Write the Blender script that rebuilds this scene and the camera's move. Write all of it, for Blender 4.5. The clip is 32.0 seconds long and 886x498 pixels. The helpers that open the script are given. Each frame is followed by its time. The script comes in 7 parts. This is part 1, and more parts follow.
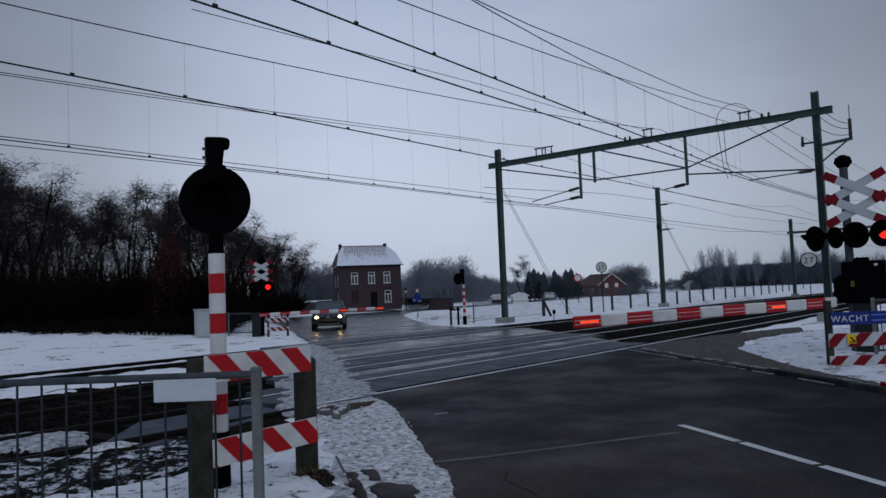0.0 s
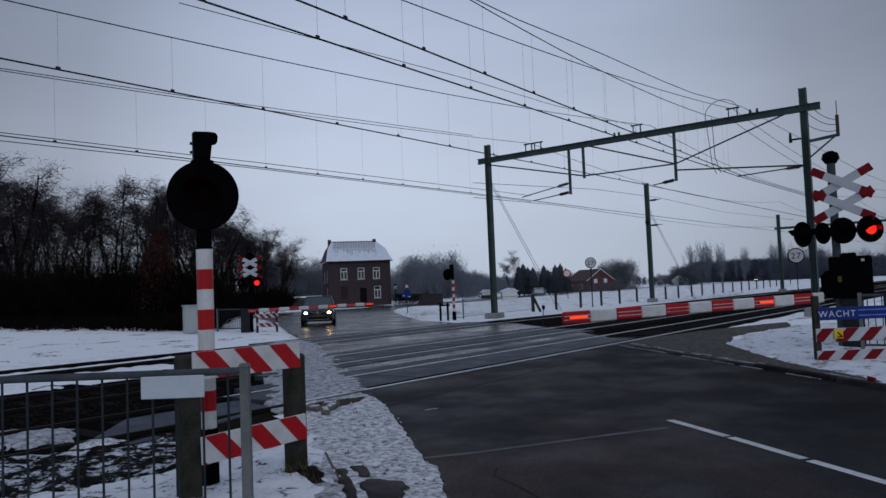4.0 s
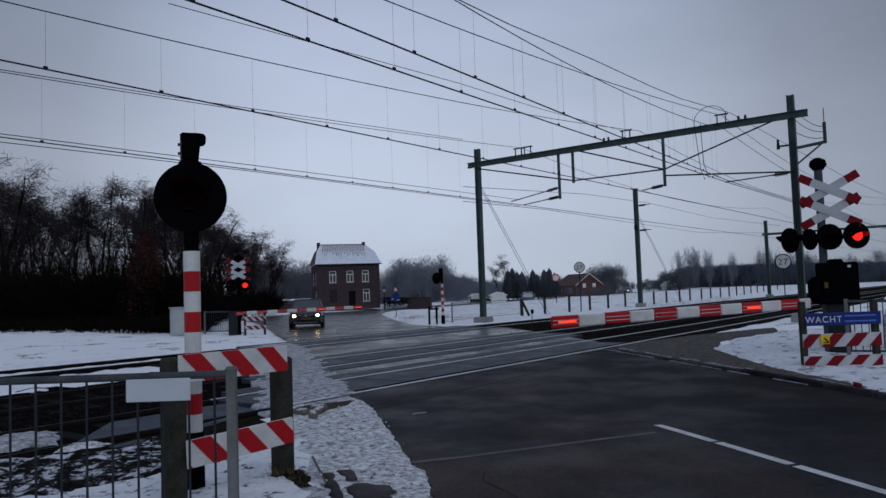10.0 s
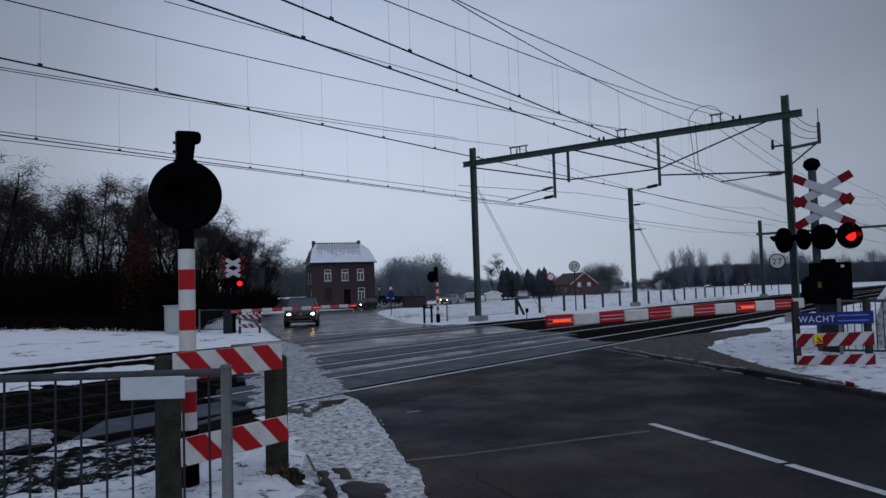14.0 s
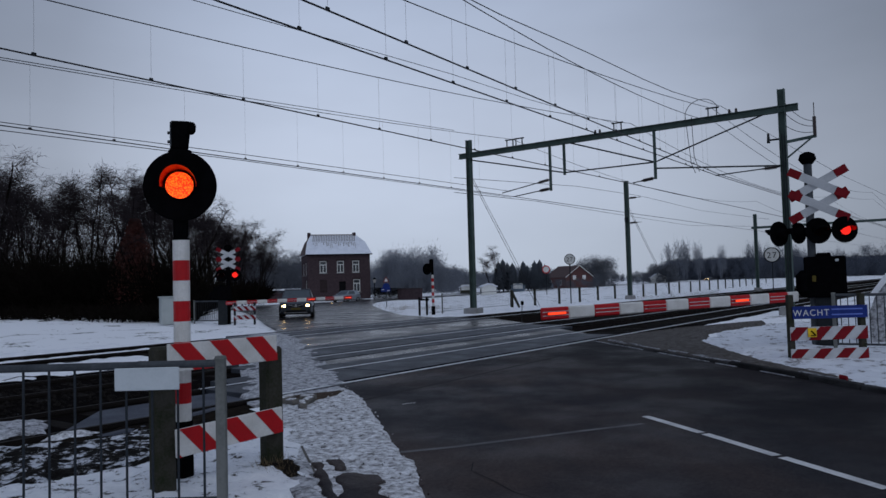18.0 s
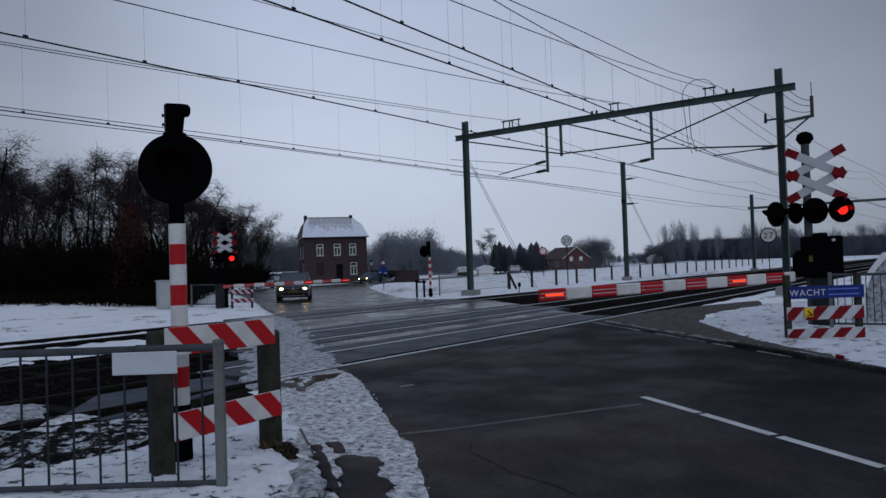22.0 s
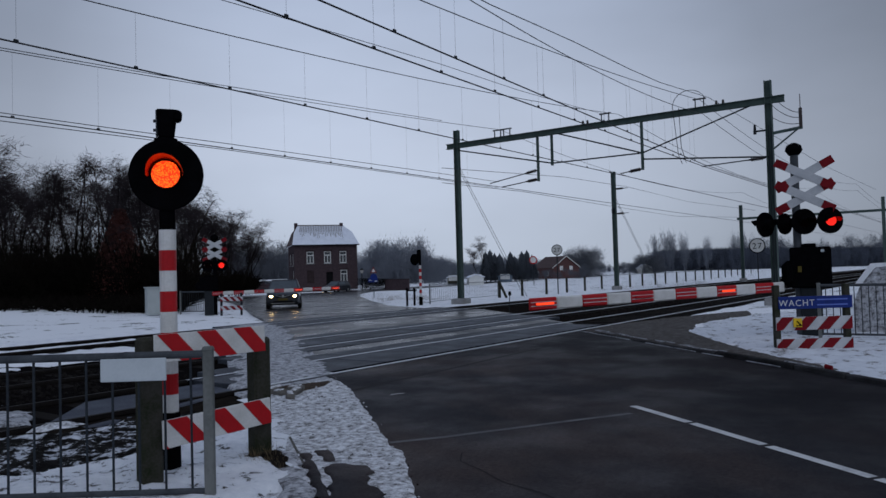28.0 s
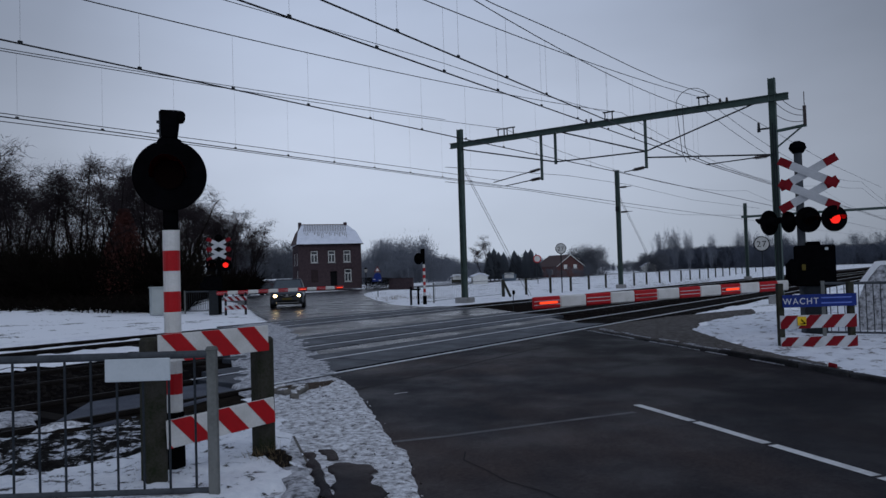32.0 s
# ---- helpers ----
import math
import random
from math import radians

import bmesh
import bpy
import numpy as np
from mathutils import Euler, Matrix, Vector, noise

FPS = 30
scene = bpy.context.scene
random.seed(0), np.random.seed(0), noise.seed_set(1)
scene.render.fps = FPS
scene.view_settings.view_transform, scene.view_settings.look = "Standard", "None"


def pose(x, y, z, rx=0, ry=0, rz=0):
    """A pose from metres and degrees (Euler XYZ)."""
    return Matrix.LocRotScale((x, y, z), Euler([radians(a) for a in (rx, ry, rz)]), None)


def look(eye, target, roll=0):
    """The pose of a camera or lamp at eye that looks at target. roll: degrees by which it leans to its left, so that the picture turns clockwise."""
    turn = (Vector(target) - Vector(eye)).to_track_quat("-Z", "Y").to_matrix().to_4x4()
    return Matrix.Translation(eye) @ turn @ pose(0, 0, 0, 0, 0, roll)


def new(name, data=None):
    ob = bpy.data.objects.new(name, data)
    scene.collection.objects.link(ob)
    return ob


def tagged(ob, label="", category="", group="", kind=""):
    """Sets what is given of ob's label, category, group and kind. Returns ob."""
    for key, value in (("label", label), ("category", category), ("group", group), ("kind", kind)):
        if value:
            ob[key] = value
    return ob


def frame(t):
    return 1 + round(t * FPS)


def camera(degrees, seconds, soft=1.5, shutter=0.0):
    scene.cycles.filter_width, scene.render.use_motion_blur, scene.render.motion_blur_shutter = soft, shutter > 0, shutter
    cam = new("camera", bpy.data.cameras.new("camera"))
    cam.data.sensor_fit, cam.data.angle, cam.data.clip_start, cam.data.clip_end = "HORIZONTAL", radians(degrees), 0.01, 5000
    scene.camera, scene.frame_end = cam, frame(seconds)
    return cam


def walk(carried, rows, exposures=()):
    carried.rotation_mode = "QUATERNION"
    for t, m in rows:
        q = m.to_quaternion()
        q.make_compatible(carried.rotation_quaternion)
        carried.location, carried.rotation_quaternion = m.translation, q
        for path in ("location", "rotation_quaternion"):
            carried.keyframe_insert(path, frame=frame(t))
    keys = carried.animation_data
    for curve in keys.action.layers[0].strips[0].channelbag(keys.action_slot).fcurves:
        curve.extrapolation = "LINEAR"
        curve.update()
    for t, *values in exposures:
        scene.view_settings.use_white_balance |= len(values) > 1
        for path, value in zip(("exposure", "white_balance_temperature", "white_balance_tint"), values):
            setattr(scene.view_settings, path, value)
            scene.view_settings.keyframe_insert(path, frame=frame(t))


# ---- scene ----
# ---------------------------------------------------------------- camera
cam = camera(60.55, 32.0)
TURNS = (
    (0, -0.036, -0.037, 1.500, 93.334, 2.259, -50.742),
    (0.5, -0.044, -0.043, 1.503, 93.416, 2.162, -50.706),
    (1, -0.042, -0.037, 1.508, 93.625, 2.097, -50.582),
    (1.5, -0.038, -0.029, 1.507, 93.595, 2.068, -50.533),
    (2, -0.038, -0.032, 1.502, 93.480, 2.195, -50.849),
    (2.5, -0.016, -0.016, 1.505, 93.306, 2.373, -51.173),
    (3, -0.027, -0.037, 1.503, 93.054, 2.390, -51.342),
    (3.5, -0.020, -0.022, 1.501, 93.023, 2.331, -51.434),
    (5.5, -0.020, -0.026, 1.504, 92.836, 2.352, -52.230),
    (6, -0.021, -0.030, 1.504, 93.107, 2.322, -52.634),
    (6.5, -0.020, -0.032, 1.504, 93.472, 2.193, -52.678),
    (7, -0.019, -0.026, 1.502, 93.542, 2.205, -52.743),
    (7.5, -0.007, -0.018, 1.502, 93.432, 2.360, -52.980),
    (8, -0.023, -0.028, 1.506, 93.273, 2.314, -52.914),
    (8.5, -0.018, -0.023, 1.501, 93.341, 2.223, -52.783),
    (9, -0.022, -0.035, 1.504, 93.484, 2.176, -52.410),
    (9.5, -0.011, -0.027, 1.503, 93.371, 2.007, -52.496),
    (10, -0.007, -0.014, 1.502, 93.211, 1.972, -52.362),
    (10.5, -0.015, -0.023, 1.505, 92.990, 1.983, -52.492),
    (11, -0.005, -0.010, 1.505, 92.844, 1.954, -52.683),
    (11.5, -0.008, -0.025, 1.500, 92.895, 1.991, -52.491),
    (12, -0.007, -0.010, 1.503, 92.983, 2.075, -52.440),
    (12.5, -0.012, -0.028, 1.501, 92.916, 1.923, -52.563),
    (13, -0.012, -0.022, 1.500, 92.856, 1.882, -52.608),
    (13.5, -0.012, -0.027, 1.502, 92.942, 1.941, -52.634),
    (14, -0.016, -0.025, 1.502, 93.103, 1.821, -52.732),
    (14.5, -0.028, -0.037, 1.504, 93.227, 1.805, -52.676),
    (16.5, -0.027, -0.035, 1.505, 93.088, 1.777, -52.694),
    (17, -0.017, -0.019, 1.503, 93.081, 1.639, -52.826),
    (17.5, -0.013, -0.016, 1.506, 92.921, 1.584, -52.939),
    (18, -0.007, -0.017, 1.500, 92.512, 1.587, -53.082),
    (18.5, 0.008, 0.003, 1.498, 92.057, 1.591, -53.294),
    (19, 0.011, -0.002, 1.500, 91.802, 1.798, -53.198),
    (19.5, 0.011, -0.009, 1.499, 91.714, 1.716, -53.085),
    (20, 0.008, -0.008, 1.499, 91.625, 1.798, -53.059),
    (20.5, 0.013, -0.006, 1.502, 91.534, 1.789, -53.152),
    (21, 0.010, -0.002, 1.503, 91.432, 1.880, -53.204),
    (21.5, 0.006, -0.004, 1.497, 91.289, 1.872, -53.233),
    (22, 0.007, -0.000, 1.501, 91.160, 1.924, -53.311),
    (22.5, 0.010, -0.002, 1.502, 91.306, 1.846, -53.273),
    (23, 0.006, -0.000, 1.502, 91.528, 1.691, -53.365),
    (23.5, 0.002, -0.004, 1.503, 91.499, 1.607, -53.483),
    (24, -0.001, -0.005, 1.498, 91.503, 1.691, -53.509),
    (24.5, 0.006, 0.001, 1.501, 91.594, 1.660, -53.743),
    (25, 0.013, 0.007, 1.500, 91.594, 1.655, -53.793),
    (25.5, 0.003, -0.004, 1.500, 91.588, 1.525, -53.849),
    (27.5, 0.003, -0.002, 1.501, 91.781, 1.634, -54.046),
    (28, 0.006, 0.012, 1.497, 91.776, 1.575, -54.045),
    (28.5, 0.000, 0.000, 1.500, 91.701, 1.499, -53.955),
    (29, 0.006, -0.003, 1.499, 91.712, 1.532, -53.971),
    (29.5, 0.016, 0.013, 1.501, 91.716, 1.523, -53.986),
    (30, 0.021, 0.020, 1.495, 91.675, 1.508, -53.913),
    (30.5, 0.005, 0.003, 1.501, 91.477, 1.653, -53.895),
    (31, 0.020, 0.014, 1.498, 91.477, 1.687, -53.842),
    (31.5, 0.010, 0.009, 1.497, 91.552, 1.738, -53.776),
    (32, 0.003, -0.003, 1.501, 91.706, 1.738, -53.740),
)
walk(cam, [(t, pose(x, y, z, a, b, c)) for t, x, y, z, a, b, c in TURNS])

# ---------------------------------------------------------------- world and sun
world = bpy.data.worlds.new("winter_sky")
scene.world = world
world.use_nodes = True
wn, wl = world.node_tree.nodes, world.node_tree.links
wn.clear()


def wnode(kind, **kw):
    n = wn.new(kind)
    for k, v in kw.items():
        n.inputs[k].default_value = v
    return n


sky = wn.new("ShaderNodeTexSky")
sky.sky_type, sky.sun_disc = "NISHITA", False
sky.sun_elevation, sky.sun_rotation = radians(45), radians(213)
geo = wn.new("ShaderNodeTexCoord")
sep = wn.new("ShaderNodeSeparateXYZ")
wl.new(geo.outputs["Generated"], sep.inputs[0])
ramp = wn.new("ShaderNodeValToRGB")
ramp.color_ramp.elements[0].position, ramp.color_ramp.elements[0].color = 0.0, (0.455, 0.52, 0.635, 1)
ramp.color_ramp.elements[1].position, ramp.color_ramp.elements[1].color = 0.75, (0.27, 0.34, 0.505, 1)
e = ramp.color_ramp.elements.new(0.16)
e.color = (0.485, 0.55, 0.685, 1)
e = ramp.color_ramp.elements.new(0.38)
e.color = (0.385, 0.455, 0.605, 1)
wl.new(sep.outputs["Z"], ramp.inputs[0])
mapping = wn.new("ShaderNodeMapping")
mapping.inputs["Scale"].default_value = (1.0, 1.0, 3.0)
wl.new(geo.outputs["Generated"], mapping.inputs[0])
cloud = wnode("ShaderNodeTexNoise", Scale=1.7, Detail=4.0, Roughness=0.5)
wl.new(mapping.outputs[0], cloud.inputs["Vector"])
cl = wn.new("ShaderNodeMapRange")
cl.inputs["From Min"].default_value, cl.inputs["From Max"].default_value = 0.3, 0.7
cl.inputs["To Min"].default_value, cl.inputs["To Max"].default_value = 0.88, 1.10
wl.new(cloud.outputs["Fac"], cl.inputs["Value"])
# the cloud is brightest where the low sun stands behind it
glow = wn.new("ShaderNodeVectorMath")
glow.operation = "DOT_PRODUCT"
glow.inputs[1].default_value = (math.cos(radians(38)) * 0.98, math.sin(radians(38)) * 0.98, 0.17)
wl.new(geo.outputs["Generated"], glow.inputs[0])
fall = wn.new("ShaderNodeValToRGB")
fall.color_ramp.elements[0].position, fall.color_ramp.elements[0].color = 0.0, (0.78, 0.78, 0.78, 1)
fall.color_ramp.elements[1].position, fall.color_ramp.elements[1].color = 1.0, (1.16, 1.16, 1.16, 1)
for at, val in ((0.05, 0.70), (0.5, 0.58), (0.83, 0.50), (0.90, 0.64), (0.96, 0.97)):
    e = fall.color_ramp.elements.new(at)
    e.color = (val, val, val, 1)
wl.new(glow.outputs["Value"], fall.inputs[0])
shade = wn.new("ShaderNodeMath")
shade.operation = "MULTIPLY"
wl.new(cl.outputs[0], shade.inputs[0])
wl.new(fall.outputs[0], shade.inputs[1])
veil = wn.new("ShaderNodeVectorMath")
veil.operation = "MULTIPLY"
wl.new(ramp.outputs[0], veil.inputs[0])
wl.new(shade.outputs[0], veil.inputs[1])
mix = wn.new("ShaderNodeMix")
mix.data_type = "RGBA"
mix.inputs["Factor"].default_value = 0.985
bright = wn.new("ShaderNodeVectorMath")
bright.operation = "SCALE"
bright.inputs["Scale"].default_value = 0.1
wl.new(sky.outputs[0], bright.inputs[0])
wl.new(bright.outputs[0], mix.inputs["A"])
wl.new(veil.outputs[0], mix.inputs["B"])
bg = wnode("ShaderNodeBackground", Strength=1.0)
wl.new(mix.outputs["Result"], bg.inputs["Color"])
wout = wn.new("ShaderNodeOutputWorld")
wl.new(bg.outputs[0], wout.inputs[0])
sun_data = bpy.data.lights.new("sun", "SUN")
sun_data.energy, sun_data.angle, sun_data.color = 0.47, radians(60), (0.92, 0.97, 1.0)
sun = new("sun", sun_data)
sun.matrix_world = look((0, 0, 60), (12, 18, 38))

# ---------------------------------------------------------------- materials


def mat(name, base, rough=0.7, metal=0.0, second=None, scale=6.0, lo=0.4, hi=0.65, fine=60.0, bump=0.15, emit=None, power=0.0,
        spec=0.2, rand=0.0, coat=0.0, rough2=None):
    """A principled surface: base colour broken by a second colour at two scales, with fine relief."""
    m = bpy.data.materials.new(name)
    m.use_nodes = True
    n, l = m.node_tree.nodes, m.node_tree.links
    b = n["Principled BSDF"]
    b.inputs["Roughness"].default_value = rough
    b.inputs["Metallic"].default_value = metal
    b.inputs["Specular IOR Level"].default_value = spec
    b.inputs["Coat Weight"].default_value = coat
    second = second or tuple(c * 0.72 for c in base)
    tc = n.new("ShaderNodeTexCoord")
    big = n.new("ShaderNodeTexNoise")
    big.inputs["Scale"].default_value, big.inputs["Detail"].default_value = scale, 6.0
    small = n.new("ShaderNodeTexNoise")
    small.inputs["Scale"].default_value, small.inputs["Detail"].default_value = fine, 4.0
    for t in (big, small):
        l.new(tc.outputs["Object"], t.inputs["Vector"])
    both = n.new("ShaderNodeMath")
    both.operation = "MULTIPLY_ADD"
    both.inputs[1].default_value = 0.35
    l.new(small.outputs["Fac"], both.inputs[0])
    half = n.new("ShaderNodeMath")
    half.operation = "MULTIPLY"
    half.inputs[1].default_value = 0.65
    l.new(big.outputs["Fac"], half.inputs[0])
    l.new(half.outputs[0], both.inputs[2])
    mr = n.new("ShaderNodeMapRange")
    mr.inputs["From Min"].default_value, mr.inputs["From Max"].default_value = lo, hi
    l.new(both.outputs[0], mr.inputs["Value"])
    mx = n.new("ShaderNodeMix")
    mx.data_type = "RGBA"
    mx.inputs["A"].default_value, mx.inputs["B"].default_value = (*base, 1), (*second, 1)
    l.new(mr.outputs[0], mx.inputs["Factor"])
    colour = mx.outputs["Result"]
    if rand:
        info = n.new("ShaderNodeObjectInfo")
        hsv = n.new("ShaderNodeHueSaturation")
        rr = n.new("ShaderNodeMapRange")
        rr.inputs["To Min"].default_value, rr.inputs["To Max"].default_value = 1 - rand, 1 + rand
        l.new(info.outputs["Random"], rr.inputs["Value"])
        l.new(rr.outputs[0], hsv.inputs["Value"])
        l.new(colour, hsv.inputs["Color"])
        colour = hsv.outputs[0]
    l.new(colour, b.inputs["Base Color"])
    if rough2 is not None:
        rm = n.new("ShaderNodeMapRange")
        rm.inputs["To Min"].default_value, rm.inputs["To Max"].default_value = rough, rough2
        l.new(mr.outputs[0], rm.inputs["Value"])
        l.new(rm.outputs[0], b.inputs["Roughness"])
    if bump:
        bp = n.new("ShaderNodeBump")
        bp.inputs["Strength"].default_value, bp.inputs["Distance"].default_value = bump, 0.02
        l.new(both.outputs[0], bp.inputs["Height"])
        l.new(bp.outputs[0], b.inputs["Normal"])
    if emit:
        b.inputs["Emission Color"].default_value = (*emit, 1)
        b.inputs["Emission Strength"].default_value = power
    return m


def trodden(name, stops, scale, rough=0.85, grain=0.7, bump=0.8, spec=0.05):
    """Broken ground: one noise with many octaves runs through a row of colours, so that grains of every size show."""
    m = bpy.data.materials.new(name)
    m.use_nodes = True
    n, l = m.node_tree.nodes, m.node_tree.links
    b = n["Principled BSDF"]
    b.inputs["Roughness"].default_value, b.inputs["Specular IOR Level"].default_value = rough, spec
    tc = n.new("ShaderNodeTexCoord")
    no = n.new("ShaderNodeTexNoise")
    no.inputs["Scale"].default_value, no.inputs["Detail"].default_value, no.inputs["Roughness"].default_value = scale, 9.0, grain
    l.new(tc.outputs["Object"], no.inputs["Vector"])
    rp = n.new("ShaderNodeValToRGB")
    rp.color_ramp.elements[0].position, rp.color_ramp.elements[0].color = stops[0][0], (*stops[0][1], 1)
    rp.color_ramp.elements[1].position, rp.color_ramp.elements[1].color = stops[-1][0], (*stops[-1][1], 1)
    for at, col in stops[1:-1]:
        rp.color_ramp.elements.new(at).color = (*col, 1)
    l.new(no.outputs["Fac"], rp.inputs[0])
    l.new(rp.outputs[0], b.inputs["Base Color"])
    bp = n.new("ShaderNodeBump")
    bp.inputs["Strength"].default_value, bp.inputs["Distance"].default_value = bump, 0.03
    l.new(no.outputs["Fac"], bp.inputs["Height"])
    l.new(bp.outputs[0], b.inputs["Normal"])
    return m


def paving(name, dark, mid, brown, rough, rough2, spec, turn=48.0, bump=0.4, streaks=0.55, dark_lane=None):
    """Worn asphalt: wheel streaks along the road, mottled patches, brownish dirt and fine stone grain."""
    m = bpy.data.materials.new(name)
    m.use_nodes = True
    n, l = m.node_tree.nodes, m.node_tree.links
    b = n["Principled BSDF"]
    b.inputs["Specular IOR Level"].default_value = spec
    tc = n.new("ShaderNodeTexCoord")

    def field(scale, detail, grain=0.55, stretch=None):
        no = n.new("ShaderNodeTexNoise")
        no.inputs["Scale"].default_value, no.inputs["Detail"].default_value, no.inputs["Roughness"].default_value = scale, detail, grain
        if stretch:
            mp = n.new("ShaderNodeMapping")
            mp.vector_type = "TEXTURE"
            mp.inputs["Rotation"].default_value = (0, 0, radians(turn))
            mp.inputs["Scale"].default_value = stretch
            l.new(tc.outputs["Object"], mp.inputs[0])
            l.new(mp.outputs[0], no.inputs["Vector"])
        else:
            l.new(tc.outputs["Object"], no.inputs["Vector"])
        return no.outputs["Fac"]

    def span_of(src, a, b_, c, d):
        mr = n.new("ShaderNodeMapRange")
        for k, v in zip(("From Min", "From Max", "To Min", "To Max"), (a, b_, c, d)):
            mr.inputs[k].default_value = v
        l.new(src, mr.inputs["Value"])
        return mr.outputs[0]

    def blend(f, a, b_):
        mx = n.new("ShaderNodeMix")
        mx.data_type = "RGBA"
        l.new(f, mx.inputs["Factor"])
        for k, v in (("A", a), ("B", b_)):
            if isinstance(v, tuple):
                mx.inputs[k].default_value = (*v, 1)
            else:
                l.new(v, mx.inputs[k])
        return mx.outputs["Result"]

    streak, mottle = field(1.0, 4.0, 0.5, (6.0, 0.55, 1.0)), field(0.8, 7.0, 0.62)
    add = n.new("ShaderNodeMath")
    add.operation = "MULTIPLY_ADD"
    add.inputs[1].default_value = streaks
    l.new(streak, add.inputs[0])
    half = n.new("ShaderNodeMath")
    half.operation = "MULTIPLY"
    half.inputs[1].default_value = 1 - streaks
    l.new(mottle, half.inputs[0])
    l.new(half.outputs[0], add.inputs[2])
    tone = span_of(add.outputs[0], 0.34, 0.68, 0.0, 1.0)
    col = blend(tone, dark, mid)
    col = blend(span_of(field(0.35, 6.0, 0.65, (1.6, 0.9, 1.0)), 0.46, 0.66, 0.0, 0.75), col, brown)
    if dark_lane:
        # the lane beyond the centre line is mixed towards a darker tone
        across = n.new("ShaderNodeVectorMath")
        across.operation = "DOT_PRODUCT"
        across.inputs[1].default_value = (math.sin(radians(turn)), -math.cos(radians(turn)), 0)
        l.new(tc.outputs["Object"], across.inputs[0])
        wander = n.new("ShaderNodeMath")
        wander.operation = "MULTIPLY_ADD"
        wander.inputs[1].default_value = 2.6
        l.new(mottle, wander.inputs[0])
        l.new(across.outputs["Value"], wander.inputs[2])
        col = blend(span_of(wander.outputs[0], dark_lane[0] + 1.3, dark_lane[1] + 1.3, 0.0, 0.8), col, tuple(c * 0.55 for c in dark))
    hsv = n.new("ShaderNodeHueSaturation")
    grit = field(28.0, 6.0, 0.8)
    l.new(span_of(grit, 0.36, 0.64, 0.62, 1.42), hsv.inputs["Value"])
    l.new(col, hsv.inputs["Color"])
    l.new(hsv.outputs[0], b.inputs["Base Color"])
    l.new(span_of(mottle, 0.4, 0.62, rough, rough2), b.inputs["Roughness"])
    bp = n.new("ShaderNodeBump")
    bp.inputs["Strength"].default_value, bp.inputs["Distance"].default_value = bump, 0.01
    l.new(grit, bp.inputs["Height"])
    l.new(bp.outputs[0], b.inputs["Normal"])
    return m


SNOW = mat("snow", (0.90, 0.91, 0.94), 0.8, second=(0.72, 0.74, 0.79), scale=3.5, fine=26, bump=0.9, spec=0.1)
GROUND = mat("snowy_ground", (0.88, 0.89, 0.92), 0.85, second=(0.045, 0.04, 0.03), scale=0.7, lo=0.575, hi=0.61, fine=8, bump=0.9, spec=0.1)
SLUSH = trodden("trodden_snow", ((0.34, (0.028, 0.025, 0.024)), (0.41, (0.22, 0.215, 0.215)), (0.475, (0.47, 0.47, 0.49)), (0.60, (0.80, 0.81, 0.84))), 14.0, grain=0.76, bump=0.4)
DIRTYSLUSH = trodden("dirty_slush", ((0.34, (0.025, 0.025, 0.028)), (0.42, (0.14, 0.14, 0.15)), (0.50, (0.36, 0.365, 0.39)), (0.64, (0.62, 0.63, 0.67))), 11.0, 0.6, 0.76, 0.45, 0.08)
SOIL = mat("dark_soil", (0.010, 0.009, 0.008), 0.95, second=(0.026, 0.021, 0.017), scale=5, fine=50, bump=0.8, spec=0.0)
ASPHALT = paving("asphalt", (0.015, 0.015, 0.019), (0.032, 0.030, 0.034), (0.060, 0.044, 0.040), 0.72, 0.50, 0.04, streaks=0.25, dark_lane=(3.4, 5.4))
WETROAD = paving("wet_asphalt", (0.009, 0.010, 0.013), (0.036, 0.037, 0.043), (0.040, 0.033, 0.030), 0.40, 0.20, 0.06, 52.0, 0.2)
PANEL = mat("crossing_panel", (0.026, 0.030, 0.039), 0.55, second=(0.062, 0.070, 0.086), scale=1.6, fine=60, bump=0.2, rand=0.2, rough2=0.46, spec=0.04)
BALLAST = mat("ballast", (0.020, 0.016, 0.014), 0.95, second=(0.007, 0.006, 0.006), scale=14, lo=0.42, hi=0.6, fine=45, bump=1.0, spec=0.0)
STONE = mat("ballast_stone", (0.016, 0.014, 0.013), 0.9, second=(0.007, 0.006, 0.006), scale=9, fine=60, spec=0.02)
RAIL = mat("rail_steel", (0.016, 0.013, 0.012), 0.7, 0.1, scale=8, spec=0.1)
RAILTOP = mat("rail_head", (0.66, 0.68, 0.71), 0.36, 0.9, second=(0.45, 0.46, 0.48), scale=10, bump=0.03)
SLEEPER = mat("sleeper", (0.016, 0.014, 0.013), 0.9, scale=6, rand=0.3, spec=0.03)
LINEPAINT = mat("road_paint", (0.62, 0.62, 0.62), 0.6, second=(0.32, 0.32, 0.33), scale=5, lo=0.45, hi=0.72, fine=70)
POSTGREY = mat("pale_galvanised_post", (0.17, 0.175, 0.17), 0.7, second=(0.11, 0.115, 0.11), scale=6, fine=40, spec=0.08)
GALV = mat("galvanised_steel", (0.070, 0.077, 0.086), 0.65, 0.1, second=(0.040, 0.045, 0.052), scale=7, fine=40, spec=0.08)
GREENSTEEL = mat("green_grey_mast", (0.070, 0.10, 0.092), 0.7, 0.0, second=(0.045, 0.065, 0.06), scale=3, fine=25, spec=0.1)
DARKSTEEL = mat("dark_steel", (0.022, 0.026, 0.03), 0.6, 0.0, scale=9, spec=0.1)
WIRE = mat("wire", (0.035, 0.035, 0.04), 0.5, 0.6, bump=0)
INSUL = mat("insulator", (0.04, 0.03, 0.03), 0.3)
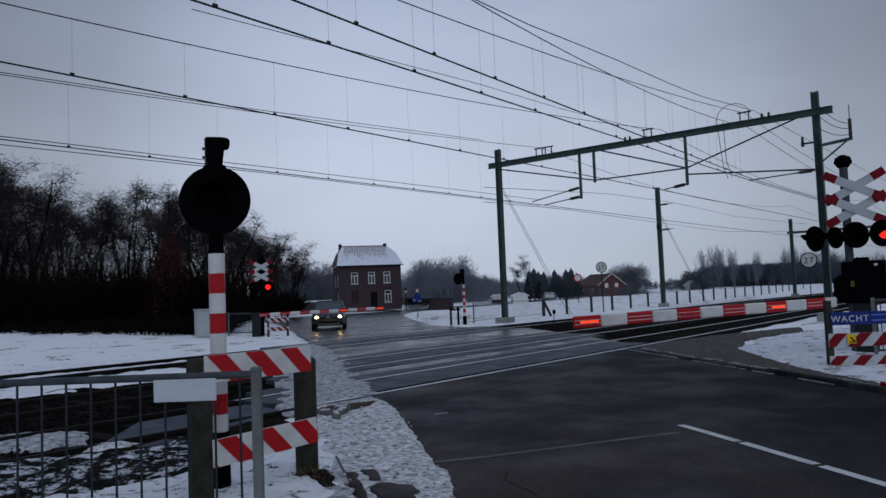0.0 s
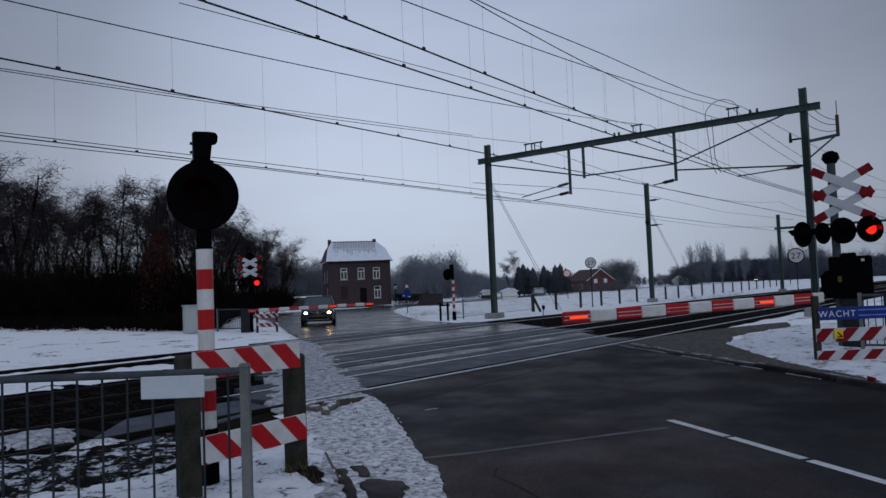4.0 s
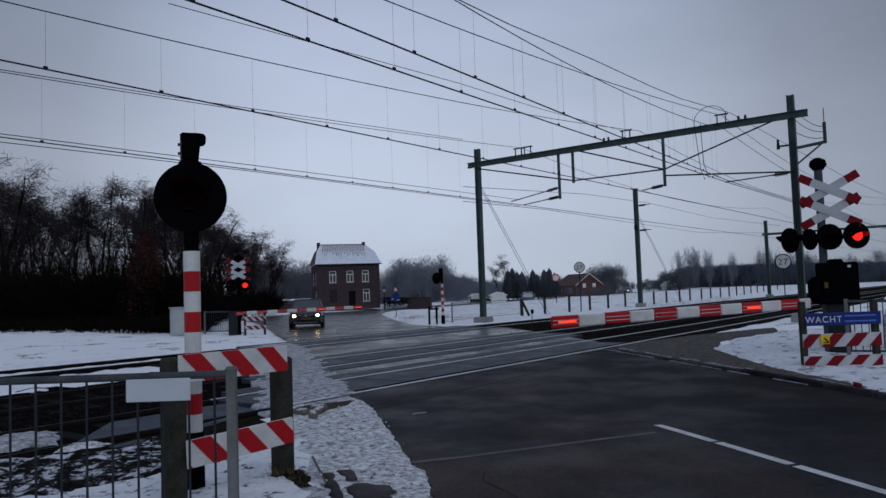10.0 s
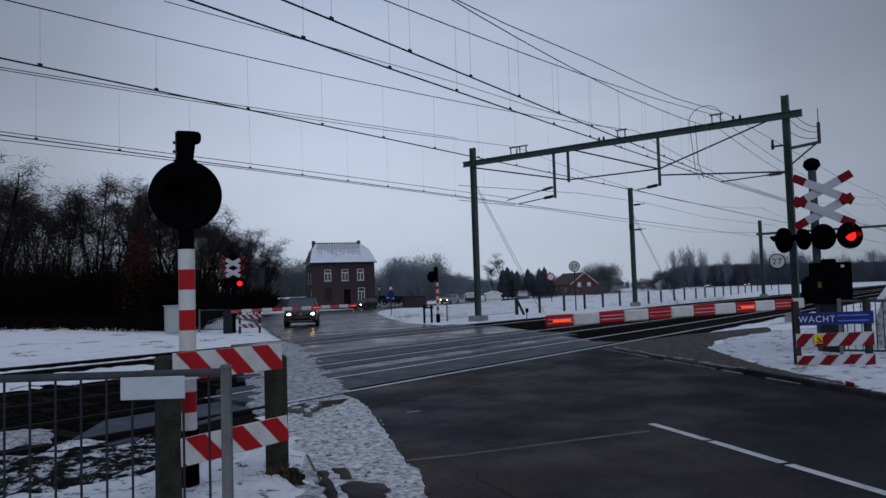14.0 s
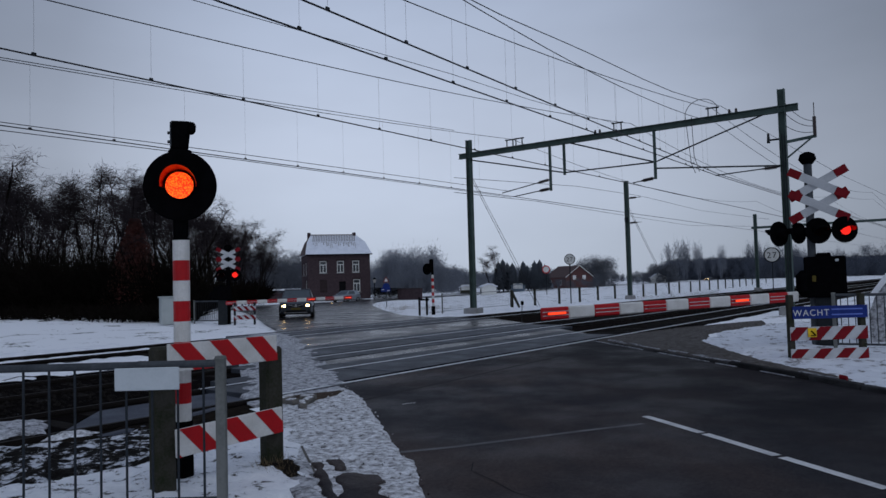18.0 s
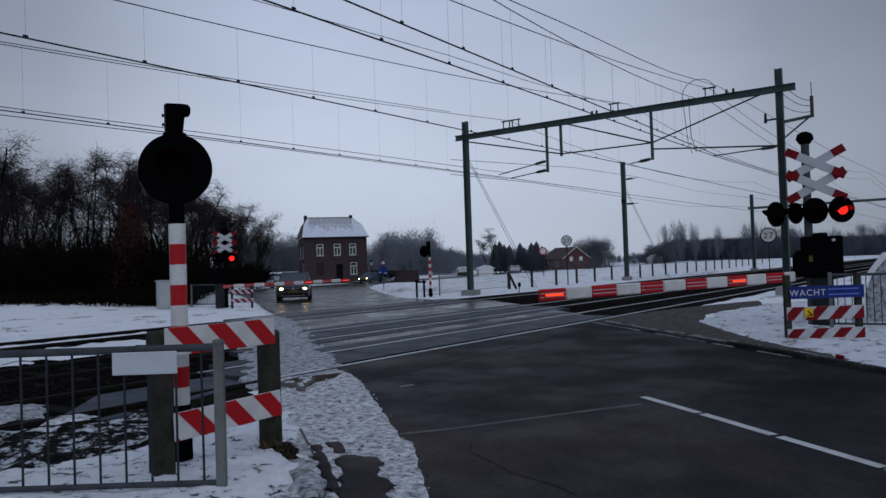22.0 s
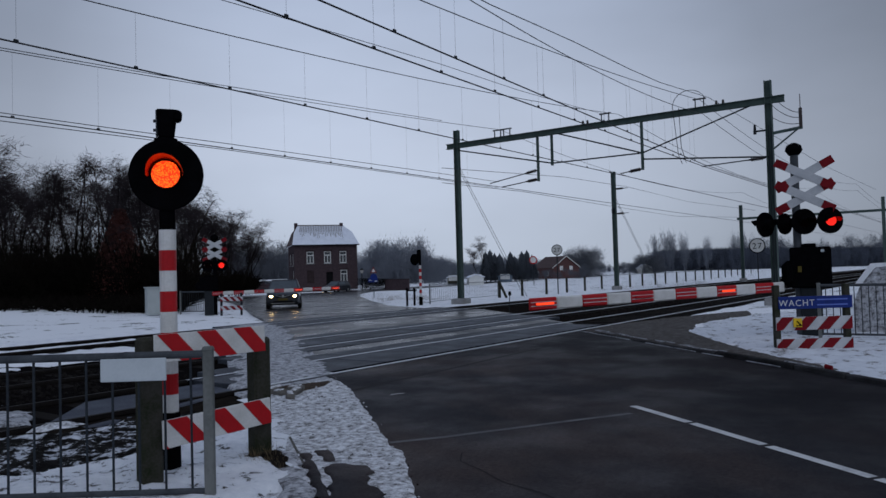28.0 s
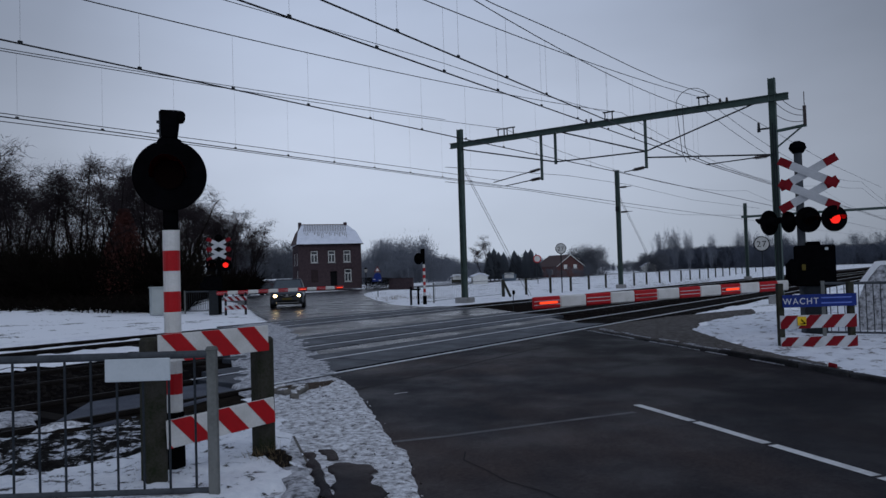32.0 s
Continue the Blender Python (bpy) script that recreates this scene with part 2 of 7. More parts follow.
BARSTEEL = mat("dark_bar_steel", (0.034, 0.040, 0.048), 0.65, 0.1, second=(0.022, 0.026, 0.031), scale=7, fine=40, spec=0.06)
BLACK = mat("black_paint", (0.0025, 0.0025, 0.003), 0.85, second=(0.004, 0.004, 0.005), scale=9, spec=0.0)
RED = mat("red_reflective", (0.44, 0.009, 0.014), 0.45, second=(0.34, 0.008, 0.012), scale=5)
WHITE = mat("white_reflective", (0.66, 0.65, 0.64), 0.5, second=(0.52, 0.51, 0.49), scale=5)
WHITEPLATE = mat("white_plate", (0.50, 0.54, 0.57), 0.5, second=(0.43, 0.47, 0.50), scale=4)
WOOD = mat("weathered_wood", (0.052, 0.048, 0.042), 0.9, second=(0.020, 0.025, 0.013), scale=5, fine=50, bump=0.5, spec=0.05)
BLUE = mat("blue_sign", (0.007, 0.025, 0.17), 0.4)
YELLOW = mat("yellow_sign", (0.75, 0.48, 0.02), 0.5)
LENS = mat("dark_lens", (0.004, 0.001, 0.001), 0.6, spec=0.02, bump=0)
LED_ORANGE = mat("lit_led", (0.5, 0.1, 0.02), 0.6, second=(0.2, 0.02, 0.01), scale=60, fine=120, emit=(1.0, 0.12, 0.005), power=3.0, bump=0)


def led_field(m, cell, core):
    """Breaks a lit face into separate bright points on a red ground."""
    n, l = m.node_tree.nodes, m.node_tree.links
    tc = n.new("ShaderNodeTexCoord")
    vo = n.new("ShaderNodeTexVoronoi")
    vo.inputs["Scale"].default_value = 1 / cell
    l.new(tc.outputs["Object"], vo.inputs["Vector"])
    rp = n.new("ShaderNodeValToRGB")
    rp.color_ramp.elements[0].position, rp.color_ramp.elements[0].color = 0.10, (*core, 1)
    rp.color_ramp.elements[1].position, rp.color_ramp.elements[1].color = 0.62, (0.26, 0.006, 0.001, 1)
    l.new(vo.outputs["Distance"], rp.inputs[0])
    l.new(rp.outputs[0], n["Principled BSDF"].inputs["Emission Color"])


led_field(LED_ORANGE, 0.0105, (1.0, 0.115, 0.006))
LED_RED = mat("lit_red_lamp", (0.5, 0.03, 0.02), 0.6, emit=(1.0, 0.02, 0.012), power=1.1, bump=0)
LED_AMBER = mat("lit_boom_lamp", (0.5, 0.06, 0.02), 0.6, emit=(1.0, 0.05, 0.012), power=1.3, bump=0)
HEADLIGHT = mat("headlight", (0.9, 0.85, 0.7), 0.3, emit=(1.0, 0.66, 0.28), power=16.0, bump=0)
BRICK = mat("dark_brick", (0.068, 0.048, 0.053), 0.9, second=(0.042, 0.031, 0.035), scale=3, fine=30, bump=0.4, spec=0.03)
BRICKRED = mat("red_brick", (0.105, 0.052, 0.050), 0.9, scale=3, fine=30, spec=0.1)
ROOFSNOW = mat("roof_snow", (0.74, 0.77, 0.85), 0.75, second=(0.62, 0.65, 0.73), scale=1.4, fine=12, bump=0.4)
THINROOF = mat("thin_snow_on_tiles", (0.36, 0.36, 0.38), 0.8, second=(0.22, 0.21, 0.215), scale=3)
TILE = mat("roof_tile", (0.24, 0.21, 0.195), 0.8, second=(0.15, 0.12, 0.11), scale=4)
FARMROOF = mat("old_red_tile", (0.095, 0.062, 0.060), 0.85, second=(0.06, 0.045, 0.045), scale=2)
FRAMEW = mat("white_frame", (0.7, 0.7, 0.68), 0.5)
GLASS = mat("window_glass", (0.025, 0.03, 0.035), 0.08, spec=0.8, bump=0)
BARK = mat("bark", (0.018, 0.015, 0.013), 0.95, second=(0.010, 0.008, 0.008), scale=5, rand=0.25, spec=0.0)
TWIG = mat("twigs", (0.042, 0.035, 0.038), 0.95, second=(0.026, 0.021, 0.023), scale=2, rand=0.35, bump=0, spec=0.0)
BROWNLEAF = mat("withered_leaves", (0.068, 0.022, 0.018), 0.9, second=(0.034, 0.014, 0.012), scale=2, bump=0)
# distance haze is put into these two base colours as a pale blue-grey
HAZECONIFER = mat("conifer", (0.085, 0.098, 0.118), 0.95, second=(0.06, 0.07, 0.086), scale=2, bump=0)
HAZETWIG = mat("haze_grey_twigs", (0.17, 0.185, 0.215), 0.95, second=(0.12, 0.13, 0.155), scale=0.2, bump=0, spec=0.0)
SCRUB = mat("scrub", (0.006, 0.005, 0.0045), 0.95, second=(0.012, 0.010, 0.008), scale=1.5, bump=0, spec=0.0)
DRYGRASS = mat("dry_grass", (0.22, 0.16, 0.09), 0.9, second=(0.12, 0.09, 0.05), scale=3, bump=0)
CARDARK = mat("dark_car_paint", (0.016, 0.019, 0.025), 0.3, 0.0, coat=0.5, bump=0, scale=2, spec=0.4)
CARSILVER = mat("silver_car_paint", (0.35, 0.39, 0.43), 0.35, 0.6, coat=0.5, bump=0, scale=2)
CARBLUE = mat("blue_grey_car_paint", (0.10, 0.14, 0.19), 0.35, 0.5, coat=0.5, bump=0, scale=2)
TYRE = mat("tyre", (0.015, 0.015, 0.016), 0.85)
RIM = mat("rim", (0.35, 0.35, 0.36), 0.4, 0.8)
PLASTIC = mat("black_plastic", (0.005, 0.005, 0.006), 0.6, spec=0.08)
CONCRETE = mat("concrete", (0.28, 0.28, 0.28), 0.85, second=(0.18, 0.18, 0.18), scale=3, fine=40, bump=0.4)
SLAB = mat("frosted_slab", (0.058, 0.064, 0.084), 0.7, second=(0.105, 0.115, 0.138), scale=1.5, fine=25, bump=0.3, spec=0.05)
CABINET = mat("grey_cabinet", (0.40, 0.43, 0.43), 0.6, second=(0.34, 0.37, 0.37), scale=3)
SIGNWHITE = mat("sign_white", (0.62, 0.62, 0.60), 0.5)
TRACKBED = mat("trackbed", (0.008, 0.007, 0.007), 0.95, second=(0.55, 0.57, 0.63), scale=0.9, lo=0.645, hi=0.68, fine=9, bump=0.9, spec=0.0)
DIRT = trodden("wet_gravel", ((0.34, (0.030, 0.025, 0.022)), (0.47, (0.072, 0.064, 0.060)), (0.60, (0.13, 0.122, 0.117)), (0.72, (0.28, 0.28, 0.29))), 9.0, 0.85, 0.82, 0.35, 0.05)
CARGLASS = mat("car_glass", (0.085, 0.10, 0.115), 0.3, spec=0.2, bump=0)
DARKKERB = mat("kerb_stone", (0.022, 0.021, 0.022), 0.9, second=(0.05, 0.05, 0.053), scale=4, rand=0.3, spec=0.03)
PLATE = mat("dim_plate", (0.10, 0.075, 0.012), 0.6)
# the lamp's red glow inside the black hood is put into this tint
HOODMAT = mat("glow_tinted_hood", (0.26, 0.009, 0.006), 0.36, 1.0, bump=0)
BLINDBRICK = mat("newer_brick", (0.042, 0.030, 0.031), 0.9, scale=3, fine=30, spec=0.03)
# dimmer copies of red and white: backlight and lens falloff put into the colour
DIMRED = mat("dimmed_red", (0.19, 0.008, 0.014), 0.55, spec=0.1, scale=5)
DIMWHITE = mat("dimmed_white", (0.50, 0.51, 0.53), 0.55, second=(0.40, 0.41, 0.43), spec=0.1, scale=5)
VERGESNOW = trodden("speckled_snow", ((0.33, (0.05, 0.045, 0.04)), (0.39, (0.22, 0.21, 0.21)), (0.455, (0.66, 0.68, 0.73)), (0.72, (0.76, 0.78, 0.83))), 2.6, grain=0.72)
THINSNOW = trodden("thin_snow", ((0.34, (0.018, 0.015, 0.013)), (0.40, (0.10, 0.095, 0.09)), (0.44, (0.76, 0.78, 0.83)), (0.66, (0.91, 0.92, 0.95))), 6.0, grain=0.74, bump=1.0)
SPOTSNOW = trodden("melting_snow", ((0.46, (0.006, 0.005, 0.0045)), (0.525, (0.022, 0.020, 0.018)), (0.550, (0.52, 0.54, 0.59)), (0.70, (0.74, 0.76, 0.81))), 5.5, grain=0.74, bump=1.0)
BROWNEARTH = mat("brown_earth", (0.075, 0.055, 0.042), 0.9, second=(0.030, 0.024, 0.020), scale=7, fine=40, bump=0.6, spec=0.03)
MORTAR = mat("pale_stucco", (0.45, 0.43, 0.40), 0.9, scale=2)

# ---------------------------------------------------------------- mesh tools


def finish(name, bm, material, smooth=False):
    me = bpy.data.meshes.new(name)
    bm.normal_update()
    bm.to_mesh(me)
    bm.free()
    me.materials.append(material)
    if smooth:
        for p in me.polygons:
            p.use_smooth = True
    return me


def part(name, bm, material, parent, label="", smooth=False, m=None):
    """One mesh object under a thing or a part."""
    ob = new(name, finish(name, bm, material, smooth))
    ob.parent = parent
    if m is not None:
        ob.matrix_basis = m
    if label:
        ob["label"] = label
    return ob


def thing(name, label, category, m=None, group="", kind=""):
    ob = new(name)
    ob.empty_display_size = 0.2
    ob.matrix_basis = m or Matrix()
    return tagged(ob, label, category, group, kind)


def solo(name, bm, material, label, category="", kind="", m=None, group="", smooth=False):
    ob = new(name, finish(name, bm, material, smooth))
    if m is not None:
        ob.matrix_basis = m
    return tagged(ob, label, category, group, kind)


def box(bm, c, s, bevel=0.0, turn=None):
    """A block with centre c and size s, its edges cut by bevel."""
    r = bmesh.ops.create_cube(bm, size=1.0)
    vs = r["verts"]
    m = Matrix.Translation(c) @ (turn.to_4x4() if turn else Matrix()) @ Matrix.Diagonal((*s, 1))
    bmesh.ops.transform(bm, matrix=m, verts=vs)
    if bevel:
        es = list({e for v in vs for e in v.link_edges})
        bmesh.ops.bevel(bm, geom=es, offset=bevel, segments=1, affect="EDGES", clamp_overlap=True)
    return bm


def rod(bm, a, b, r0, r1=None, seg=10, caps=True):
    """A round bar from a to b."""
    a, b = Vector(a), Vector(b)
    d = b - a
    q = d.to_track_quat("Z", "Y").to_matrix().to_4x4()
    r = bmesh.ops.create_cone(bm, cap_ends=caps, segments=seg, radius1=r0, radius2=r1 if r1 is not None else r0, depth=d.length)
    bmesh.ops.transform(bm, matrix=Matrix.Translation((a + b) / 2) @ q, verts=r["verts"])
    return bm


def bar(bm, a, b, w, h):
    """A square bar from a to b, w wide and h high."""
    a, b = Vector(a), Vector(b)
    d = b - a
    x = d.normalized()
    side = Vector((0, 0, 1)).cross(x)
    side = side.normalized() if side.length > 1e-4 else Vector((0, 1, 0))
    up = x.cross(side)
    turn = Matrix((x, side, up)).transposed()
    return box(bm, (a + b) / 2, (d.length, w, h), 0, turn)


def B():
    return bmesh.new()


def prism(bm, outline, z0, z1):
    """An upright slab over a plan outline (counter-clockwise)."""
    lo = [bm.verts.new((x, y, z0)) for x, y in outline]
    hi = [bm.verts.new((x, y, z1)) for x, y in outline]
    n = len(outline)
    bm.faces.new(hi)
    bm.faces.new(lo[::-1])
    for i in range(n):
        bm.faces.new((lo[i], lo[(i + 1) % n], hi[(i + 1) % n], hi[i]))
    return bm


def mesh_object(name, verts, faces, material, smooth=False):
    me = bpy.data.meshes.new(name)
    me.from_pydata(verts, [], faces)
    me.materials.append(material)
    me.update()
    if smooth:
        for p in me.polygons:
            p.use_smooth = True
    return me


def loft(rows, close=True):
    """Skin over rows of equally many points."""
    bm = B()
    vr = [[bm.verts.new(p) for p in r] for r in rows]
    n = len(rows[0])
    for a, b in zip(vr, vr[1:]):
        for i in range(n if close else n - 1):
            j = (i + 1) % n
            bm.faces.new((a[i], a[j], b[j], b[i]))
    if close:
        bm.faces.new(vr[0][::-1])
        bm.faces.new(vr[-1])
    bmesh.ops.recalc_face_normals(bm, faces=bm.faces)
    return bm


rng = random.Random(7)

# road frame: s metres along the road, o metres to its right
UX, UY = math.cos(radians(48)), math.sin(radians(48))


def road_pt(s, o):
    return (UX * s + UY * o, UY * s - UX * o)


TRACKS = (9.0, 12.56, 18.25)
GAUGE = 1.54
PORTAL_X = 29.142

# ---------------------------------------------------------------- ground


def cam_pt(px, depth):
    """Plan point at a bearing given by px (0 at the left end, 1568 at the right end of the view) and a depth."""
    a, b = 0.80902, 0.58779
    lat = (px - 784) / 1343 * depth
    return a * depth + b * lat, b * depth - a * lat


def skyline(px, py, depth):
    """Height of a sight line at a depth; px and py run over the view's breadth and height."""
    return 1.5 + depth * (0.01181 - 0.0000195 * (px - 784) - 0.000744 * (py - 465))


def centre_o(s):
    """How far the road's middle lies to the right of the eye's own line, s metres on."""
    return 4.1 if s < 14 else 4.1 - min(1.0, (s - 14) / 22) * 1.6


THROUGH = ((456.731, 86.442), (251.999, 95.791), (152.401, 83.073), (108.067, 76.037), (88.043, 72.964), (72.49, 69.689), (63.0, 69.986), (57.179, 71.188), (50.167, 74.029), (40.262, 79.138), (24.755, 91.965))


def through_road(u):
    """A point and heading on the road along the house; u runs from 0 to the number of its stretches."""
    i = max(0, min(len(THROUGH) - 2, int(u)))
    f = u - i
    p = [Vector(THROUGH[max(0, min(len(THROUGH) - 1, i + k))]) for k in (-1, 0, 1, 2)]
    q = 0.5 * ((2 * p[1]) + (p[2] - p[0]) * f + (2 * p[0] - 5 * p[1] + 4 * p[2] - p[3]) * f * f + (3 * p[1] - p[0] - 3 * p[2] + p[3]) * f ** 3)
    return q


SAMPLES = [through_road(u * 0.2) for u in range(0, 51)]


def nearest_through(x, y):
    return min((q.x - x) ** 2 + (q.y - y) ** 2 for q in SAMPLES) ** 0.5


FAR_LEFT = ((8.03, 7.9), (11.2, 11.6), (14.6, 16.2), (17.8, 20.6), (20.9, 25.0), (23.9, 29.0), (27.6, 34.0), (32.0, 40.5), (37.0, 48.0), (42.0, 56.0), (48.0, 66.0), (54.0, 76.0))
FAR_RIGHT = ((16.7, 8.06), (18.8, 9.2), (22.4, 13.0), (25.3, 16.4), (25.9, 19.8), (27.819, 23.43), (32.466, 28.587), (42.585, 38.615), (62.895, 57.191), (70.251, 63.123), (77.157, 67.394), (84.637, 69.617))


def smooth(a, b, v):
    f = max(0.0, min(1.0, (v - a) / (b - a)))
    return f * f * (3 - 2 * f)


def terrain(x, y):
    """The land falls away a little beyond the crossing."""
    return -0.7 * smooth(44, 92, 0.80902 * x + 0.58779 * y) * smooth(24, 33, y)


def ground_height(x, y):
    s, o = UX * x + UY * y, UY * x - UX * y
    z = -0.02 + 0.05 * noise.noise((x * 0.35, y * 0.35, 0)) + 0.03 * noise.noise((x * 1.1, y * 1.1, 3))
    if -40 < s < 75 and abs(o - centre_o(s)) < 3.3:
        z = -0.12
    if 7.7 < y < 20.2:
        z = -0.22
    if 20.2 <= y < 76:
        left, right = np.interp(y, [p[1] for p in FAR_LEFT], [p[0] for p in FAR_LEFT]), np.interp(y, [p[1] for p in FAR_RIGHT], [p[0] for p in FAR_RIGHT])
        if left - 0.5 < x < right + 0.3:
            z = -0.09
    if y > 30 and x < 20 and o < -4:
        z += min(0.5, (y - 30) * 0.06)
    p = nearest_through(x, y)
    if p < 5.0:
        z = -0.12
    if math.hypot(x, y) > 140:
        z *= 0.3
    return z + terrain(x, y)


def axis_steps():
    return [-3000, -1200, -500, -200, -90, -50, -30, -20, -12] + [-8 + 0.6 * i for i in range(92)] + [48, 51, 55, 60, 66, 73, 82, 95, 120, 160, 220, 320, 500, 1000, 2000, 4000]


xs = axis_steps()
verts = [(x, y, ground_height(x, y) if abs(x) < 900 and abs(y) < 900 else -0.7 if y > 30 else -0.2) for y in xs for x in xs]
nx = len(xs)
faces = [(j * nx + i, j * nx + i + 1, (j + 1) * nx + i + 1, (j + 1) * nx + i) for j in range(nx - 1) for i in range(nx - 1)]
ground = tagged(new("ground", mesh_object("ground", verts, faces, GROUND, True)), "snow-covered ground with dark grass showing through", "ground", kind="structure")

# the road from behind the eye over the crossing to the junction


def strip(name, pts, z, material, label, category, thick=0.1, smooth=False):
    """A paved strip: pts holds pairs of left and right edge points."""
    bm = B()
    prev = None
    for a, b in pts:
        za, zb = z + terrain(*a), z + terrain(*b)
        row = [bm.verts.new((*a, za)), bm.verts.new((*b, zb)), bm.verts.new((*b, zb - thick)), bm.verts.new((*a, za - thick))]
        if prev:
            for i in range(4):
                j = (i + 1) % 4
                bm.faces.new((prev[i], prev[j], row[j], row[i]))
        else:
            bm.faces.new(row[::-1])
        prev = row
    bm.faces.new(prev)
    bmesh.ops.recalc_face_normals(bm, faces=bm.faces)
    return solo(name, bm, material, label, category, "structure")


def road_edges(s):
    return road_pt(s, 0.82), road_pt(s, 7.0)


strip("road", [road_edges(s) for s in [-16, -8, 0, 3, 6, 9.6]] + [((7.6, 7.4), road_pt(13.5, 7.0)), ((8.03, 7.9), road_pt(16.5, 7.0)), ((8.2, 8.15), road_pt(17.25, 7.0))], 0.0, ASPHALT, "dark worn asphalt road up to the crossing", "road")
strip("road_far", list(zip(FAR_LEFT, FAR_RIGHT)), -0.004, WETROAD, "wet dark road over and beyond the crossing", "road")
def through_edges(u, w):
    a, b = through_road(u - 0.02), through_road(u + 0.02)
    d = (b - a).normalized()
    n = Vector((-d.y, d.x))
    p = through_road(u)
    return tuple(p - n * w), tuple(p + n * w)


strip("road_cross", [through_edges(u * 0.25, 3.0) for u in range(0, 41)], -0.008, WETROAD, "wet grey road passing the brick house", "road")

# ---------------------------------------------------------------- tracks


def rail_mesh(length, name):
    bm = B()
    box(bm, (length / 2, 0, -0.15), (length, 0.14, 0.02))
    box(bm, (length / 2, 0, -0.085), (length, 0.018, 0.11))
    box(bm, (length / 2, 0, -0.02), (length, 0.07, 0.04), 0.008)
    return bm


def track(y, x0, x1, road0, road1):
    t = thing("railway_track", "rusty steel railway track on dark ballast with patches of snow", "railway track", pose(0, 0, 0), "tracks", "structure")
    for side in (-1, 1):
        yy = y + side * GAUGE / 2
        bm = rail_mesh(x1 - x0, "rail")
        part("rail", bm, RAIL, t, m=pose(x0, yy, -0.006))
        for xa, xb, mt, what in ((x0, road0, RAIL, "dull rusty rail head"), (road0, x1, RAILTOP, "bright worn rail head")):
            bm = B()
            box(bm, ((xa + xb) / 2, yy, 0.004), (xb - xa, 0.072, 0.014), 0.003)
            part("rail_head", bm, mt, t, what)
    return t


DECK_X = {TRACKS[0]: (6.9, 18.7), TRACKS[1]: (9.6, 22.2), TRACKS[2]: (14.2, 25.8)}
for y in TRACKS:
    track(y, -60, 260, DECK_X[y][0], DECK_X[y][1])
bm = B()
prism(bm, [(-60, 7.0), (DECK_X[TRACKS[0]][0], 7.0), (DECK_X[TRACKS[2]][0], 20.2), (-60, 20.2)], -0.3, -0.075)
solo("trackbed", bm, TRACKBED, "dark ballast with patches of old snow", "ballast", "structure")
bm = B()
prism(bm, [(16.4, 7.0), (260, 7.0), (260, 20.2), (25.9, 20.2), (DECK_X[TRACKS[1]][1], 12.6)], -0.3, -0.075)
solo("trackbed_far", bm, BALLAST, "dark brown ballast under the rails", "ballast", "structure")

# sleepers near the crossing
sl = B()
box(sl, (0, 0, -0.06), (0.24, 2.5, 0.10), 0.015)
sl_me = finish("sleeper", sl, SLEEPER)
for y in TRACKS:
    x0, x1 = DECK_X[y]
    base = thing("sleeper_row", "row of old sleepers under the rails", "sleepers", None, "", "structure")
    for i in range(34):
        o = new("sleeper", sl_me)
        o.parent = base
        o.matrix_basis = pose(x1 + 0.5 + 0.62 * i, y, -0.03)
    for i in range(18):
        o = new("sleeper", sl_me)
        o.parent = base
        o.matrix_basis = pose(x0 - 0.5 - 0.62 * i, y, -0.058)

# deck panels between and beside the rails
rs = random.Random(3)
for y in TRACKS:
    x0, x1 = DECK_X[y]
    deck = thing("crossing_deck", "dark wet crossing panels between the rails", "crossing deck", None, "decks", "structure")
    n = round((x1 - x0) / 3.0)
    w = (x1 - x0) / n
    for off, wy in ((0.06, GAUGE - 0.28), (-GAUGE / 2 - 0.36, 0.6), (GAUGE / 2 + 0.36, 0.6)):
        if y == TRACKS[0] and off < 0:
            continue
        bm = B()
        box(bm, (0, 0, -0.06), (w - 0.028, wy, 0.12), 0.01)
        me = finish("panel", bm, PANEL)
        for i in range(n):
            sh = off / math.tan(radians(60))
            o = new("panel", me)
            o.parent = deck
            o.matrix_basis = pose(x0 + w * (i + 0.5) + sh, y + off, 0.008 + rs.uniform(-0.004, 0.004))
    # the flangeway grooves' shade is put in as black strips laid nearly flush
    for side, w in ((-1, 0.15), (1, 0.05)):
        bm = B()
        box(bm, ((x0 + x1) / 2, y + side * (GAUGE / 2 - 0.04 - w / 2), -0.043), (x1 - x0, w, 0.10))
        part("flangeway", bm, BLACK, deck, "flush black strip for the groove's shade")

# ---------------------------------------------------------------- snow lying in patches


def inside(p, poly):
    x, y = p
    c = False
    for (xa, ya), (xb, yb) in zip(poly, poly[1:] + poly[:1]):
        if (ya > y) != (yb > y) and x < (xb - xa) * (y - ya) / (yb - ya) + xa:
            c = not c
    return c


def edge_gap(p, poly):
    v = Vector(p)
    best = 1e9
    for a, b in zip(poly, poly[1:] + poly[:1]):
        a, b = Vector(a), Vector(b)
        d = b - a
        f = max(0, min(1, (v - a).dot(d) / max(1e-9, d.length_squared)))
        best = min(best, (a + d * f - v).length)
    return best


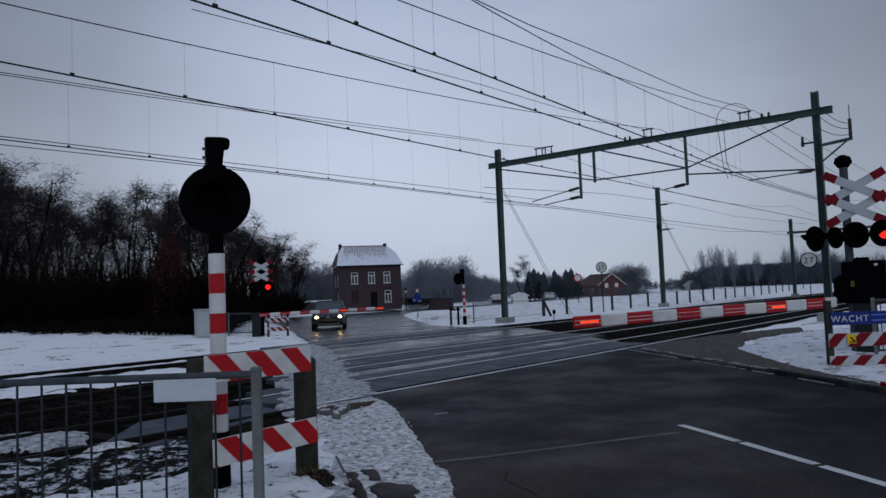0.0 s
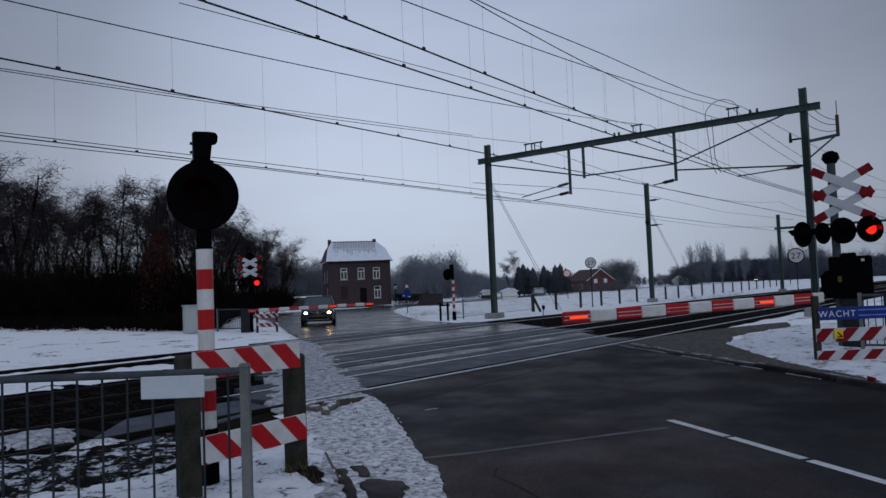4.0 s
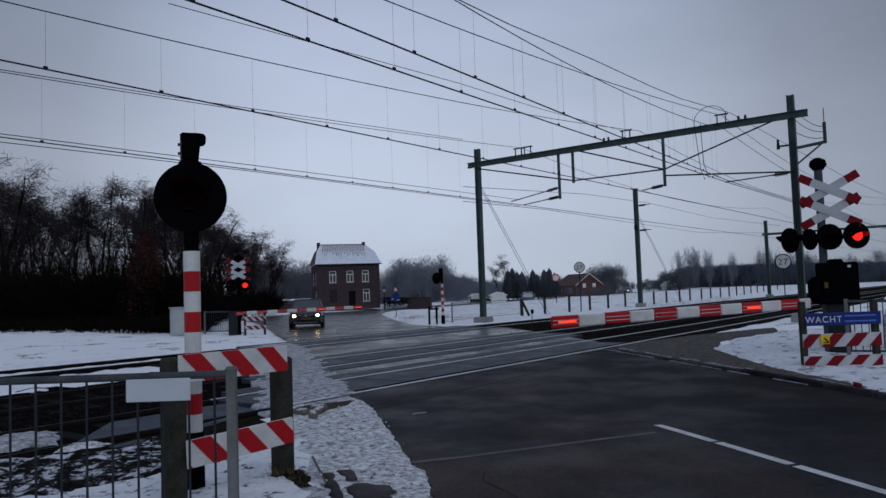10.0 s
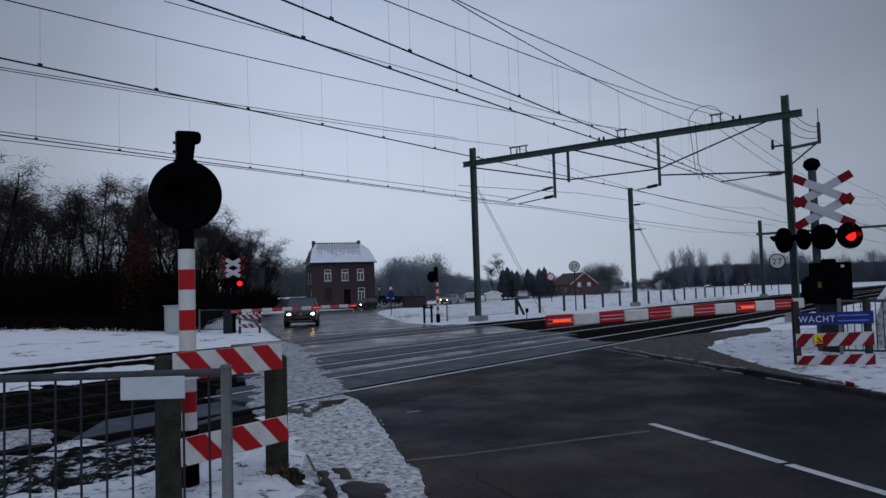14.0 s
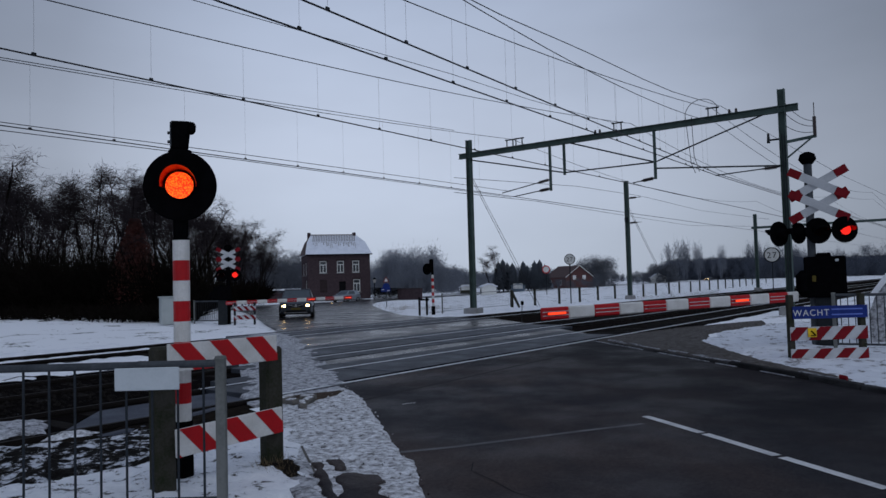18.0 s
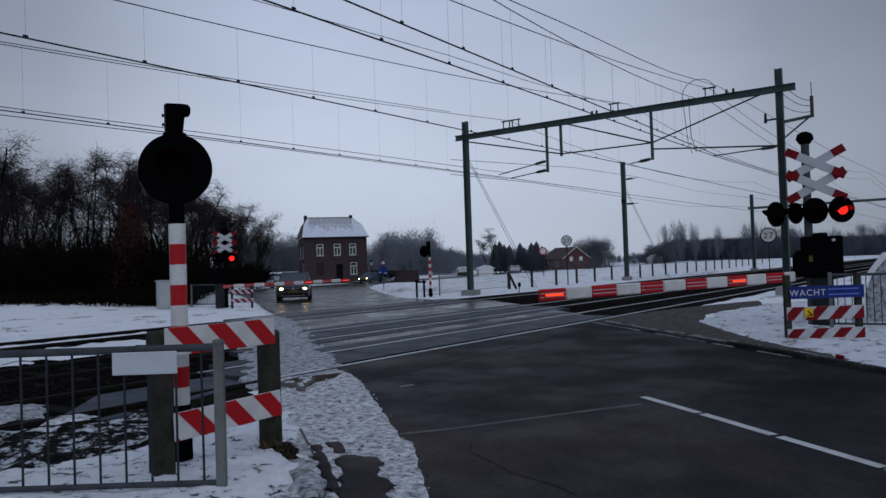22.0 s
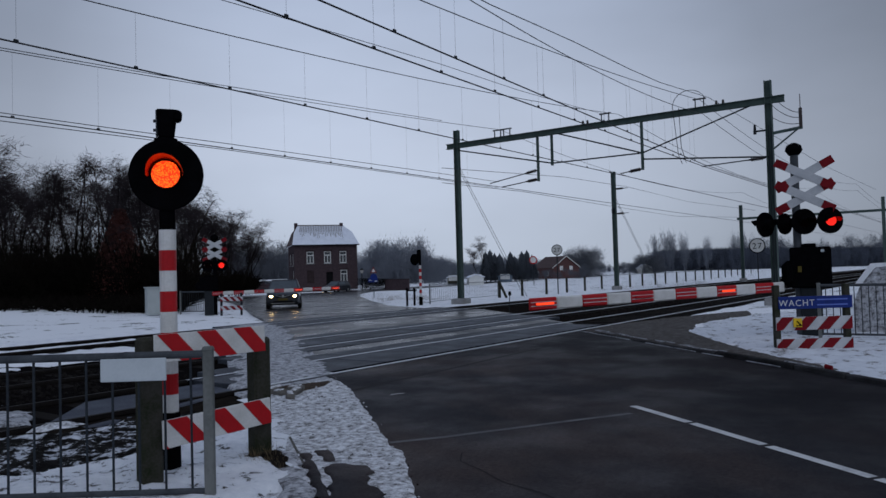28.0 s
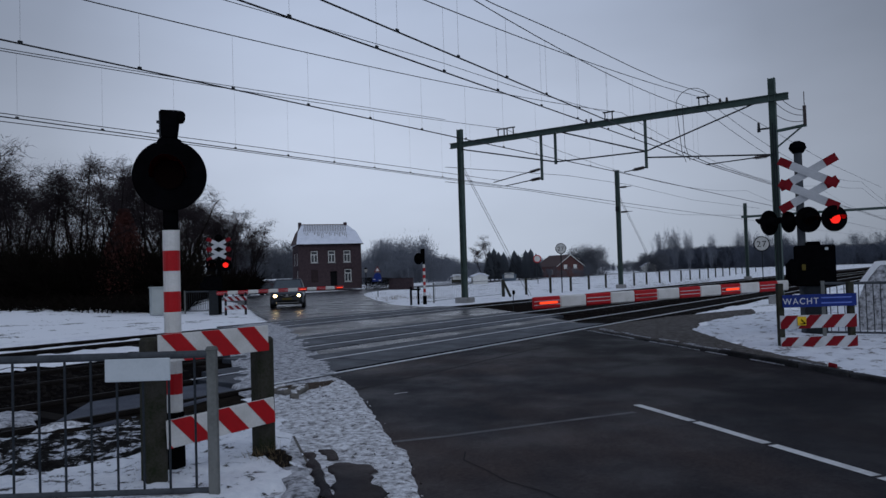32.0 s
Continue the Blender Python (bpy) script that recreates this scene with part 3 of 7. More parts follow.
def patch(name, poly, z, thick, material, label, category, cell=0.12, ragged=0.2, holes=0.0, rough=0.02):
    """A layer with a ragged edge over a plan outline: thin at its rim, lumpy on top, with bare holes."""
    poly = [tuple(p[:2]) for p in poly]
    x0, x1 = min(p[0] for p in poly), max(p[0] for p in poly)
    y0, y1 = min(p[1] for p in poly), max(p[1] for p in poly)
    nx_, ny_ = int((x1 - x0) / cell) + 2, int((y1 - y0) / cell) + 2
    depth, keep, vs = {}, {}, []
    for j in range(ny_):
        for i in range(nx_):
            p = (x0 + i * cell, y0 + j * cell)
            d = edge_gap(p, poly) * (1 if inside(p, poly) else -1)
            d += ragged * noise.noise((p[0] * 1.3 / max(0.25, ragged * 3), p[1] * 1.3 / max(0.25, ragged * 3), 5.0)) + ragged * 0.5 * noise.noise((p[0] * 5, p[1] * 5, 2.0))
            if holes:
                d -= max(0, noise.noise((p[0] * 1.1, p[1] * 1.1, 9.0)) + 0.55 * noise.noise((p[0] * 4.3, p[1] * 4.3, 6.0)) - (0.5 - holes)) * 4 * ragged
            depth[i, j] = d
    near = {(i + a, j + b) for (i, j), d in depth.items() if d > 0 for a in (-1, 0, 1) for b in (-1, 0, 1)}
    for (i, j), d in depth.items():
        if (i, j) not in near:
            continue
        p = (x0 + i * cell, y0 + j * cell)
        k = max(0.0, min(1.0, d / (thick * 4)))
        h = thick * k * (2 - k) + rough * k * (noise.noise((p[0] * 3.1, p[1] * 3.1, 1.0)) + 0.7 * noise.noise((p[0] * 9, p[1] * 9, 4.0)))
        keep[i, j] = len(vs)
        vs.append((p[0], p[1], z + (h if d > 0 else max(d, -0.05) * 1.4 - 0.002)))
    fs = [(keep[i, j], keep[i + 1, j], keep[i + 1, j + 1], keep[i, j + 1]) for i, j in keep if (i + 1, j) in keep and (i + 1, j + 1) in keep and (i, j + 1) in keep]
    return tagged(new(name, mesh_object(name, vs, fs, material, True)), label, category, kind="structure")


patch("snow_verge", [(6.431, 7.494, 0.0), (7.12, 7.89, 0.0), (8.127, 7.943, 0.0), (7.577, 7.071, -0.0), (6.393, 5.709, 0.0), (5.592, 4.789, 0.0), (5.246, 4.417, 0.0), (4.982, 4.025, 0.0), (4.335, 3.436, 0.0), (3.9, 3.0), (3.0, 1.9), (1.6, 0.9), (0.2, 2.0), (2.4, 3.6), (3.9, 4.6), (5.0, 6.0)], -0.02, 0.04, SLUSH, "trodden dirty snow on the road verge", "snow", 0.025, 0.03, 0.0, 0.014)
patch("snow_bank", [(17.8, 6.05), (19.8, 6.1), (23.6, 5.95), (24.9, 5.1), (26.2, 4.6), (27, 4.7), (27, -6), (12, -8), road_pt(3, 7.1), road_pt(7, 7.1), road_pt(9.4, 7.12), road_pt(10.6, 7.4), (13.3, 3.35), (13.9, 3.86), (14.68, 4.13), (15.71, 4.79), (16.15, 5.21)], -0.045, 0.075, VERGESNOW, "speckled snow on the far road verge", "snow", 0.07, 0.4, 0.12, 0.035)
patch("snow_bank", [(26, 4.5), (30, 5.2), (45, 5.4), (45, 1.5), (26, -6)], -0.035, 0.09, VERGESNOW, "speckled snow beside the tracks", "snow", 0.35, 0.3, 0.02, 0.05)
patch("dirt_apron", [road_pt(17.2, 7.12), road_pt(15, 7.12), road_pt(13, 7.14), road_pt(11, 7.16), road_pt(9, 7.16), road_pt(9, 7.5), (12.2, 2.2), (13.6, 3.4), (15.1, 4.4), (17.0, 5.5), (19.7, 6.3), (23.6, 5.9), (25.3, 6.4), (21.4, 7.6), (18.4, 8.1)], 0.0, 0.045, DIRT, "wet grey-brown gravel beside the crossing", "dirt", 0.08, 0.06, 0, 0.012)
strip("footway", [((6.3, 7.9), (8.6, 7.9)), ((9.6, 12.3), (11.9, 11.9)), ((12.6, 16.1), (15.2, 16.3)), ((15.3, 19.6), (18.0, 20.2))], -0.012, DIRTYSLUSH, "grimy footway beside the road over the tracks", "footway", 0.08)
patch("slush_strip", [(6.5, 8.2), (8.3, 8.2), (9.2, 9.2), (9.9, 10.4), (11.6, 12.2), (12.9, 14.0), (14.9, 16.3), (16.6, 19.2), (15.6, 19.6), (12.9, 16.2), (9.9, 12.4)], -0.008, 0.024, DIRTYSLUSH, "grey slush on the footway over the tracks", "snow", 0.06, 0.22, 0.06, 0.012)
patch("snow_strip", [(-14, 14.4), (8, 14.4), (10.4, 15.2), (11.6, 16.6), (-14, 16.9)], -0.09, 0.07, SNOW, "snow lying between the tracks", "snow", 0.25, 0.7, 0.3, 0.03)
patch("snow_strip", [(-12, 17.8), (11.6, 17.8), (12.4, 18.8), (-12, 18.8)], -0.085, 0.045, SNOW, "snow lying between the rails", "snow", 0.2, 0.3, 0.1, 0.02)
patch("snow_strip", [(-12, 19.3), (13.0, 19.3), (14.6, 21.2), (-12, 21.2)], -0.12, 0.12, SNOW, "snow lying beside the far track", "snow", 0.25, 0.2, 0, 0.03)
patch("snow_strip", [(3.594, 7.976, 0.0), (3.827, 7.773, 0.0), (4.063, 7.456, 0.0), (4.288, 7.625, 0.0), (4.498, 8.135, -0.0), (4.299, 8.237, 0.0), (3.946, 8.252, 0.0)], -0.05, 0.13, SLUSH, "lumps of dirty snow beside the rail", "snow", 0.05, 0.12, 0.1, 0.06)
patch("snow_strip", [(3.022, 9.461, 0.0), (3.57, 8.941, 0.0), (4.177, 8.734, 0.0), (4.608, 9.604, 0.0), (4.057, 10.158, -0.0), (3.426, 10.724, -0.0)], -0.07, 0.05, DIRTYSLUSH, "thin dirty snow between the rails", "snow", 0.06, 0.1, 0.1, 0.03)
patch("snow_strip", [(27.5, 19.3), (31, 19.4), (46, 19.7), (90, 20.0), (90, 22), (27, 22)], -0.1, 0.12, SNOW, "snow along the far side of the tracks", "snow", 0.4, 0.3, 0, 0.03)
patch("bare_soil", [(-4, 7.6), (-4, 4.4), (1.6, 4.6), (3.4, 5.6), (5.2, 6.4), (6.2, 7.4), (6.4, 8.0), (2, 7.9)], -0.05, 0.09, SOIL, "dark bare soil and stones in front of the rails", "soil", 0.1, 0.2, 0, 0.03)
patch("melting_snow", [(1.826, 8.183, 0.0), (2.611, 8.179, 0.0), (3.444, 7.877, 0.0), (3.886, 7.448, 0.0), (4.472, 7.532, 0.0), (4.937, 7.318, 0.0), (5.4, 7.15, 0.0), (5.947, 7.031, 0.0), (5.303, 6.186, 0.0), (4.017, 5.716, 0.0), (3.354, 5.738, 0.0), (2.706, 5.9, 0.0), (1.2, 6.1, 0.0), (0.6, 7.4)], 0.0, 0.05, SPOTSNOW, "rags of melting snow over dark soil", "snow", 0.05, 0.12, 0.0, 0.035)
patch("snow_patch", [(1.4, 6.35), (2.1, 6.3), (2.7, 6.2), (2.93, 6.14), (3.28, 6.05), (3.5, 6.0), (3.75, 6.0), (4.1, 6.1), (4.356, 6.195, 0.0), (4.676, 6.025, 0.0), (5.542, 6.391, -0.0), (5.093, 5.696, 0.0), (4.623, 5.073, 0.0), (3.932, 4.118, 0.0), (3.2, 3.9), (2.2, 3.2), (1.2, 3.2), (-4, 3.2)], 0.015, 0.055, THINSNOW, "thin uneven snow in front of the rails", "snow", 0.045, 0.14, 0.06, 0.03)
bm = B()
prism(bm, [(4.2, TRACKS[0] - 0.55), (6.75, TRACKS[0] - 0.55), (6.95, TRACKS[0] + 0.5), (5.2, TRACKS[0] + 0.5)], -0.1, -0.035)
solo("concrete_slab", bm, SLAB, "frosted grey concrete slab between the rails", "slab", "structure")

bm = B()
bar(bm, (4.05, 7.42, -0.03), (5.9, 7.86, -0.03), 0.14, 0.16)
bmesh.ops.bevel(bm, geom=list(bm.edges), offset=0.02, segments=1, affect="EDGES")
solo("concrete_edge", bm, SLAB, "worn concrete edge beam beside the rail", "edge beam", "structure")

kerb = thing("kerb", "dark worn kerb stones along the road edge", "kerb", None, "", "structure")
bm = B()
box(bm, (0, 0, 0.0), (0.985, 0.11, 0.16), 0.012)
kerb_me = finish("kerb_stone", bm, DARKKERB)
for i in range(27):
    x, y = road_pt(-10.0 + i, 7.08 + rs.uniform(-0.012, 0.012))
    o = new("kerb_stone", kerb_me)
    o.parent = kerb
    o.matrix_basis = pose(x, y, -0.015 - 0.045 * smooth(10.5, 13.5, i - 10.0) + rs.uniform(-0.01, 0.008), 0, 0, 48 + rs.uniform(-1.2, 1.2))
# snow and grit caught along the kerb
for i in range(46):
    k0 = rs.uniform(9.0, 16.6)
    k1, off = k0 + rs.uniform(0.15, 0.9), rs.choice((7.005, 7.01, 7.16, 7.2, 7.26))
    w = rs.uniform(0.012, 0.032)
    bm = B()
    bar(bm, (*road_pt(k0, off), 0.004 if off < 7.1 else 0.045), (*road_pt(k1, off + rs.uniform(-0.03, 0.03)), 0.004 if off < 7.1 else 0.045), w, 0.014)
    solo("snow_streak", bm, DIRTYSLUSH, "thin streak of snow along the kerb", "snow", "structure")

# road markings and seams


def ground_strip(name, pts, w, z, material, label, category):
    bm = B()
    prev = None
    for i, p in enumerate(pts):
        a, b = Vector(pts[max(0, i - 1)][:2]), Vector(pts[min(len(pts) - 1, i + 1)][:2])
        d = (b - a).normalized()
        n = Vector((-d.y, d.x)) * w / 2
        v = Vector(p[:2])
        row = (bm.verts.new((*(v - n), z)), bm.verts.new((*(v + n), z)))
        if prev:
            bm.faces.new((prev[0], row[0], row[1], prev[1]))
        prev = row
    return solo(name, bm, material, label, category, "structure")


for a, b in (((7.853, 3.219, -0.0), (7.273, 2.43, 0.0)), ((7.238, 2.381, 0.0), (6.653, 1.609, 0.0)), ((6.613, 1.556, 0.0), (6.006, 0.744, 0.0)), ((5.977, 0.71, 0.0), (5.417, -0.044, 0.0))):
    ground_strip("centre_line", [a, b], 0.095, 0.004, LINEPAINT, "worn white centre line segment on asphalt", "road marking")
PALESEAM = mat("pale_seam", (0.15, 0.15, 0.155), 0.8, second=(0.07, 0.07, 0.075), scale=3, spec=0.1)
DARKSEAM = mat("dark_seam", (0.012, 0.012, 0.013), 0.8, spec=0.1)
ground_strip("road_seam", [(5.196, 4.414, 0.0), (5.585, 4.139, 0.0), (6.199, 3.791, 0.0), (6.816, 3.449, 0.0), (7.452, 3.075, 0.0)], 0.07, 0.003, PALESEAM, "pale sealed seam across the asphalt", "road seam")
ground_strip("road_seam", [(7.089, 6.775, -0.0), (8.089, 6.846, 0.0), (9.169, 6.868, 0.0), (11.555, 7.023, 0.0), (13.941, 7.126, 0.0)], 0.05, 0.003, DARKSEAM, "dark joint where the asphalt meets the crossing", "road seam")
ground_strip("road_crack", [(5.203, 3.637, 0.0), (4.964, 3.489, 0.0), (4.827, 3.212, 0.0), (4.625, 2.888, 0.0), (4.527, 2.517, 0.0), (4.404, 2.287, 0.0)], 0.011, 0.003, DARKSEAM, "thin dark crack in the asphalt", "road crack")
KERBEDGE = mat("old_kerb", (0.16, 0.15, 0.14), 0.85, second=(0.07, 0.066, 0.06), scale=9, fine=70, bump=0.6, spec=0.05)
ground_strip("kerb_edge", [(4.847, 5.317, 0.0), (4.558, 4.932, 0.0), (4.062, 4.264, 0.0), (3.643, 3.742, 0.0), (3.1, 3.3)], 0.022, 0.028, KERBEDGE, "worn edge of a half-buried kerb", "kerb")
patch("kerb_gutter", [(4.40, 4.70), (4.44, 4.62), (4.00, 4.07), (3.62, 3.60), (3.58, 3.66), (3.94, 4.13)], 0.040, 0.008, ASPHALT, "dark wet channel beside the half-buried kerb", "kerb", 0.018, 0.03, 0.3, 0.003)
patch("slush_strip", [(4.42, 5.0), (4.36, 4.74), (3.92, 4.18), (3.5, 3.62), (3.3, 3.62), (3.66, 4.2), (4.0, 4.62)], 0.042, 0.02, DIRTYSLUSH, "dirty slush between the post and the kerb", "snow", 0.025, 0.1, 0.12, 0.012)
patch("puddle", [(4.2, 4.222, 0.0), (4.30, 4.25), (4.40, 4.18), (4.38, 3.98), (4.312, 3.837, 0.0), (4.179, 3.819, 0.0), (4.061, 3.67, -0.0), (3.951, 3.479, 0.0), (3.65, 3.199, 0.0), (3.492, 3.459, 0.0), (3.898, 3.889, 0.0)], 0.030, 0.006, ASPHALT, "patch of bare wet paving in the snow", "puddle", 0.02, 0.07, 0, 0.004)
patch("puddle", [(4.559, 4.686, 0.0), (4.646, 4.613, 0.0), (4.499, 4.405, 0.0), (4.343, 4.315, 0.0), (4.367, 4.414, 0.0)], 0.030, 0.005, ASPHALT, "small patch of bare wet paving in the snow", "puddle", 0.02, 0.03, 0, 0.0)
ground_strip("litter_scrap", [(7.23, 6.106, 0.0), (7.337, 6.085, 0.0), (7.41, 6.036, -0.0)], 0.028, 0.006, LINEPAINT, "small white scrap lying on the asphalt", "litter")

# ---------------------------------------------------------------- catenary


def mast(name, x, y, h, label):
    t = thing(name, label, "catenary mast", pose(x, y, 0), "catenary masts")
    bm = B()
    box(bm, (0, 0, 0.12), (0.55, 0.55, 0.3), 0.04)
    part("footing", bm, CONCRETE, t, "snowy concrete footing")
    bm = B()
    for s in (-1, 1):
        box(bm, (0, s * 0.12, h / 2), (0.24, 0.02, h))
    box(bm, (0, 0, h / 2), (0.014, 0.24, h))
    part("column", bm, GREENSTEEL, t)
    return t


PX = PORTAL_X
X3 = 69.829
YL, YR = 20.149, 6.38
HM, HB = 8.135, 7.407
portal = thing("catenary_portal", "grey-green steel catenary portal spanning three tracks", "catenary portal")
for y in (YL, YR):
    bm = B()
    for s in (-1, 1):
        box(bm, (PX, y + s * 0.105, HM / 2), (0.22, 0.022, HM))
    box(bm, (PX, y, HM / 2), (0.015, 0.21, HM))
    part("mast", bm, GREENSTEEL, portal)
    bm = B()
    box(bm, (PX, y, 0.1), (0.7, 0.7, 0.34), 0.05)
    part("footing", bm, CONCRETE, portal, "concrete footing dusted with snow")
bm = B()
for z in (-0.11, 0.11):
    box(bm, (PX - 0.02, (YL + YR) / 2, HB + z), (0.2, YL - YR + 1.1, 0.02))
box(bm, (PX - 0.02, (YL + YR) / 2, HB), (0.02, YL - YR + 1.1, 0.22))
part("beam", bm, GREENSTEEL, portal)
YD1, YD2, YD3 = 15.872, 15.181, 11.165
ZD1, ZD2, ZD3 = 5.346, 5.964, 5.367
for y, z in ((YD1, ZD1), (YD2, ZD2), (YD3, ZD3)):
    bm = B()
    box(bm, (PX, y, (HB + z) / 2), (0.1, 0.1, HB - z), 0.01)
    part("drop_post", bm, GREENSTEEL, portal)


def insulated_arm(a, b, parent, r=0.022):
    """A steady arm from its holder a to the wire at b, with an insulator at the holder's end."""
    a, b = Vector(a), Vector(b)
    d = (b - a).normalized()
    bm = B()
    rod(bm, a, b, r, seg=6)
    p = part("steady_arm", bm, DARKSTEEL, parent)
    bm = B()
    for i in range(6):
        rod(bm, a + d * (0.12 + 0.07 * i), a + d * (0.155 + 0.07 * i), 0.07, seg=8)
    rod(bm, a + d * 0.05, a + d * 0.6, 0.035, seg=8)
    part("insulator", bm, INSUL, p, "dark ribbed insulator")


Y1, Y2, Y3 = 17.755, 12.118, 8.826
ZC = 5.258
insulated_arm((PX, YD1, ZD1 + 0.1), (PX, Y1, ZC), portal)
insulated_arm((PX, YD1, ZD1 + 0.5), (PX - 0.5, Y1 + 0.3, ZC + 0.15), portal)
insulated_arm((PX, YD3, ZD3 + 0.05), (PX, Y2, ZC + 0.05), portal)
insulated_arm((PX, YR + 0.15, ZC + 0.08), (PX, Y3, ZC), portal)
ties = (((PX, YL, HB - 0.2), (PX, YD2, ZD2 + 0.1)), ((PX, YD2, HB), (PX, YD3, 6.044)), ((PX, YD2, ZD2 + 0.1), (PX, YD3, 6.044)), ((PX, YD3, 6.044), (PX, 7.004, HB - 0.1)),
        ((PX, YD3, 5.795), (PX, YR, ZC + 0.1)))
for a, b in ties:
    bm = B()
    rod(bm, a, b, 0.03, seg=6)
    part("tie_rod", bm, DARKSTEEL, portal)
for ya in (17.883, 17.407, 12.695, 8.844):
    bm = B()
    for s in (-0.16, 0.16):
        box(bm, (PX, ya + s, HB + 0.27), (0.05, 0.03, 0.32))
    box(bm, (PX, ya, HB + 0.44), (0.08, 0.5, 0.05), 0.01)
    part("wire_saddle", bm, DARKSTEEL, portal)
for px_ in (13.69, 13.485, 8.218, 7.969):
    bm = B()
    rod(bm, (PX, px_, HB + 0.1), (PX, px_, HB + 0.28), 0.06, 0.04, seg=8)
    part("insulator", bm, INSUL, portal)
bm = B()
bar(bm, (PX, YR, 6.284 - 0.1), (PX, YR - 1.1, 6.284), 0.08, 0.1)
bar(bm, (PX, YR, 6.284 - 0.75), (PX, YR - 1.0, 6.284), 0.05, 0.05)
part("side_bracket", bm, GREENSTEEL, portal)
bm = B()
rod(bm, (PX, YR - 1.05, 6.284), (PX, YR - 1.05, 6.977), 0.06, seg=8)
rod(bm, (PX, YR - 1.05, 6.977), (PX, YR - 1.05, 7.477), 0.015, seg=6)
part("insulator", bm, INSUL, portal)


def curve_wire(name, runs, r, parent, label=""):
    """Poly curves with a round section; runs: lists of points."""
    cu = bpy.data.curves.new(name, "CURVE")
    cu.dimensions, cu.bevel_depth, cu.bevel_resolution = "3D", r, 1
    for pts in runs:
        sp = cu.splines.new("POLY")
        sp.points.add(len(pts) - 1)
        for q, p in zip(sp.points, pts):
            q.co = (*p, 1)
    tmp = bpy.data.objects.new(name, cu)
    me = bpy.data.meshes.new_from_object(tmp)
    bpy.data.objects.remove(tmp)
    me.materials.clear()
    me.materials.append(WIRE)
    ob = new(name, me)
    ob.parent = parent
    if label:
        ob["label"] = label
    return ob


def span(a, b, sag, n=16):
    a, b = Vector(a), Vector(b)
    return [tuple(a.lerp(b, i / n) - Vector((0, 0, sag * 4 * (i / n) * (1 - i / n)))) for i in range(n + 1)]


def catenary(ya, yp, zc, para, drops, r=1.0):
    """A contact wire above one track with its sagging carrier (para: height along x) and droppers; ya at x = 0, yp at the portal."""
    t = thing("overhead_line", "thin dark overhead wire with carrier and droppers above a track", "overhead line", None, "overhead lines")
    yy = lambda x: ya + (yp - ya) * x / PX
    zz = lambda x: min(HB + 0.5, para[0] + para[1] * x + para[2] * x * x)
    con = [span((-30, yy(-30), zc), (PX, yp, zc), 0.0), span((PX, yp, zc), (X3, yp, zc), 0.02), span((X3, yp, zc), (X3 + 60, yp, zc), 0.05)]
    curve_wire("contact_wire", con, 0.014 * r, t)
    car = [[(x, yy(x), zz(x)) for x in [-30 + (PX + 30) * i / 40 for i in range(41)]], span((PX, yp, zz(PX)), (X3, yp, zz(PX)), 0.9), span((X3, yp, zz(PX)), (X3 + 60, yp, zz(PX)), 0.9)]
    curve_wire("carrier_wire", car, 0.010 * r, t)
    x, gap = drops
    while x < PX - 1:
        o = curve_wire("dropper", [[(x, yy(x), zc), (x, yy(x), zz(x))]], 0.002, t)
        bm = B()
        box(bm, (x, yy(x), zc + 0.02), (0.08, 0.03, 0.06), 0.01)
        part("clamp", bm, DARKSTEEL, o)
        x += gap
    return t


catenary(17.85, Y1, ZC, (6.52765, 0.02105, 0.00084), (4.1, 2.03))
catenary(12.2, Y2, ZC, (6.08115, 0.01251, 0.00152), (3.6, 2.04))
catenary(8.0, Y3, ZC + 0.02, (6.205, 0.00887, 0.00159), (5.6, 2.0))
catenary(6.97, 8.75, ZC + 0.06, (7.24428, -0.10071, 0.00348), (7.4, 1.85))
fd = thing("feeder_line", "single dark feeder wires running along the tracks", "feeder wires", None, "overhead lines")
curve_wire("feeder_wire", [[(-12, 7.8, 6.75), (0, 7.8, 6.8), (12.586, 7.8, 6.728), (14.912, 7.8, 6.806), (16.274, 7.8, 6.845), (19.708, 7.8, 6.885), (21.971, 7.8, 6.955), (PX, 8.5, 7.85), (48, 7.6, 7.0), (X3, 7.4, 7.2)]], 0.010, fd)
curve_wire("feeder_wire", [[(2.5, 17.9, 5.296), (4.826, 17.9, 5.32), (7.888, 17.9, 5.352), (10.583, 17.9, 5.372), (14.071, 17.9, 5.413), (24.775, 17.9, 5.49), (PX, Y1 + 0.15, ZC + 0.25)], [(2.5, 17.9, 5.11), (4.825, 17.9, 5.134), (7.886, 17.9, 5.167), (10.581, 17.9, 5.199), (14.067, 17.9, 5.231), (24.763, 17.9, 5.237), (PX, Y1 + 0.15, ZC - 0.02)], [(2.5, 17.9, 6.60), (4.828, 17.9, 6.697), (7.9, 17.9, 6.824), (12.236, 17.9, 7.004), (24.871, 17.9, 7.664)]], 0.010, fd)
curve_wire("feeder_wire", [[(7.9, 12.25, 6.99), (12.2, 12.25, 7.14), (17.0, 12.25, 7.30), (21.3, 12.25, 7.34), (25.3, 12.25, 7.47), (27.8, 12.25, 7.57), (PX, 12.5, HB + 0.4)]], 0.008, fd)
lp = [(PX - 0.6 + 0.0 * i, 9.684 - 0.62 + 0.62 * math.cos(radians(i * 12)), HB + 0.15 + 0.55 * math.sin(radians(i * 12))) for i in range(0, 15)]
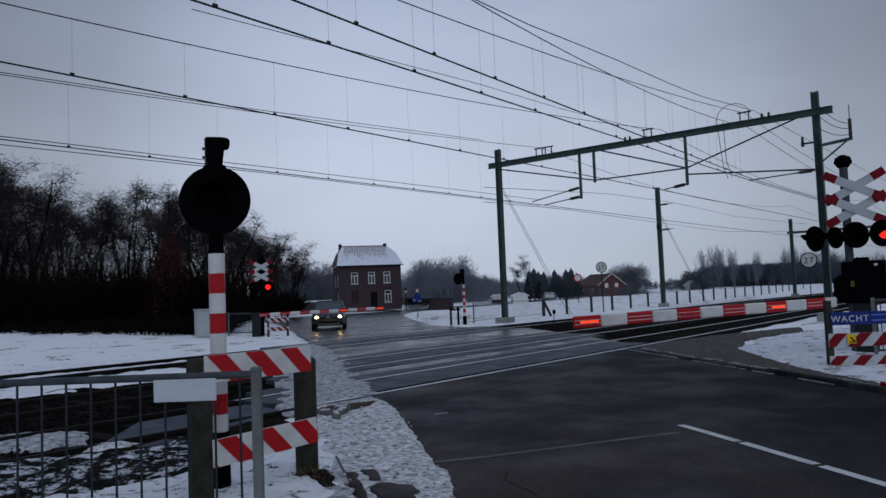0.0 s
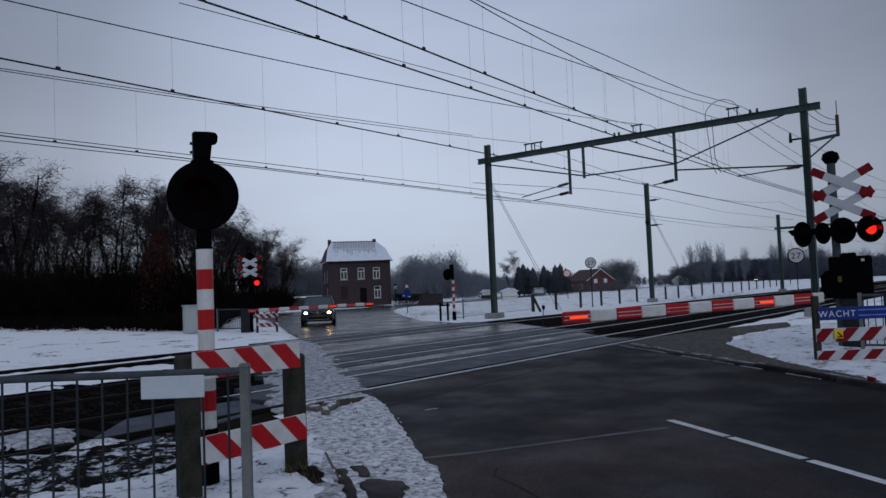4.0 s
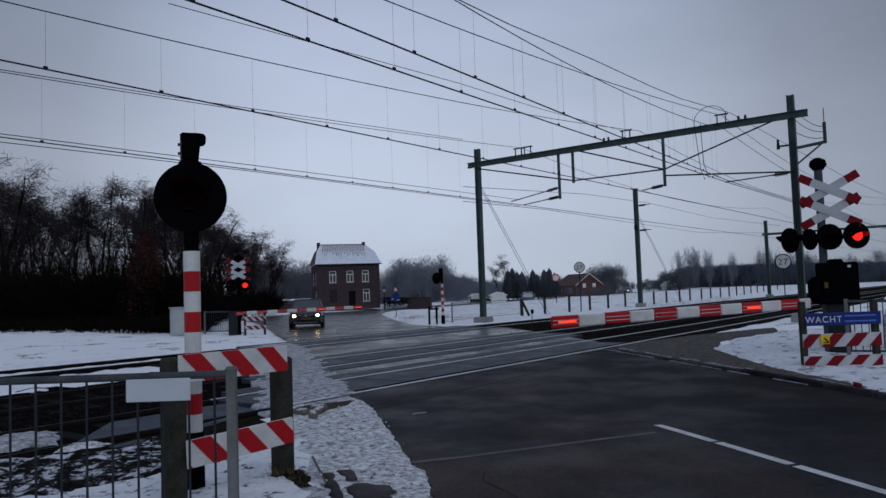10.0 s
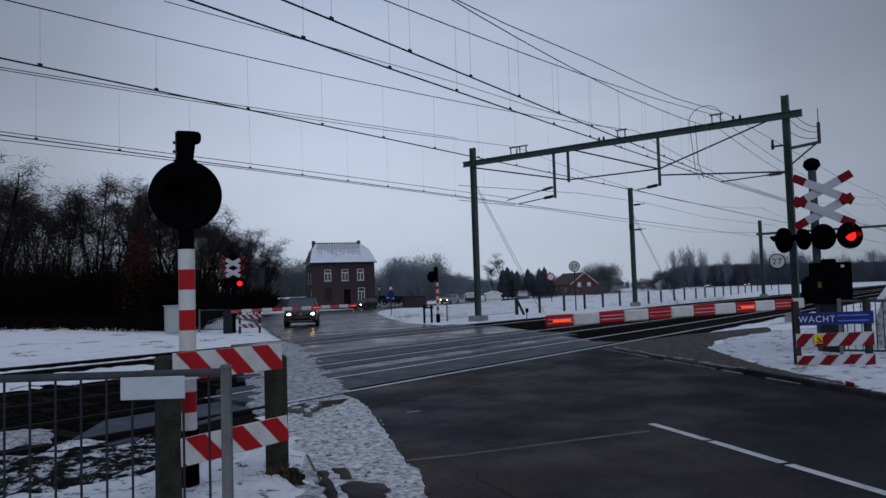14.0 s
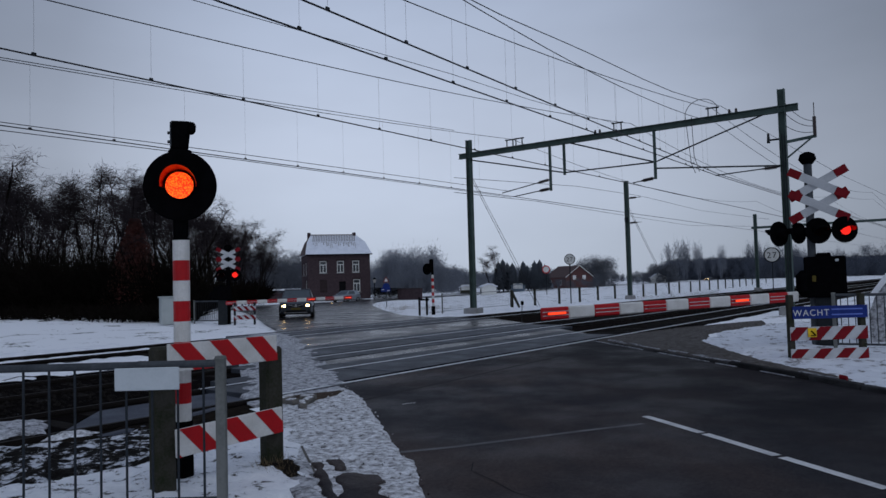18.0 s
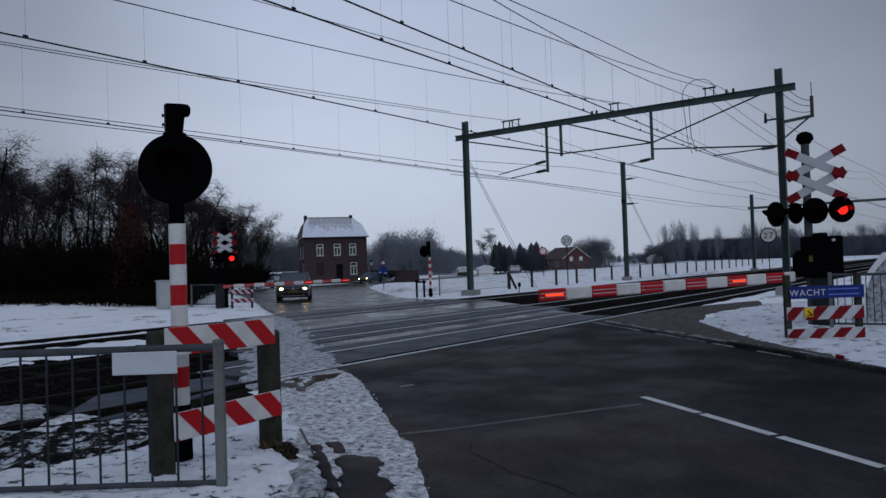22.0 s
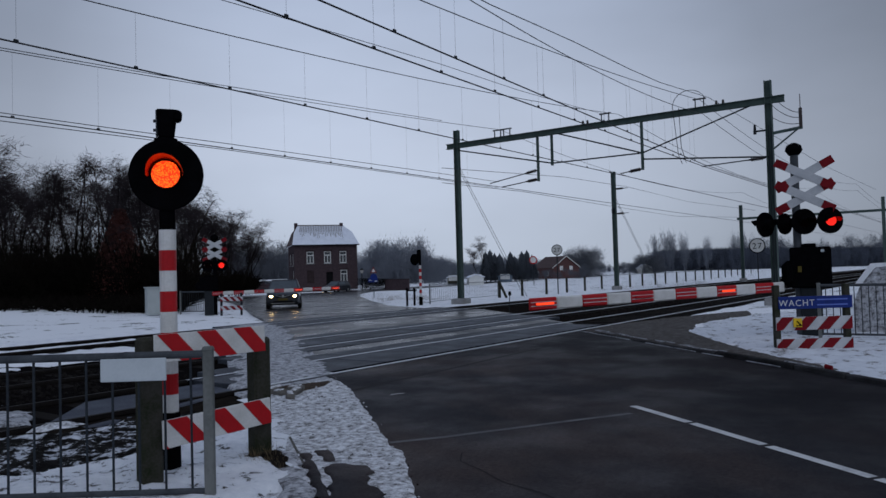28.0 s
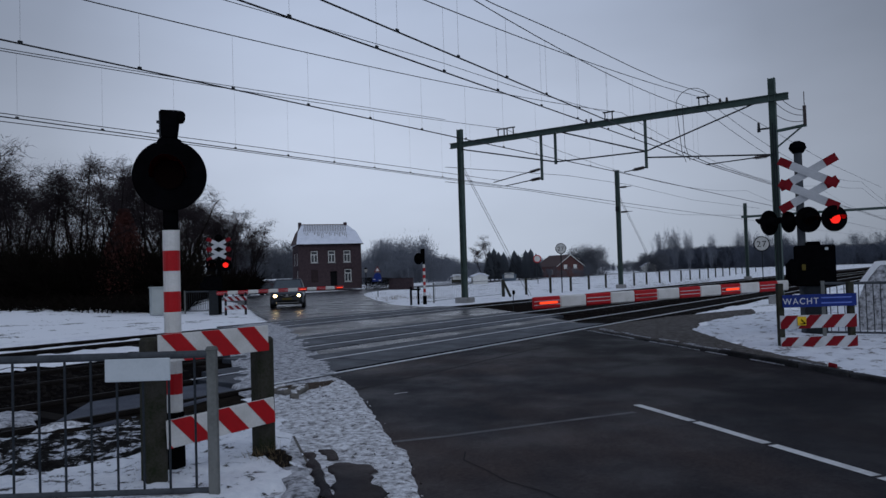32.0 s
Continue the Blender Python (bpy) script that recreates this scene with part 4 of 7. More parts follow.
curve_wire("loop_cable", [[(PX - 0.6, lp[0][1] - 0.3, ZC + 0.1), (PX - 0.6, lp[0][1] - 0.16, ZC + 0.5)] + lp, [(PX - 0.5, lp[0][1] - 0.42, ZC + 0.15), (PX - 0.5, lp[0][1] - 0.25, ZC + 0.75), (PX - 0.5, lp[0][1] - 0.2, HB + 0.1)]], 0.012, fd, "thick drooping loop cable")

post2 = mast("catenary_mast", 48.541, 20.703, 8.022, "slim grey-green catenary mast in the snow")
post3 = mast("catenary_mast", X3, 17.928, 6.73, "slim grey-green catenary mast in the distance")
far_portal = thing("catenary_portal", "distant catenary portal over the tracks", "catenary portal")
bm = B()
box(bm, (X3, 12, 5.532), (0.2, 12.5, 0.2))
part("beam", bm, GREENSTEEL, far_portal)
bm = B()
box(bm, (X3, 6.969, 3.3), (0.24, 0.24, 6.6))
part("mast", bm, GREENSTEEL, far_portal)

M2X, M2Y = 48.541, 20.703
curve_wire("feeder_wire", [[(24.758, 17.9, 5.122), (31.316, 17.9, 5.221), (M2X, M2Y - 0.2, 5.602), (74.286, 25.16, 6.409), (X3, 17.928 - 0.3, 5.632)],
                             [(24.785, 17.9, 5.721), (40.61, 20.422, 6.965), (M2X, M2Y - 0.9, 6.942), (77.928, 25.169, 8.084), (X3, 17.928 - 1.2, 6.191)]], 0.012, fd)
for z in (6.834, 5.153):
    insulated_arm((0, -0.12, z), (0, -1.0, z + 0.02), post2, 0.02)
bm = B()
box(bm, (-0.1, 0.05, 5.371), (0.2, 0.16, 0.34), 0.03)
part("clamp_box", bm, DARKSTEEL, post2)
ZB = 6.284
for dz, sag in ((0.35, 0.12), (0.8, 0.15), (1.2, 0.18)):
    curve_wire("bracket_wire", [span((PX, YR - 0.1, ZB + dz + 0.15), (PX, YR - 1.05, ZB + dz * 0.45), sag, 8)], 0.012, portal)
for s_ in (-0.1, 0.0):
    bm = B()
    rod(bm, (PX - 0.16, YR + s_, 0.2), (PX - 0.16, YR + s_, ZB + 0.2 + s_), 0.02, seg=6)
    part("cable_conduit", bm, DARKSTEEL, portal)
bm = B()
bar(bm, (PX, YR + 0.1, ZB + 0.05), (PX, YR + 0.55, ZB + 0.05), 0.06, 0.06)
rod(bm, (PX, YR + 0.5, ZB - 0.05), (PX, YR + 0.5, ZB + 0.3), 0.06, 0.04, seg=8)
part("side_insulator", bm, DARKSTEEL, portal)

# stays from the masts down to the ground
for (x, y, z), (gx, gy) in (((PX, YL, 6.45), (36.4, 20.9)), ((48.541, 20.703, 6.3), (52.8, 19.4))):
    st = thing("mast_stay", "pair of thin steel stay wires from a mast", "stay wire", None, "stays")
    curve_wire("stay_wire", [[(x, y, z), (gx, gy, 0)]], 0.012, st)
    curve_wire("stay_wire", [[(x, y - 0.15, z - 0.1), (gx + 0.3, gy, 0)]], 0.012, st)


# loose ballast stones beside the nearer rails
rs = random.Random(17)
vs, fs = [], []
STONE_FACES = ((0, 2, 4), (2, 1, 4), (1, 3, 4), (3, 0, 4), (2, 0, 5), (1, 2, 5), (3, 1, 5), (0, 3, 5))
for i in range(9000):
    if i % 2:
        x, y = rs.uniform(-2, 7.5), rs.uniform(7.0, 14.0)
    else:
        x, y = rs.uniform(18.5, 46), rs.uniform(7.0, 14.5)
        if x < 18.8 + (y - 7) * 0.75:
            continue
    if any(abs(abs(y - c) - GAUGE / 2) < 0.1 for c in TRACKS) or (3.7 < x < 7.2 and abs(y - TRACKS[0]) < 0.62):
        continue
    r = rs.uniform(0.02, 0.045)
    k = len(vs)
    z = -0.075 + r * 0.3
    for d in ((1, 0, 0), (-1, 0, 0), (0, 1, 0), (0, -1, 0), (0, 0, 1), (0, 0, -1)):
        vs.append((x + d[0] * r * rs.uniform(0.7, 1.3), y + d[1] * r * rs.uniform(0.7, 1.3), z + d[2] * r * rs.uniform(0.6, 1.0)))
    fs.extend(tuple(k + q for q in f) for f in STONE_FACES)
tagged(new("ballast_stones", mesh_object("ballast_stones", vs, fs, STONE)), "loose dark ballast stones between the rails", "stones", kind="stuff")

# grit and small lumps on the trodden verge
VERGE = [(6.431, 7.494), (8.127, 7.943), (6.393, 5.709), (5.246, 4.417), (4.335, 3.436), (3.9, 3.0), (3.0, 1.9), (2.4, 3.6), (3.9, 4.6)]
for name, count, r0, r1, material, label in (("verge_grit", 900, 0.004, 0.013, SOIL, "dark grit and leaf bits on trodden snow"), ("snow_crumbs", 1500, 0.005, 0.02, SLUSH, "crumbs of snow on the trodden verge")):
    vs, fs = [], []
    for i in range(count):
        x, y = rs.uniform(2.4, 8.5), rs.uniform(1.9, 8.0)
        if not inside((x, y), VERGE):
            continue
        r = r0 + (r1 - r0) * rs.random() ** 2
        k = len(vs)
        for d in ((1, 0, 0), (-1, 0, 0), (0, 1, 0), (0, -1, 0), (0, 0, 1), (0, 0, -1)):
            vs.append((x + d[0] * r * rs.uniform(0.6, 1.5), y + d[1] * r * rs.uniform(0.6, 1.5), 0.022 + r * 0.2 + d[2] * r * rs.uniform(0.5, 0.9)))
        fs.extend(tuple(k + q for q in f) for f in STONE_FACES)
    tagged(new(name, mesh_object(name, vs, fs, material)), label, "debris", kind="stuff")
# ---------------------------------------------------------------- crossing gear


def clip_x(poly, lim, keep_less):
    """The part of a polygon (x, z) on one side of the line x = lim."""
    out = []
    for i in range(len(poly)):
        a, b = poly[i], poly[(i + 1) % len(poly)]
        ia, ib = (a[0] <= lim) == keep_less, (b[0] <= lim) == keep_less
        if ia:
            out.append(a)
        if ia != ib:
            f = (lim - a[0]) / (b[0] - a[0])
            out.append((lim, a[1] + (b[1] - a[1]) * f))
    return out


def striped_board(parent, length, height, m, pitch, slant, first=0.0, name="striped_board", share=0.5, red=None, white=None):
    """A white plank, x along it, with slanting red stripes on its front (-y)."""
    bm = B()
    box(bm, (length / 2, 0.012, height / 2), (length, 0.022, height), 0.004)
    b = part(name, bm, white or WHITE, parent, "white plank with slanting red stripes", m=m)
    k = -4
    while first + k * pitch < length + 2:
        x = first + k * pitch
        poly = [(x, 0), (x + pitch * share, 0), (x + pitch * share + slant, height), (x + slant, height)]
        poly = clip_x(clip_x(poly, 0.0, False), length, True)
        k += 1
        if len(poly) < 3:
            continue
        bm = B()
        bm.faces.new([bm.verts.new((px, -0.0025, pz)) for px, pz in poly])
        part("red_stripe", bm, red or RED, b)
    return b


def along(a, b):
    """A pose at a whose x axis points level towards b and whose -y faces the eye's side."""
    d = Vector(b) - Vector(a)
    return Matrix.Translation(a) @ Matrix.Rotation(math.atan2(d.y, d.x), 4, "Z"), math.hypot(d.x, d.y), d.z


BLINKERS = []


def lamp_head(parent, x, z, disc_r, lens_r, led, phase, hood=True, label="black signal lamp with round backing", y=0.0, seg=28, turn=0.0, reach=1.6, flare=1.12, droop=0.0):
    """A signal lamp that looks along -y: backing disc, housing, hood, dark lens, lit disc."""
    bm = B()
    rod(bm, (0, 0.02, 0), (0, 0.045, 0), disc_r, seg=seg)
    h = part("lamp_backing", bm, BLACK, parent, label, m=pose(x, y, z, 0, 0, turn))
    bm = B()
    rod(bm, (0, 0.04, 0), (0, 0.2, 0), lens_r * 1.35, lens_r * 0.8, seg=seg)
    part("lamp_housing", bm, BLACK, h)
    bm = B()
    rod(bm, (0, 0.0, 0), (0, 0.018, 0), lens_r * 1.02, seg=seg)
    part("lens", bm, LENS, h, "dark red lens")
    if hood:
        vs, fs = [], []
        n = 18
        for i in range(n + 1):
            a = radians(-8 + 196 * i / n)
            long = lens_r * reach * (0.45 + 0.55 * max(0.0, math.sin(a)))
            for yy, rr, dz in ((0.02, 1.10, 0), (-long, 1.10 * flare, -droop), (-long, 1.10 * flare + 0.07, -droop), (0.02, 1.18, 0)):
                vs.append((lens_r * rr * math.cos(a), yy, lens_r * (rr * math.sin(a) + dz * max(0.0, math.sin(a)))))
        for i in range(n):
            for k in range(1, 4):
                a0, a1 = i * 4 + k, i * 4 + (k + 1) % 4
                fs.append((a0, a1, a1 + 4, a0 + 4))
        ob = new("hood", mesh_object("hood", vs, fs, BLACK))
        ob.parent = h
        # inner face only, in the red glow tint
        fs = [(i * 4, i * 4 + 1, i * 4 + 5, i * 4 + 4) for i in range(n)]
        ob = new("hood_lining", mesh_object("hood_lining", vs, fs, HOODMAT, True))
        ob.parent = h
    if led:
        bm = B()
        rod(bm, (0, 0, 0), (0, 0.008, 0), lens_r * 0.98, seg=seg)
        p = part("lit_disc", bm, led, h, "glowing red lamp face", m=pose(0, 0.006, 0))
        BLINKERS.append((p, phase, (0, 0.006, 0), (0, -0.012, 0)))
    return h


def banded_pole(parent, r, z0, z1, n, first_red=False, seg=16):
    """A pole in n bands, white and red in turn from the top."""
    for i in range(n):
        a, b = z1 - (z1 - z0) * i / n, z1 - (z1 - z0) * (i + 1) / n
        bm = B()
        rod(bm, (0, 0, b), (0, 0, a), r, seg=seg, caps=i in (0, n - 1))
        part("red_band" if (i % 2 == 1) != first_red else "white_band", bm, RED if (i % 2 == 1) != first_red else WHITE, parent, smooth=False)


# the footway signal beside the eye
SX, SY, SZ = (3.458, 5.102, 0.004)
sig = thing("footway_signal", "red-and-white banded signal pole with big black disc and bell", "crossing signal", pose(SX, SY, 0, 0, 0, -34.15))
bm = B()
rod(bm, (0, 0, 0), (0, 0, 0.50), 0.075, 0.07, seg=16)
box(bm, (0, 0, 0.02), (0.3, 0.3, 0.05), 0.01)
part("pole_foot", bm, BLACK, sig)
ZT = 1.879
banded_pole(sig, 0.062, 0.479, ZT, 9)
bm = B()
rod(bm, (0, 0, ZT), (0, 0, 2.157), 0.055, seg=16)
part("neck", bm, BLACK, sig)
ZD = 2.294
lamp_head(sig, -0.005, ZD, 0.27, 0.104, LED_ORANGE, "walk", y=-0.09, seg=40, turn=-8.0, reach=1.7, flare=1.16, label="large round black backing disc")
bm = B()
rod(bm, (0.0, 0.02, ZD + 0.235), (0.0, 0.02, ZD + 0.285), 0.095, 0.085, seg=18)
part("bell_base", bm, BLACK, sig)
zb = 2.572
bm = loft([[(x * k + dx, y * k + 0.02, zb + z) for x, y in ((-0.07, -0.09), (0.045, -0.09), (0.07, -0.06), (0.07, 0.08), (0.05, 0.1), (-0.07, 0.1))] for z, k, dx in ((-0.01, 0.62, 0.0), (0.02, 0.86, 0.002), (0.09, 0.95, 0.004), (0.21, 1.05, 0.012), (0.222, 1.0, 0.012))])
part("bell_housing", bm, BLACK, sig, "black tapered bell housing")
bm = B()
box(bm, (-0.066, 0.02, zb + 0.12), (0.012, 0.17, 0.19), 0.004)
part("side_cover", bm, GALV, sig, "dull grey side cover")
bm = B()
rod(bm, (0.085, -0.06, zb + 0.185), (0.085, 0.1, zb + 0.185), 0.036, seg=12)
box(bm, (0.03, 0.02, zb + 0.205), (0.13, 0.18, 0.035), 0.012)
part("bell_cap", bm, BLACK, sig)
for dz in (0.07, 0.14):
    bm = B()
    rod(bm, (-0.09, 0.0, zb + dz), (-0.055, 0.0, zb + dz), 0.012, seg=8)
    part("bolt", bm, GALV, sig)

# the striped boards on wooden posts beside it
A, Bp = (3.159, 4.912, 0.0), (4.148, 4.903, 0.0)
hek = thing("striped_barricade", "red-and-white striped boards on weathered wooden posts in snow", "barricade")
for p, zt in ((A, 1.093), (Bp, 0.992 + 0.02)):
    bm = B()
    box(bm, (p[0], p[1], zt / 2 - 0.05), (0.15, 0.15, zt + 0.1), 0.02, Matrix.Rotation(radians(-36.45 + 25), 3, "Z"))
    part("post", bm, WOOD, hek, "weathered mossy wooden post")
a0, a1 = (3.12, 4.771, 0.916), (4.072, 4.728, 0.916)
m, ln, dz = along(a0, a1)
rise = math.atan2(dz, ln)
striped_board(hek, ln, 0.2, m @ Matrix.Rotation(-rise, 4, "Y"), 0.335 * ln, -0.20 * ln, 0.215 * ln)
a0, a1 = (3.175, 4.762, 0.310), (4.13, 4.739, 0.337)
m, ln, dz = along(a0, a1)
rise = math.atan2(dz, ln)
striped_board(hek, ln, 0.2, m @ Matrix.Rotation(-rise, 4, "Y"), 0.345 * ln, -0.19 * ln, 0.215 * ln)


def bar_fence(name, p0, p1, top, low, gap, label, r_bar=0.0085, rail=0.026, posts=True, first=0.0, material=None, bars_to=None):
    """A fence of upright bars between two rails."""
    material = material or GALV
    m, ln, dz = along((p0[0], p0[1], 0), (p1[0], p1[1], 0))
    t = thing(name, label, "fence", m)
    for z in (top, low):
        bm = B()
        rod(bm, (0, 0, z), (ln, 0, z), rail if z == top else rail * 0.8, seg=10)
        part("rail", bm, material, t)
    bm = B()
    rod(bm, (0, 0, low), (0, 0, top), r_bar, seg=8)
    me = finish("fence_bar", bm, BARSTEEL)
    x = first + gap
    while x < ln - 0.03:
        o = new("fence_bar", me)
        o.parent = t
        o.matrix_basis = pose(x, 0, 0)
        x += gap
    if posts:
        for xx in (0.0, ln):
            bm = B()
            box(bm, (xx, 0, (top - 0.05) / 2), (0.066, 0.05, top + 0.15), 0.006)
            box(bm, (xx, 0, top + 0.03), (0.074, 0.058, 0.016), 0.004)
            part("post", bm, POSTGREY, t, "pale galvanised post")
    return t


# fence in front of the tracks, with a blank white plate
F0, F1 = (1.415, 6.598, 0.802), (3.179, 4.26, 0.717)
fence = bar_fence("rail_fence", F0, F1, 1.0, 0.1, 0.172, "grey galvanised bar fence beside the footway", first=0.06)
fm, fl, fz = along((F0[0], F0[1], 0), (F1[0], F1[1], 0))
bm = B()
xa = (Vector((2.748, 4.806, 0.963)) - Vector(F0)).to_2d().length
xb = (Vector((3.001, 4.458, 0.952)) - Vector(F0)).to_2d().length
box(bm, ((xa + xb) / 2, -0.035, 0.912), (xb - xa, 0.012, 0.15), 0.004)
part("plate", bm, WHITEPLATE, fence, "blank white metal plate")


def text_mesh(body, size):
    cu = bpy.data.curves.new("text", "FONT")
    cu.body, cu.size, cu.extrude, cu.align_x = body, size, 0.001, "LEFT"
    cu.space_character = 1.2
    tmp = bpy.data.objects.new("text", cu)
    me = bpy.data.meshes.new_from_object(tmp)
    bpy.data.objects.remove(tmp)
    return me


def lettering(name, body, size, material, parent, x, y, z):
    me = text_mesh(body, size)
    me.materials.clear()
    me.materials.append(material)
    ob = new(name, me)
    ob.parent = parent
    ob.matrix_basis = pose(x, y, z, 90, 0, 0)
    return ob


def andreas_cross(parent, z, half, arm, x=0.0, y=-0.08, steep=28):
    """Two crossed boards, white with red ends, one above the other pair."""
    for zc in (z + half * 0.40, z - half * 0.40):
        for s in (-1, 1):
            m = Matrix.Translation((x, y - 0.014 * (s + 1), zc)) @ Matrix.Rotation(radians(steep * s), 4, "Y")
            bm = B()
            box(bm, (0, 0, 0), (half * 1.25, 0.01, arm), 0.002)
            a = part("cross_arm", bm, DIMWHITE, parent, "grey-white cross board with red ends", m=m)
            for e in (-1, 1):
                bm = B()
                box(bm, (e * half * 0.845, 0, 0), (half * 0.44, 0.012, arm), 0.002)
                part("red_end", bm, DIMRED, a)


def boom(name, label, p_tip, p_piv, bands, h, lamps, group):
    """A lowered barrier boom in red and white bands with lamps on it."""
    d = Vector(p_piv) - Vector(p_tip)
    m = Matrix.Translation(p_tip) @ Matrix.Rotation(math.atan2(d.y, d.x), 4, "Z")
    ln = math.hypot(d.x, d.y)
    m = m @ Matrix.Rotation(-math.atan2(d.z, ln), 4, "Y")
    t = thing(name, label, "barrier boom", m, group)
    L = ln / bands
    facing = -1 if (m.inverted() @ Vector((0, 0, 1.5))).y < 0 else 1
    for i in range(int(bands) + 1):
        w = min(L, ln - i * L)
        if w <= 0.01:
            continue
        bm = B()
        box(bm, (i * L + w / 2, 0, 0), (w, 0.07, h), 0.02)
        part("red_band" if i % 2 == 0 else "white_band", bm, RED if i % 2 == 0 else WHITE, t)
        if i % 2 == 0:
            for zz in (-0.16, 0.14):
                bm = B()
                box(bm, (i * L + w / 2, facing * 0.0365, zz * h), (w * 0.98, 0.003, h * 0.06))
                part("pale_groove", bm, WHITEPLATE, t)
    for i, phase in lamps:
        bm = B()
        box(bm, (i * L + L / 2, facing * 0.045, 0), (L * 0.72, 0.03, h * 0.26), 0.008)
        l = part("boom_lamp", bm, RED, t, "oblong red lamp on the boom")
        bm = B()
        box(bm, (0, 0, 0), (L * 0.66, 0.006, h * 0.2), 0.002)
        on = (i * L + L / 2, facing * 0.0635, 0)
        off = (i * L + L / 2, facing * 0.05, 0)
        q = part("lit_strip", bm, LED_AMBER, l, "glowing orange-red strip", m=pose(*(on if phase == "on" else off)))
        if phase != "on":
            BLINKERS.append((q, phase, off, on))
    return t


def signal_set(x, y, turn, k, full, name):
    """A barrier drive with cross, twin lamps, bell and pole; k scales nothing but the lamp count."""
    t = thing(name, "black crossing signal with white-red cross, lamps and barrier drive", "crossing signal", pose(x, y, 0, 0, 0, turn), "crossing signals")
    bm = B()
    rod(bm, (0, 0, 0), (0, 0, full["bell"] - 0.1), 0.08, seg=14)
    part("pole", bm, GALV if k else BLACK, t)
    andreas_cross(t, full["cross"], full["half"], full["arm"], full["shift"])
    for lx, ph in full["lamps"]:
        lamp_head(t, lx, full["lampz"], full["disc"], full["lens"], LED_RED, ph, y=-0.16, turn=full["aim"], reach=full["reach"], droop=full["droop"], flare=1.15)
    bm = B()
    rod(bm, (-full["disc"], 0.0, full["lampz"]), (full["lamps"][1][0] + 0.1, 0.0, full["lampz"]), 0.04, seg=8)
    part("lamp_bracket", bm, BLACK, t)
    if k:
        for lx, dd in full["back"]:
            h = lamp_head(t, lx, full["lampz"] - 0.02, full["disc"] * dd, full["lens"], None, "", y=0.1, turn=-128, reach=2.6, droop=0.3)
    bm = B()
    bx, bw, bz0, bz1 = full["box"]
    box(bm, (bx, 0.05, (bz0 + bz1) / 2), (bw, 0.55, bz1 - bz0), 0.03)
    part("drive_housing", bm, BLACK, t, "black barrier drive housing")
    bm = B()
    box(bm, (bx - bw * 0.5, -0.1, bz0 + (bz1 - bz0) * 0.35), (bw * 0.42, 0.3, (bz1 - bz0) * 0.66), 0.11)
    part("drive_arm", bm, BLACK, t)
    bm = B()
    box(bm, (bx - bw * 0.02, 0.05, bz1 + 0.03), (bw * 0.36, 0.3, 0.09), 0.03)
    part("drive_lid", bm, BLACK, t)
    bm = B()
    box(bm, (bx, 0.05, bz0 / 2), (bw * 0.5, 0.4, bz0), 0.01)
    part("drive_foot", bm, DARKSTEEL, t)
    bm = B()
    zb = full["bell"]
    rod(bm, (0, 0, zb), (0, 0, zb + 0.1), 0.17, 0.14, seg=18)
    rod(bm, (0, 0, zb - 0.1), (0, 0, zb), 0.10, 0.17, seg=18)
    rod(bm, (0, 0, zb + 0.1), (0, 0, zb + 0.15), 0.14, 0.05, seg=18)
    part("bell", bm, BLACK, t, "black round bell on top", smooth=False)
    bm = B()
    rod(bm, (0, 0, zb - 0.26), (0, 0, zb - 0.1), 0.07, seg=10)
    part("bell_neck", bm, BLACK, t)
    return t


# near side, across the road
NX, NY = 16.807, 3.234
near_set = signal_set(NX, NY, -78.97 , 1, dict(
    bell=3.80, cross=3.06, half=0.565, arm=0.165, shift=0.17, lamps=((0.15, "a"), (0.62, "b")), lampz=2.327,
    disc=0.262, lens=0.108, aim=27.0, reach=2.7, droop=0.75, back=((-0.62, 1.0), (-0.25, 0.84)), box=(0.22, 0.76, 0.989, 1.808)), "crossing_signal")
bm = B()
box(bm, (0.44, -0.24, 1.726), (0.06, 0.01, 0.05), 0.01)
part("sticker", bm, WHITEPLATE, near_set, "small pale sticker")
bm = B()
box(bm, (0.02, -0.262, 1.367), (0.07, 0.01, 0.12), 0.005)
part("sticker", bm, PLATE, near_set, "small dull yellow sticker")
boom("barrier_boom", "lowered red-and-white banded barrier boom with red lamps", (10.784, 6.121, 0.94), (16.534, 3.479, 1.019), 11.6, 0.20, ((0, "on"), (4, "a"), (8, "b")), "barrier booms")

# notice boards in front of it
W0, W1 = (13.853, 3.054, 0.0), (14.662, 2.006, 0.0)
m, ln, dz = along((W0[0], W0[1], 0), (W1[0], W1[1], 0))
note = thing("notice_boards", "blue notice board above red-white striped boards on posts", "notice board", m)
for xx in (0.04, ln - 0.06):
    bm = B()
    box(bm, (xx, 0.07, 0.55), (0.1, 0.1, 1.14), 0.01)
    part("post", bm, WOOD, note)
zw0, zw1 = 0.708, 0.922
bm = B()
box(bm, (ln / 2 + 0.03, 0, (zw0 + zw1) / 2), (ln - 0.04, 0.02, zw1 - zw0), 0.004)
blue = part("blue_board", bm, BLUE, note, "blue board lettered in white")
lettering("lettering", "WACHT", 0.15, SIGNWHITE, blue, 0.05, -0.0125, (zw0 + zw1) / 2 - 0.055)
for zz in (0.045, -0.045):
    bm = B()
    box(bm, (ln * 0.74, -0.0115, (zw0 + zw1) / 2 + zz), (ln * 0.40, 0.002, 0.022))
    part("small_text_bar", bm, mat("faded_blue", (0.12, 0.18, 0.55), 0.5), blue)
